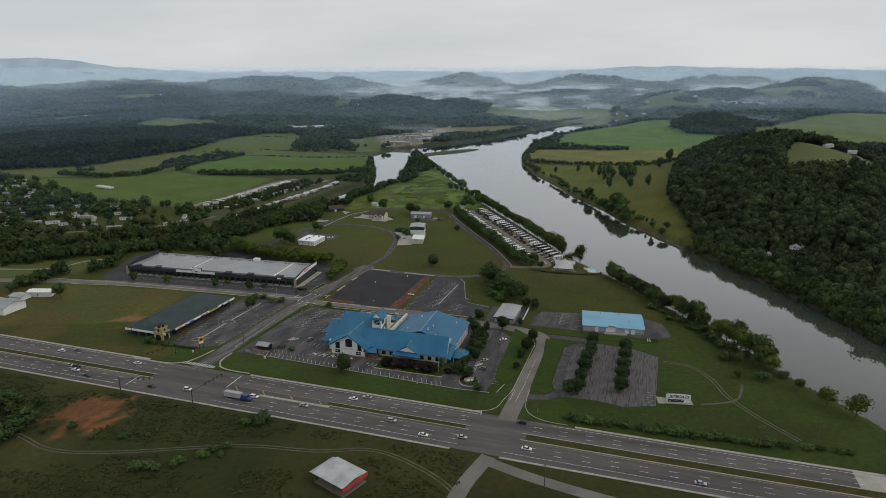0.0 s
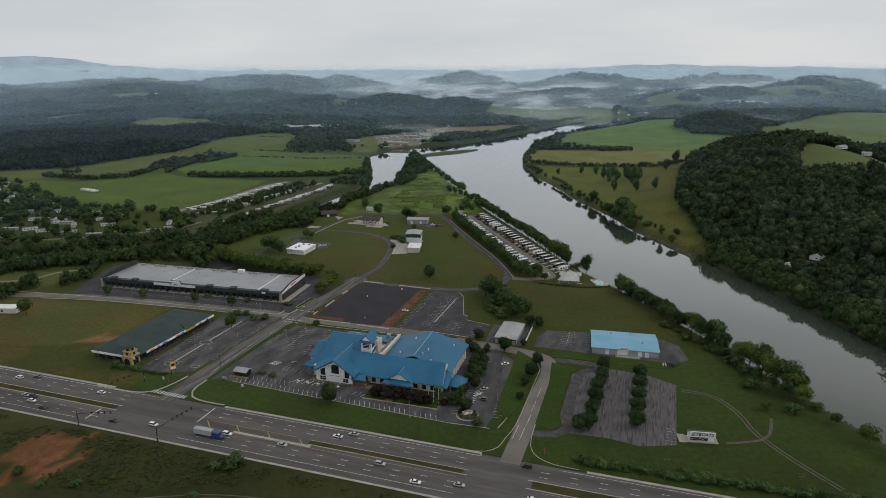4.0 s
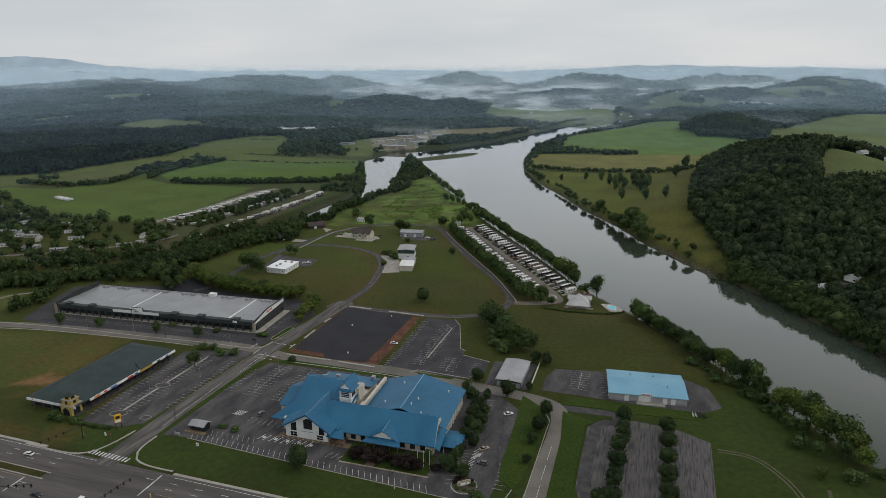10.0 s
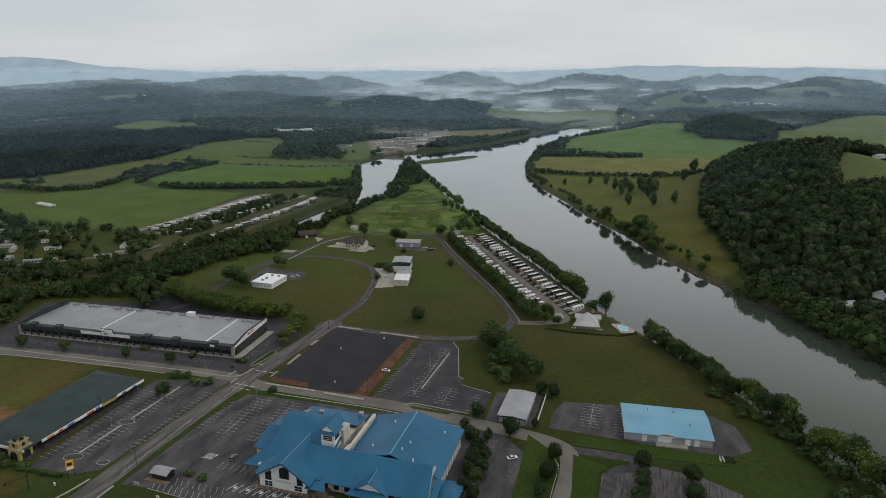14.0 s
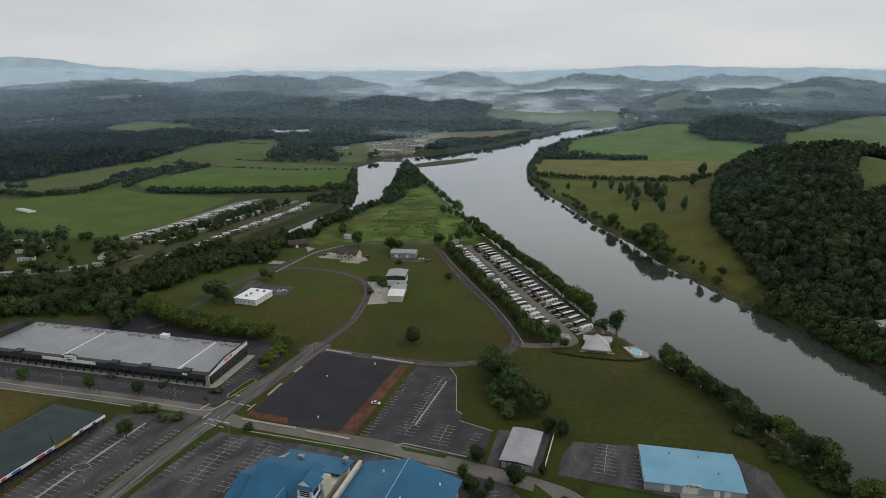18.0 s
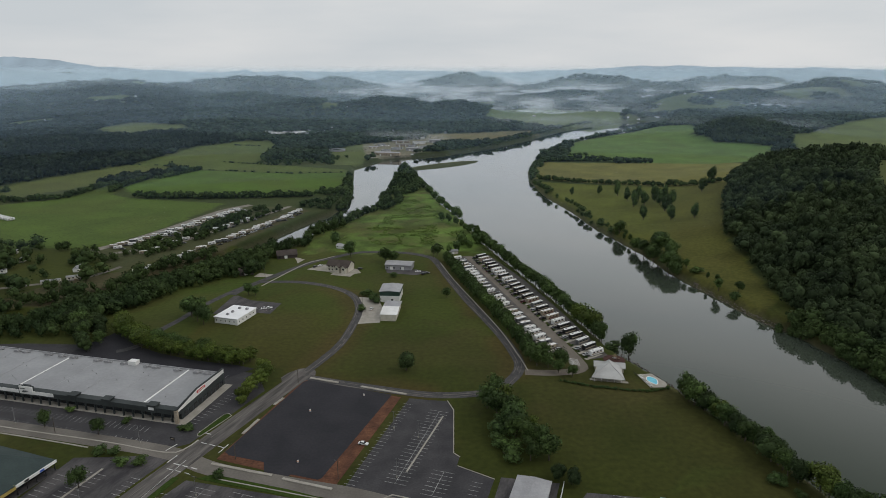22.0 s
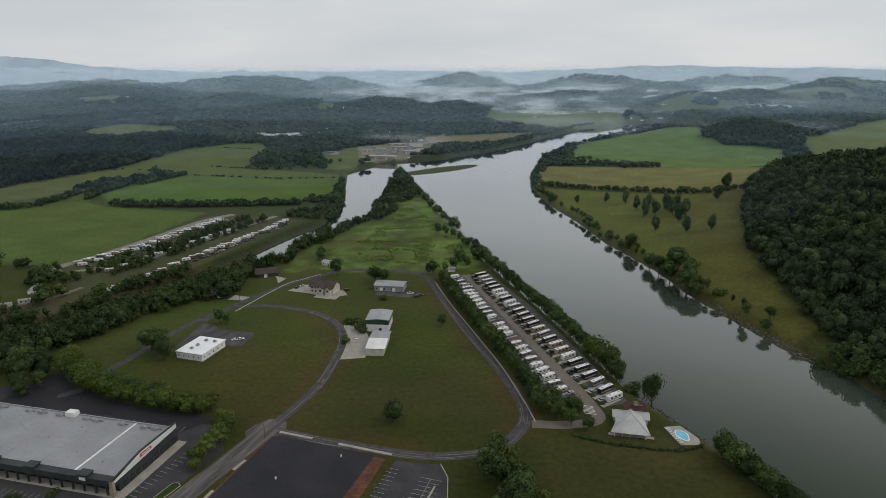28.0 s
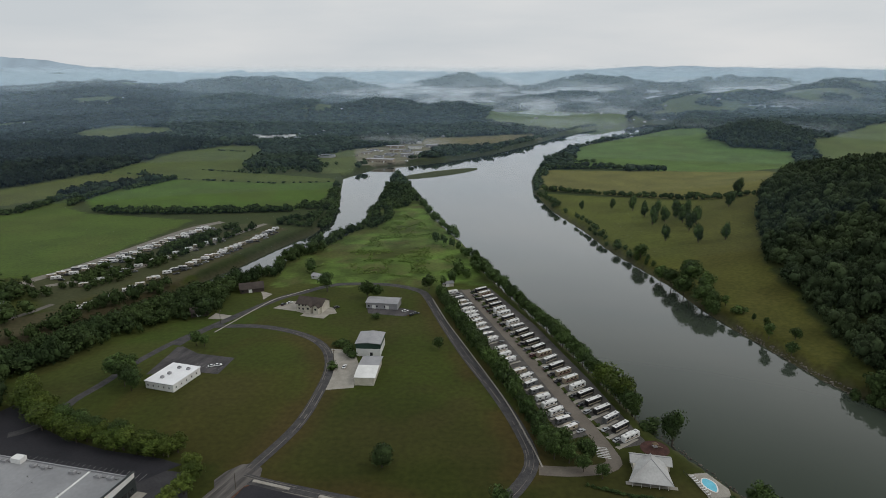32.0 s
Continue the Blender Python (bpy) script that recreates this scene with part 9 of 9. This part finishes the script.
# ---------------- far houses, works and hill homes ----------------
FARM = "houses on the far bank"
for x, y, t_, l_ in ((290, 544, 20, 13), (305, 540, -10, 11), (318, 546, 30, 9), (640, 1050, 10, 16), (672, 1035, 60, 15), (700, 1062, -20, 18), (730, 1020, 15, 14), (768, 1050, 40, 16), (572, 950, 20, 14), (596, 938, -30, 12), (812, 935, 0, 14), (790, 1080, 70, 14)):
    barn(x, y, t_, l_, 9, 3.2, 2.2, (M_WHITE, M_CREAM, M_WHITE)[int(x) % 3], (M_GREYROOF, M_ROOFW, M_BROWNROOF)[int(x + y) % 3], "pale house among trees on the hill", "house", "house", 1, FARM, land1(x, y))
ribbon("hill_road", [(500, 765), (560, 850), (612, 935), (640, 1000), (700, 1060)], 5, 0.25, M_ROADG, "grey lane through the hill homes", "road", on_land=True)

for x, y, t_, l_ in ((-478, 1960, 10, 20), (-452, 1936, -20, 24), (-430, 1966, 20, 18), (-408, 1930, 5, 26), (-388, 1958, -10, 20), (-368, 1915, 15, 22), (-420, 1896, -15, 24), (-392, 1884, 10, 18), (-350, 1944, 0, 22), (-340, 1892, 25, 20), (-446, 1908, 30, 18)):
    barn(x, y, t_, l_, 10, 3.4, 1.6, (M_WHITE, M_CREAM)[int(x) % 2], (M_ROOFW, M_WHITE, M_GREYROOF)[int(x + y) % 3], "pale house in a hamlet among dark woods", "house", "house", 1, "hamlet houses on the plain", land1(x, y))

WKS = "buildings of the water works"
for x, y, t_, l_, w_, h_ in ((-128, 1486, -12, 52, 18, 6), (-66, 1560, 15, 26, 12, 6), (-40, 1600, 10, 18, 12, 5), (-96, 1640, 5, 34, 10, 5), (-150, 1600, 20, 22, 10, 4), (-60, 1690, 0, 30, 12, 6), (-110, 1720, -8, 40, 12, 4), (-20, 1720, 12, 26, 12, 6), (-140, 1780, 5, 30, 10, 5), (-70, 1800, 0, 36, 12, 5)):
    barn(x, y, t_, l_, w_, h_, 0.6, (M_WHITE, M_STONE, M_GREYROOF)[int(l_) % 3], M_ROOFW if int(x) % 2 else M_GREYROOF, "pale low works building beside the river", "building", "works_building", 2, WKS, land1(x, y))
for x, y, r in ((-215, 1560, 17), (-110, 1550, 10), (-92, 1590, 10), (-60, 1640, 8), (-130, 1660, 9)):
    tk = thing("settling_tank", x, y, 0, "round grey concrete settling tank", "tank", "settling tanks", land1(x, y))
    bm_ = bmesh.new()
    line_ = [(r * math.cos(a_), r * math.sin(a_)) for a_ in np.linspace(0, 2 * math.pi, 29)]
    band(bm_, line_, -0.4, 0.4, 3.4, 3.6)
    part("tank_wall", bm_, M_GREYROOF, tk)
    cyl("tank_water", tk, M_WATER, 0, 0, 0, 2.4, r - 0.4, sides=28)
    bx("walkway", tk, M_STEEL, -r, r, -0.4, 0.4, 3.5, 3.7)
for k in range(26):
    x, y = -160 + rk.rand() * 140, 1480 + rk.rand() * 380
    tr = thing("yard_equipment", x, y, rk.rand() * 180, "parked machinery on the works yard", "machinery", "yard machinery", land1(x, y))
    bx("machine_body", tr, (M_GREYROOF, M_STONE, M_WHITE)[k % 3], -3, 3, -1.3, 1.3, 0.6, 2.6, bevel=0.15)
    bx("machine_cab", tr, M_GLASS, 0.5, 2, -1.0, 1.0, 2.6, 3.6)
    wheels(tr, (-2, 2), 1.4, 0.6, 0.4)

# scattered far homes, too small to tell apart
def hamlet(name, label, px, py, seed, big=1.0):
    rng = np.random.RandomState(seed)
    vs, fs, n_ = [], [], 0
    unit = np.array([(-1, -1, 0), (1, -1, 0), (1, 1, 0), (-1, 1, 0), (-1, -1, 1), (1, -1, 1), (1, 1, 1), (-1, 1, 1), (-1.1, 0, 1.7), (1.1, 0, 1.7)], float)
    tri = np.array([(0, 1, 5), (0, 5, 4), (1, 2, 6), (1, 6, 5), (2, 3, 7), (2, 7, 6), (3, 0, 4), (3, 4, 7), (4, 5, 9), (4, 9, 8), (6, 7, 8), (6, 8, 9), (5, 6, 9), (7, 4, 8)])
    pz = land(px, py)
    for x, y, z in zip(px, py, pz):
        a_, l_, w_ = rng.uniform(0, 3.14), rng.uniform(5, 11) * big, rng.uniform(3.5, 5.5) * big
        v = unit * np.array([l_, w_, 3.4 * big])
        v = np.stack([v[:, 0] * math.cos(a_) - v[:, 1] * math.sin(a_) + x, v[:, 0] * math.sin(a_) + v[:, 1] * math.cos(a_) + y, v[:, 2] + z - 0.4], -1)
        vs.append(v)
        fs.append(tri + n_)
        n_ += 10
    ob = new(name, mesh_np(name, np.concatenate(vs), np.concatenate(fs), mat("far_house_paint", (0.20, 0.19, 0.18), (0.48, 0.47, 0.45), 0.02, 1.0, 0.8, island=0.4)))
    tagged(ob, label, "houses", kind="stuff")


ax_, ay_ = scatter([(-430, 1930), (-330, 1960), (-250, 2060), (-300, 2120), (-440, 2040)], 22, 71, 0.8)
hamlet("far_trailer_park", "cluster of white trailers among far trees", ax_, ay_, 72, 0.9)
ax_, ay_ = scatter([(-1200, 1800), (900, 1900), (1500, 3600), (-1800, 3600)], 150, 73, 0.5)
hamlet("far_homes", "pale homes dotted over the hazy hills", ax_, ay_, 74, 0.95)
ax_, ay_ = scatter([(600, 2480), (760, 2440), (800, 2560), (640, 2580)], 60, 75, 0.6)
hamlet("far_farm", "farm houses on the far pasture", ax_, ay_, 76, 0.8)

# white plastic barrels left on the fresh asphalt
for x, y in ((-30.2, 501.5), (-55.3, 485.7), (-52.0, 442.6)):
    bl = thing("marker_barrel", x, y, 0, "white plastic marker barrel on fresh asphalt", "barrel", "barrels on the new asphalt", 0.09)
    cyl("drum", bl, M_WHITE, 0, 0, 0, 1.05, 0.42, 0.36, 12)
    cyl("stripe", bl, M_SIGNO, 0, 0, 0.55, 0.75, 0.41, 0.40, 12)
    cyl("rubber_base", bl, M_TYRE, 0, 0, 0, 0.1, 0.5, 0.48, 12)

# overhead cables along the highway verge
for (ax, ay, az), (bx_, by_, bz) in (((94, 263.8, 10.6), (143.4, 252.5, 11.6)), ((143.4, 252.5, 11.6), (196, 238, 11.6)), ((94, 263.8, 10.6), (41.4, 224.1, 10.6)), ((143.4, 252.5, 10.4), (196, 238, 10.6))):
    cb = tagged(new("power_cable"), "thin black power cable strung between utility poles", "cable", "cables along the highway")
    bm_ = bmesh.new()
    last = None
    for k in range(9):
        u = k / 8.0
        q = (ax + (bx_ - ax) * u, ay + (by_ - ay) * u, az + (bz - az) * u - 1.6 * 4 * u * (1 - u))
        if last:
            limb(bm_, last, q, 0.03, 0.03, 4)
        last = q
    part("strand", bm_, M_BLACK, cb)
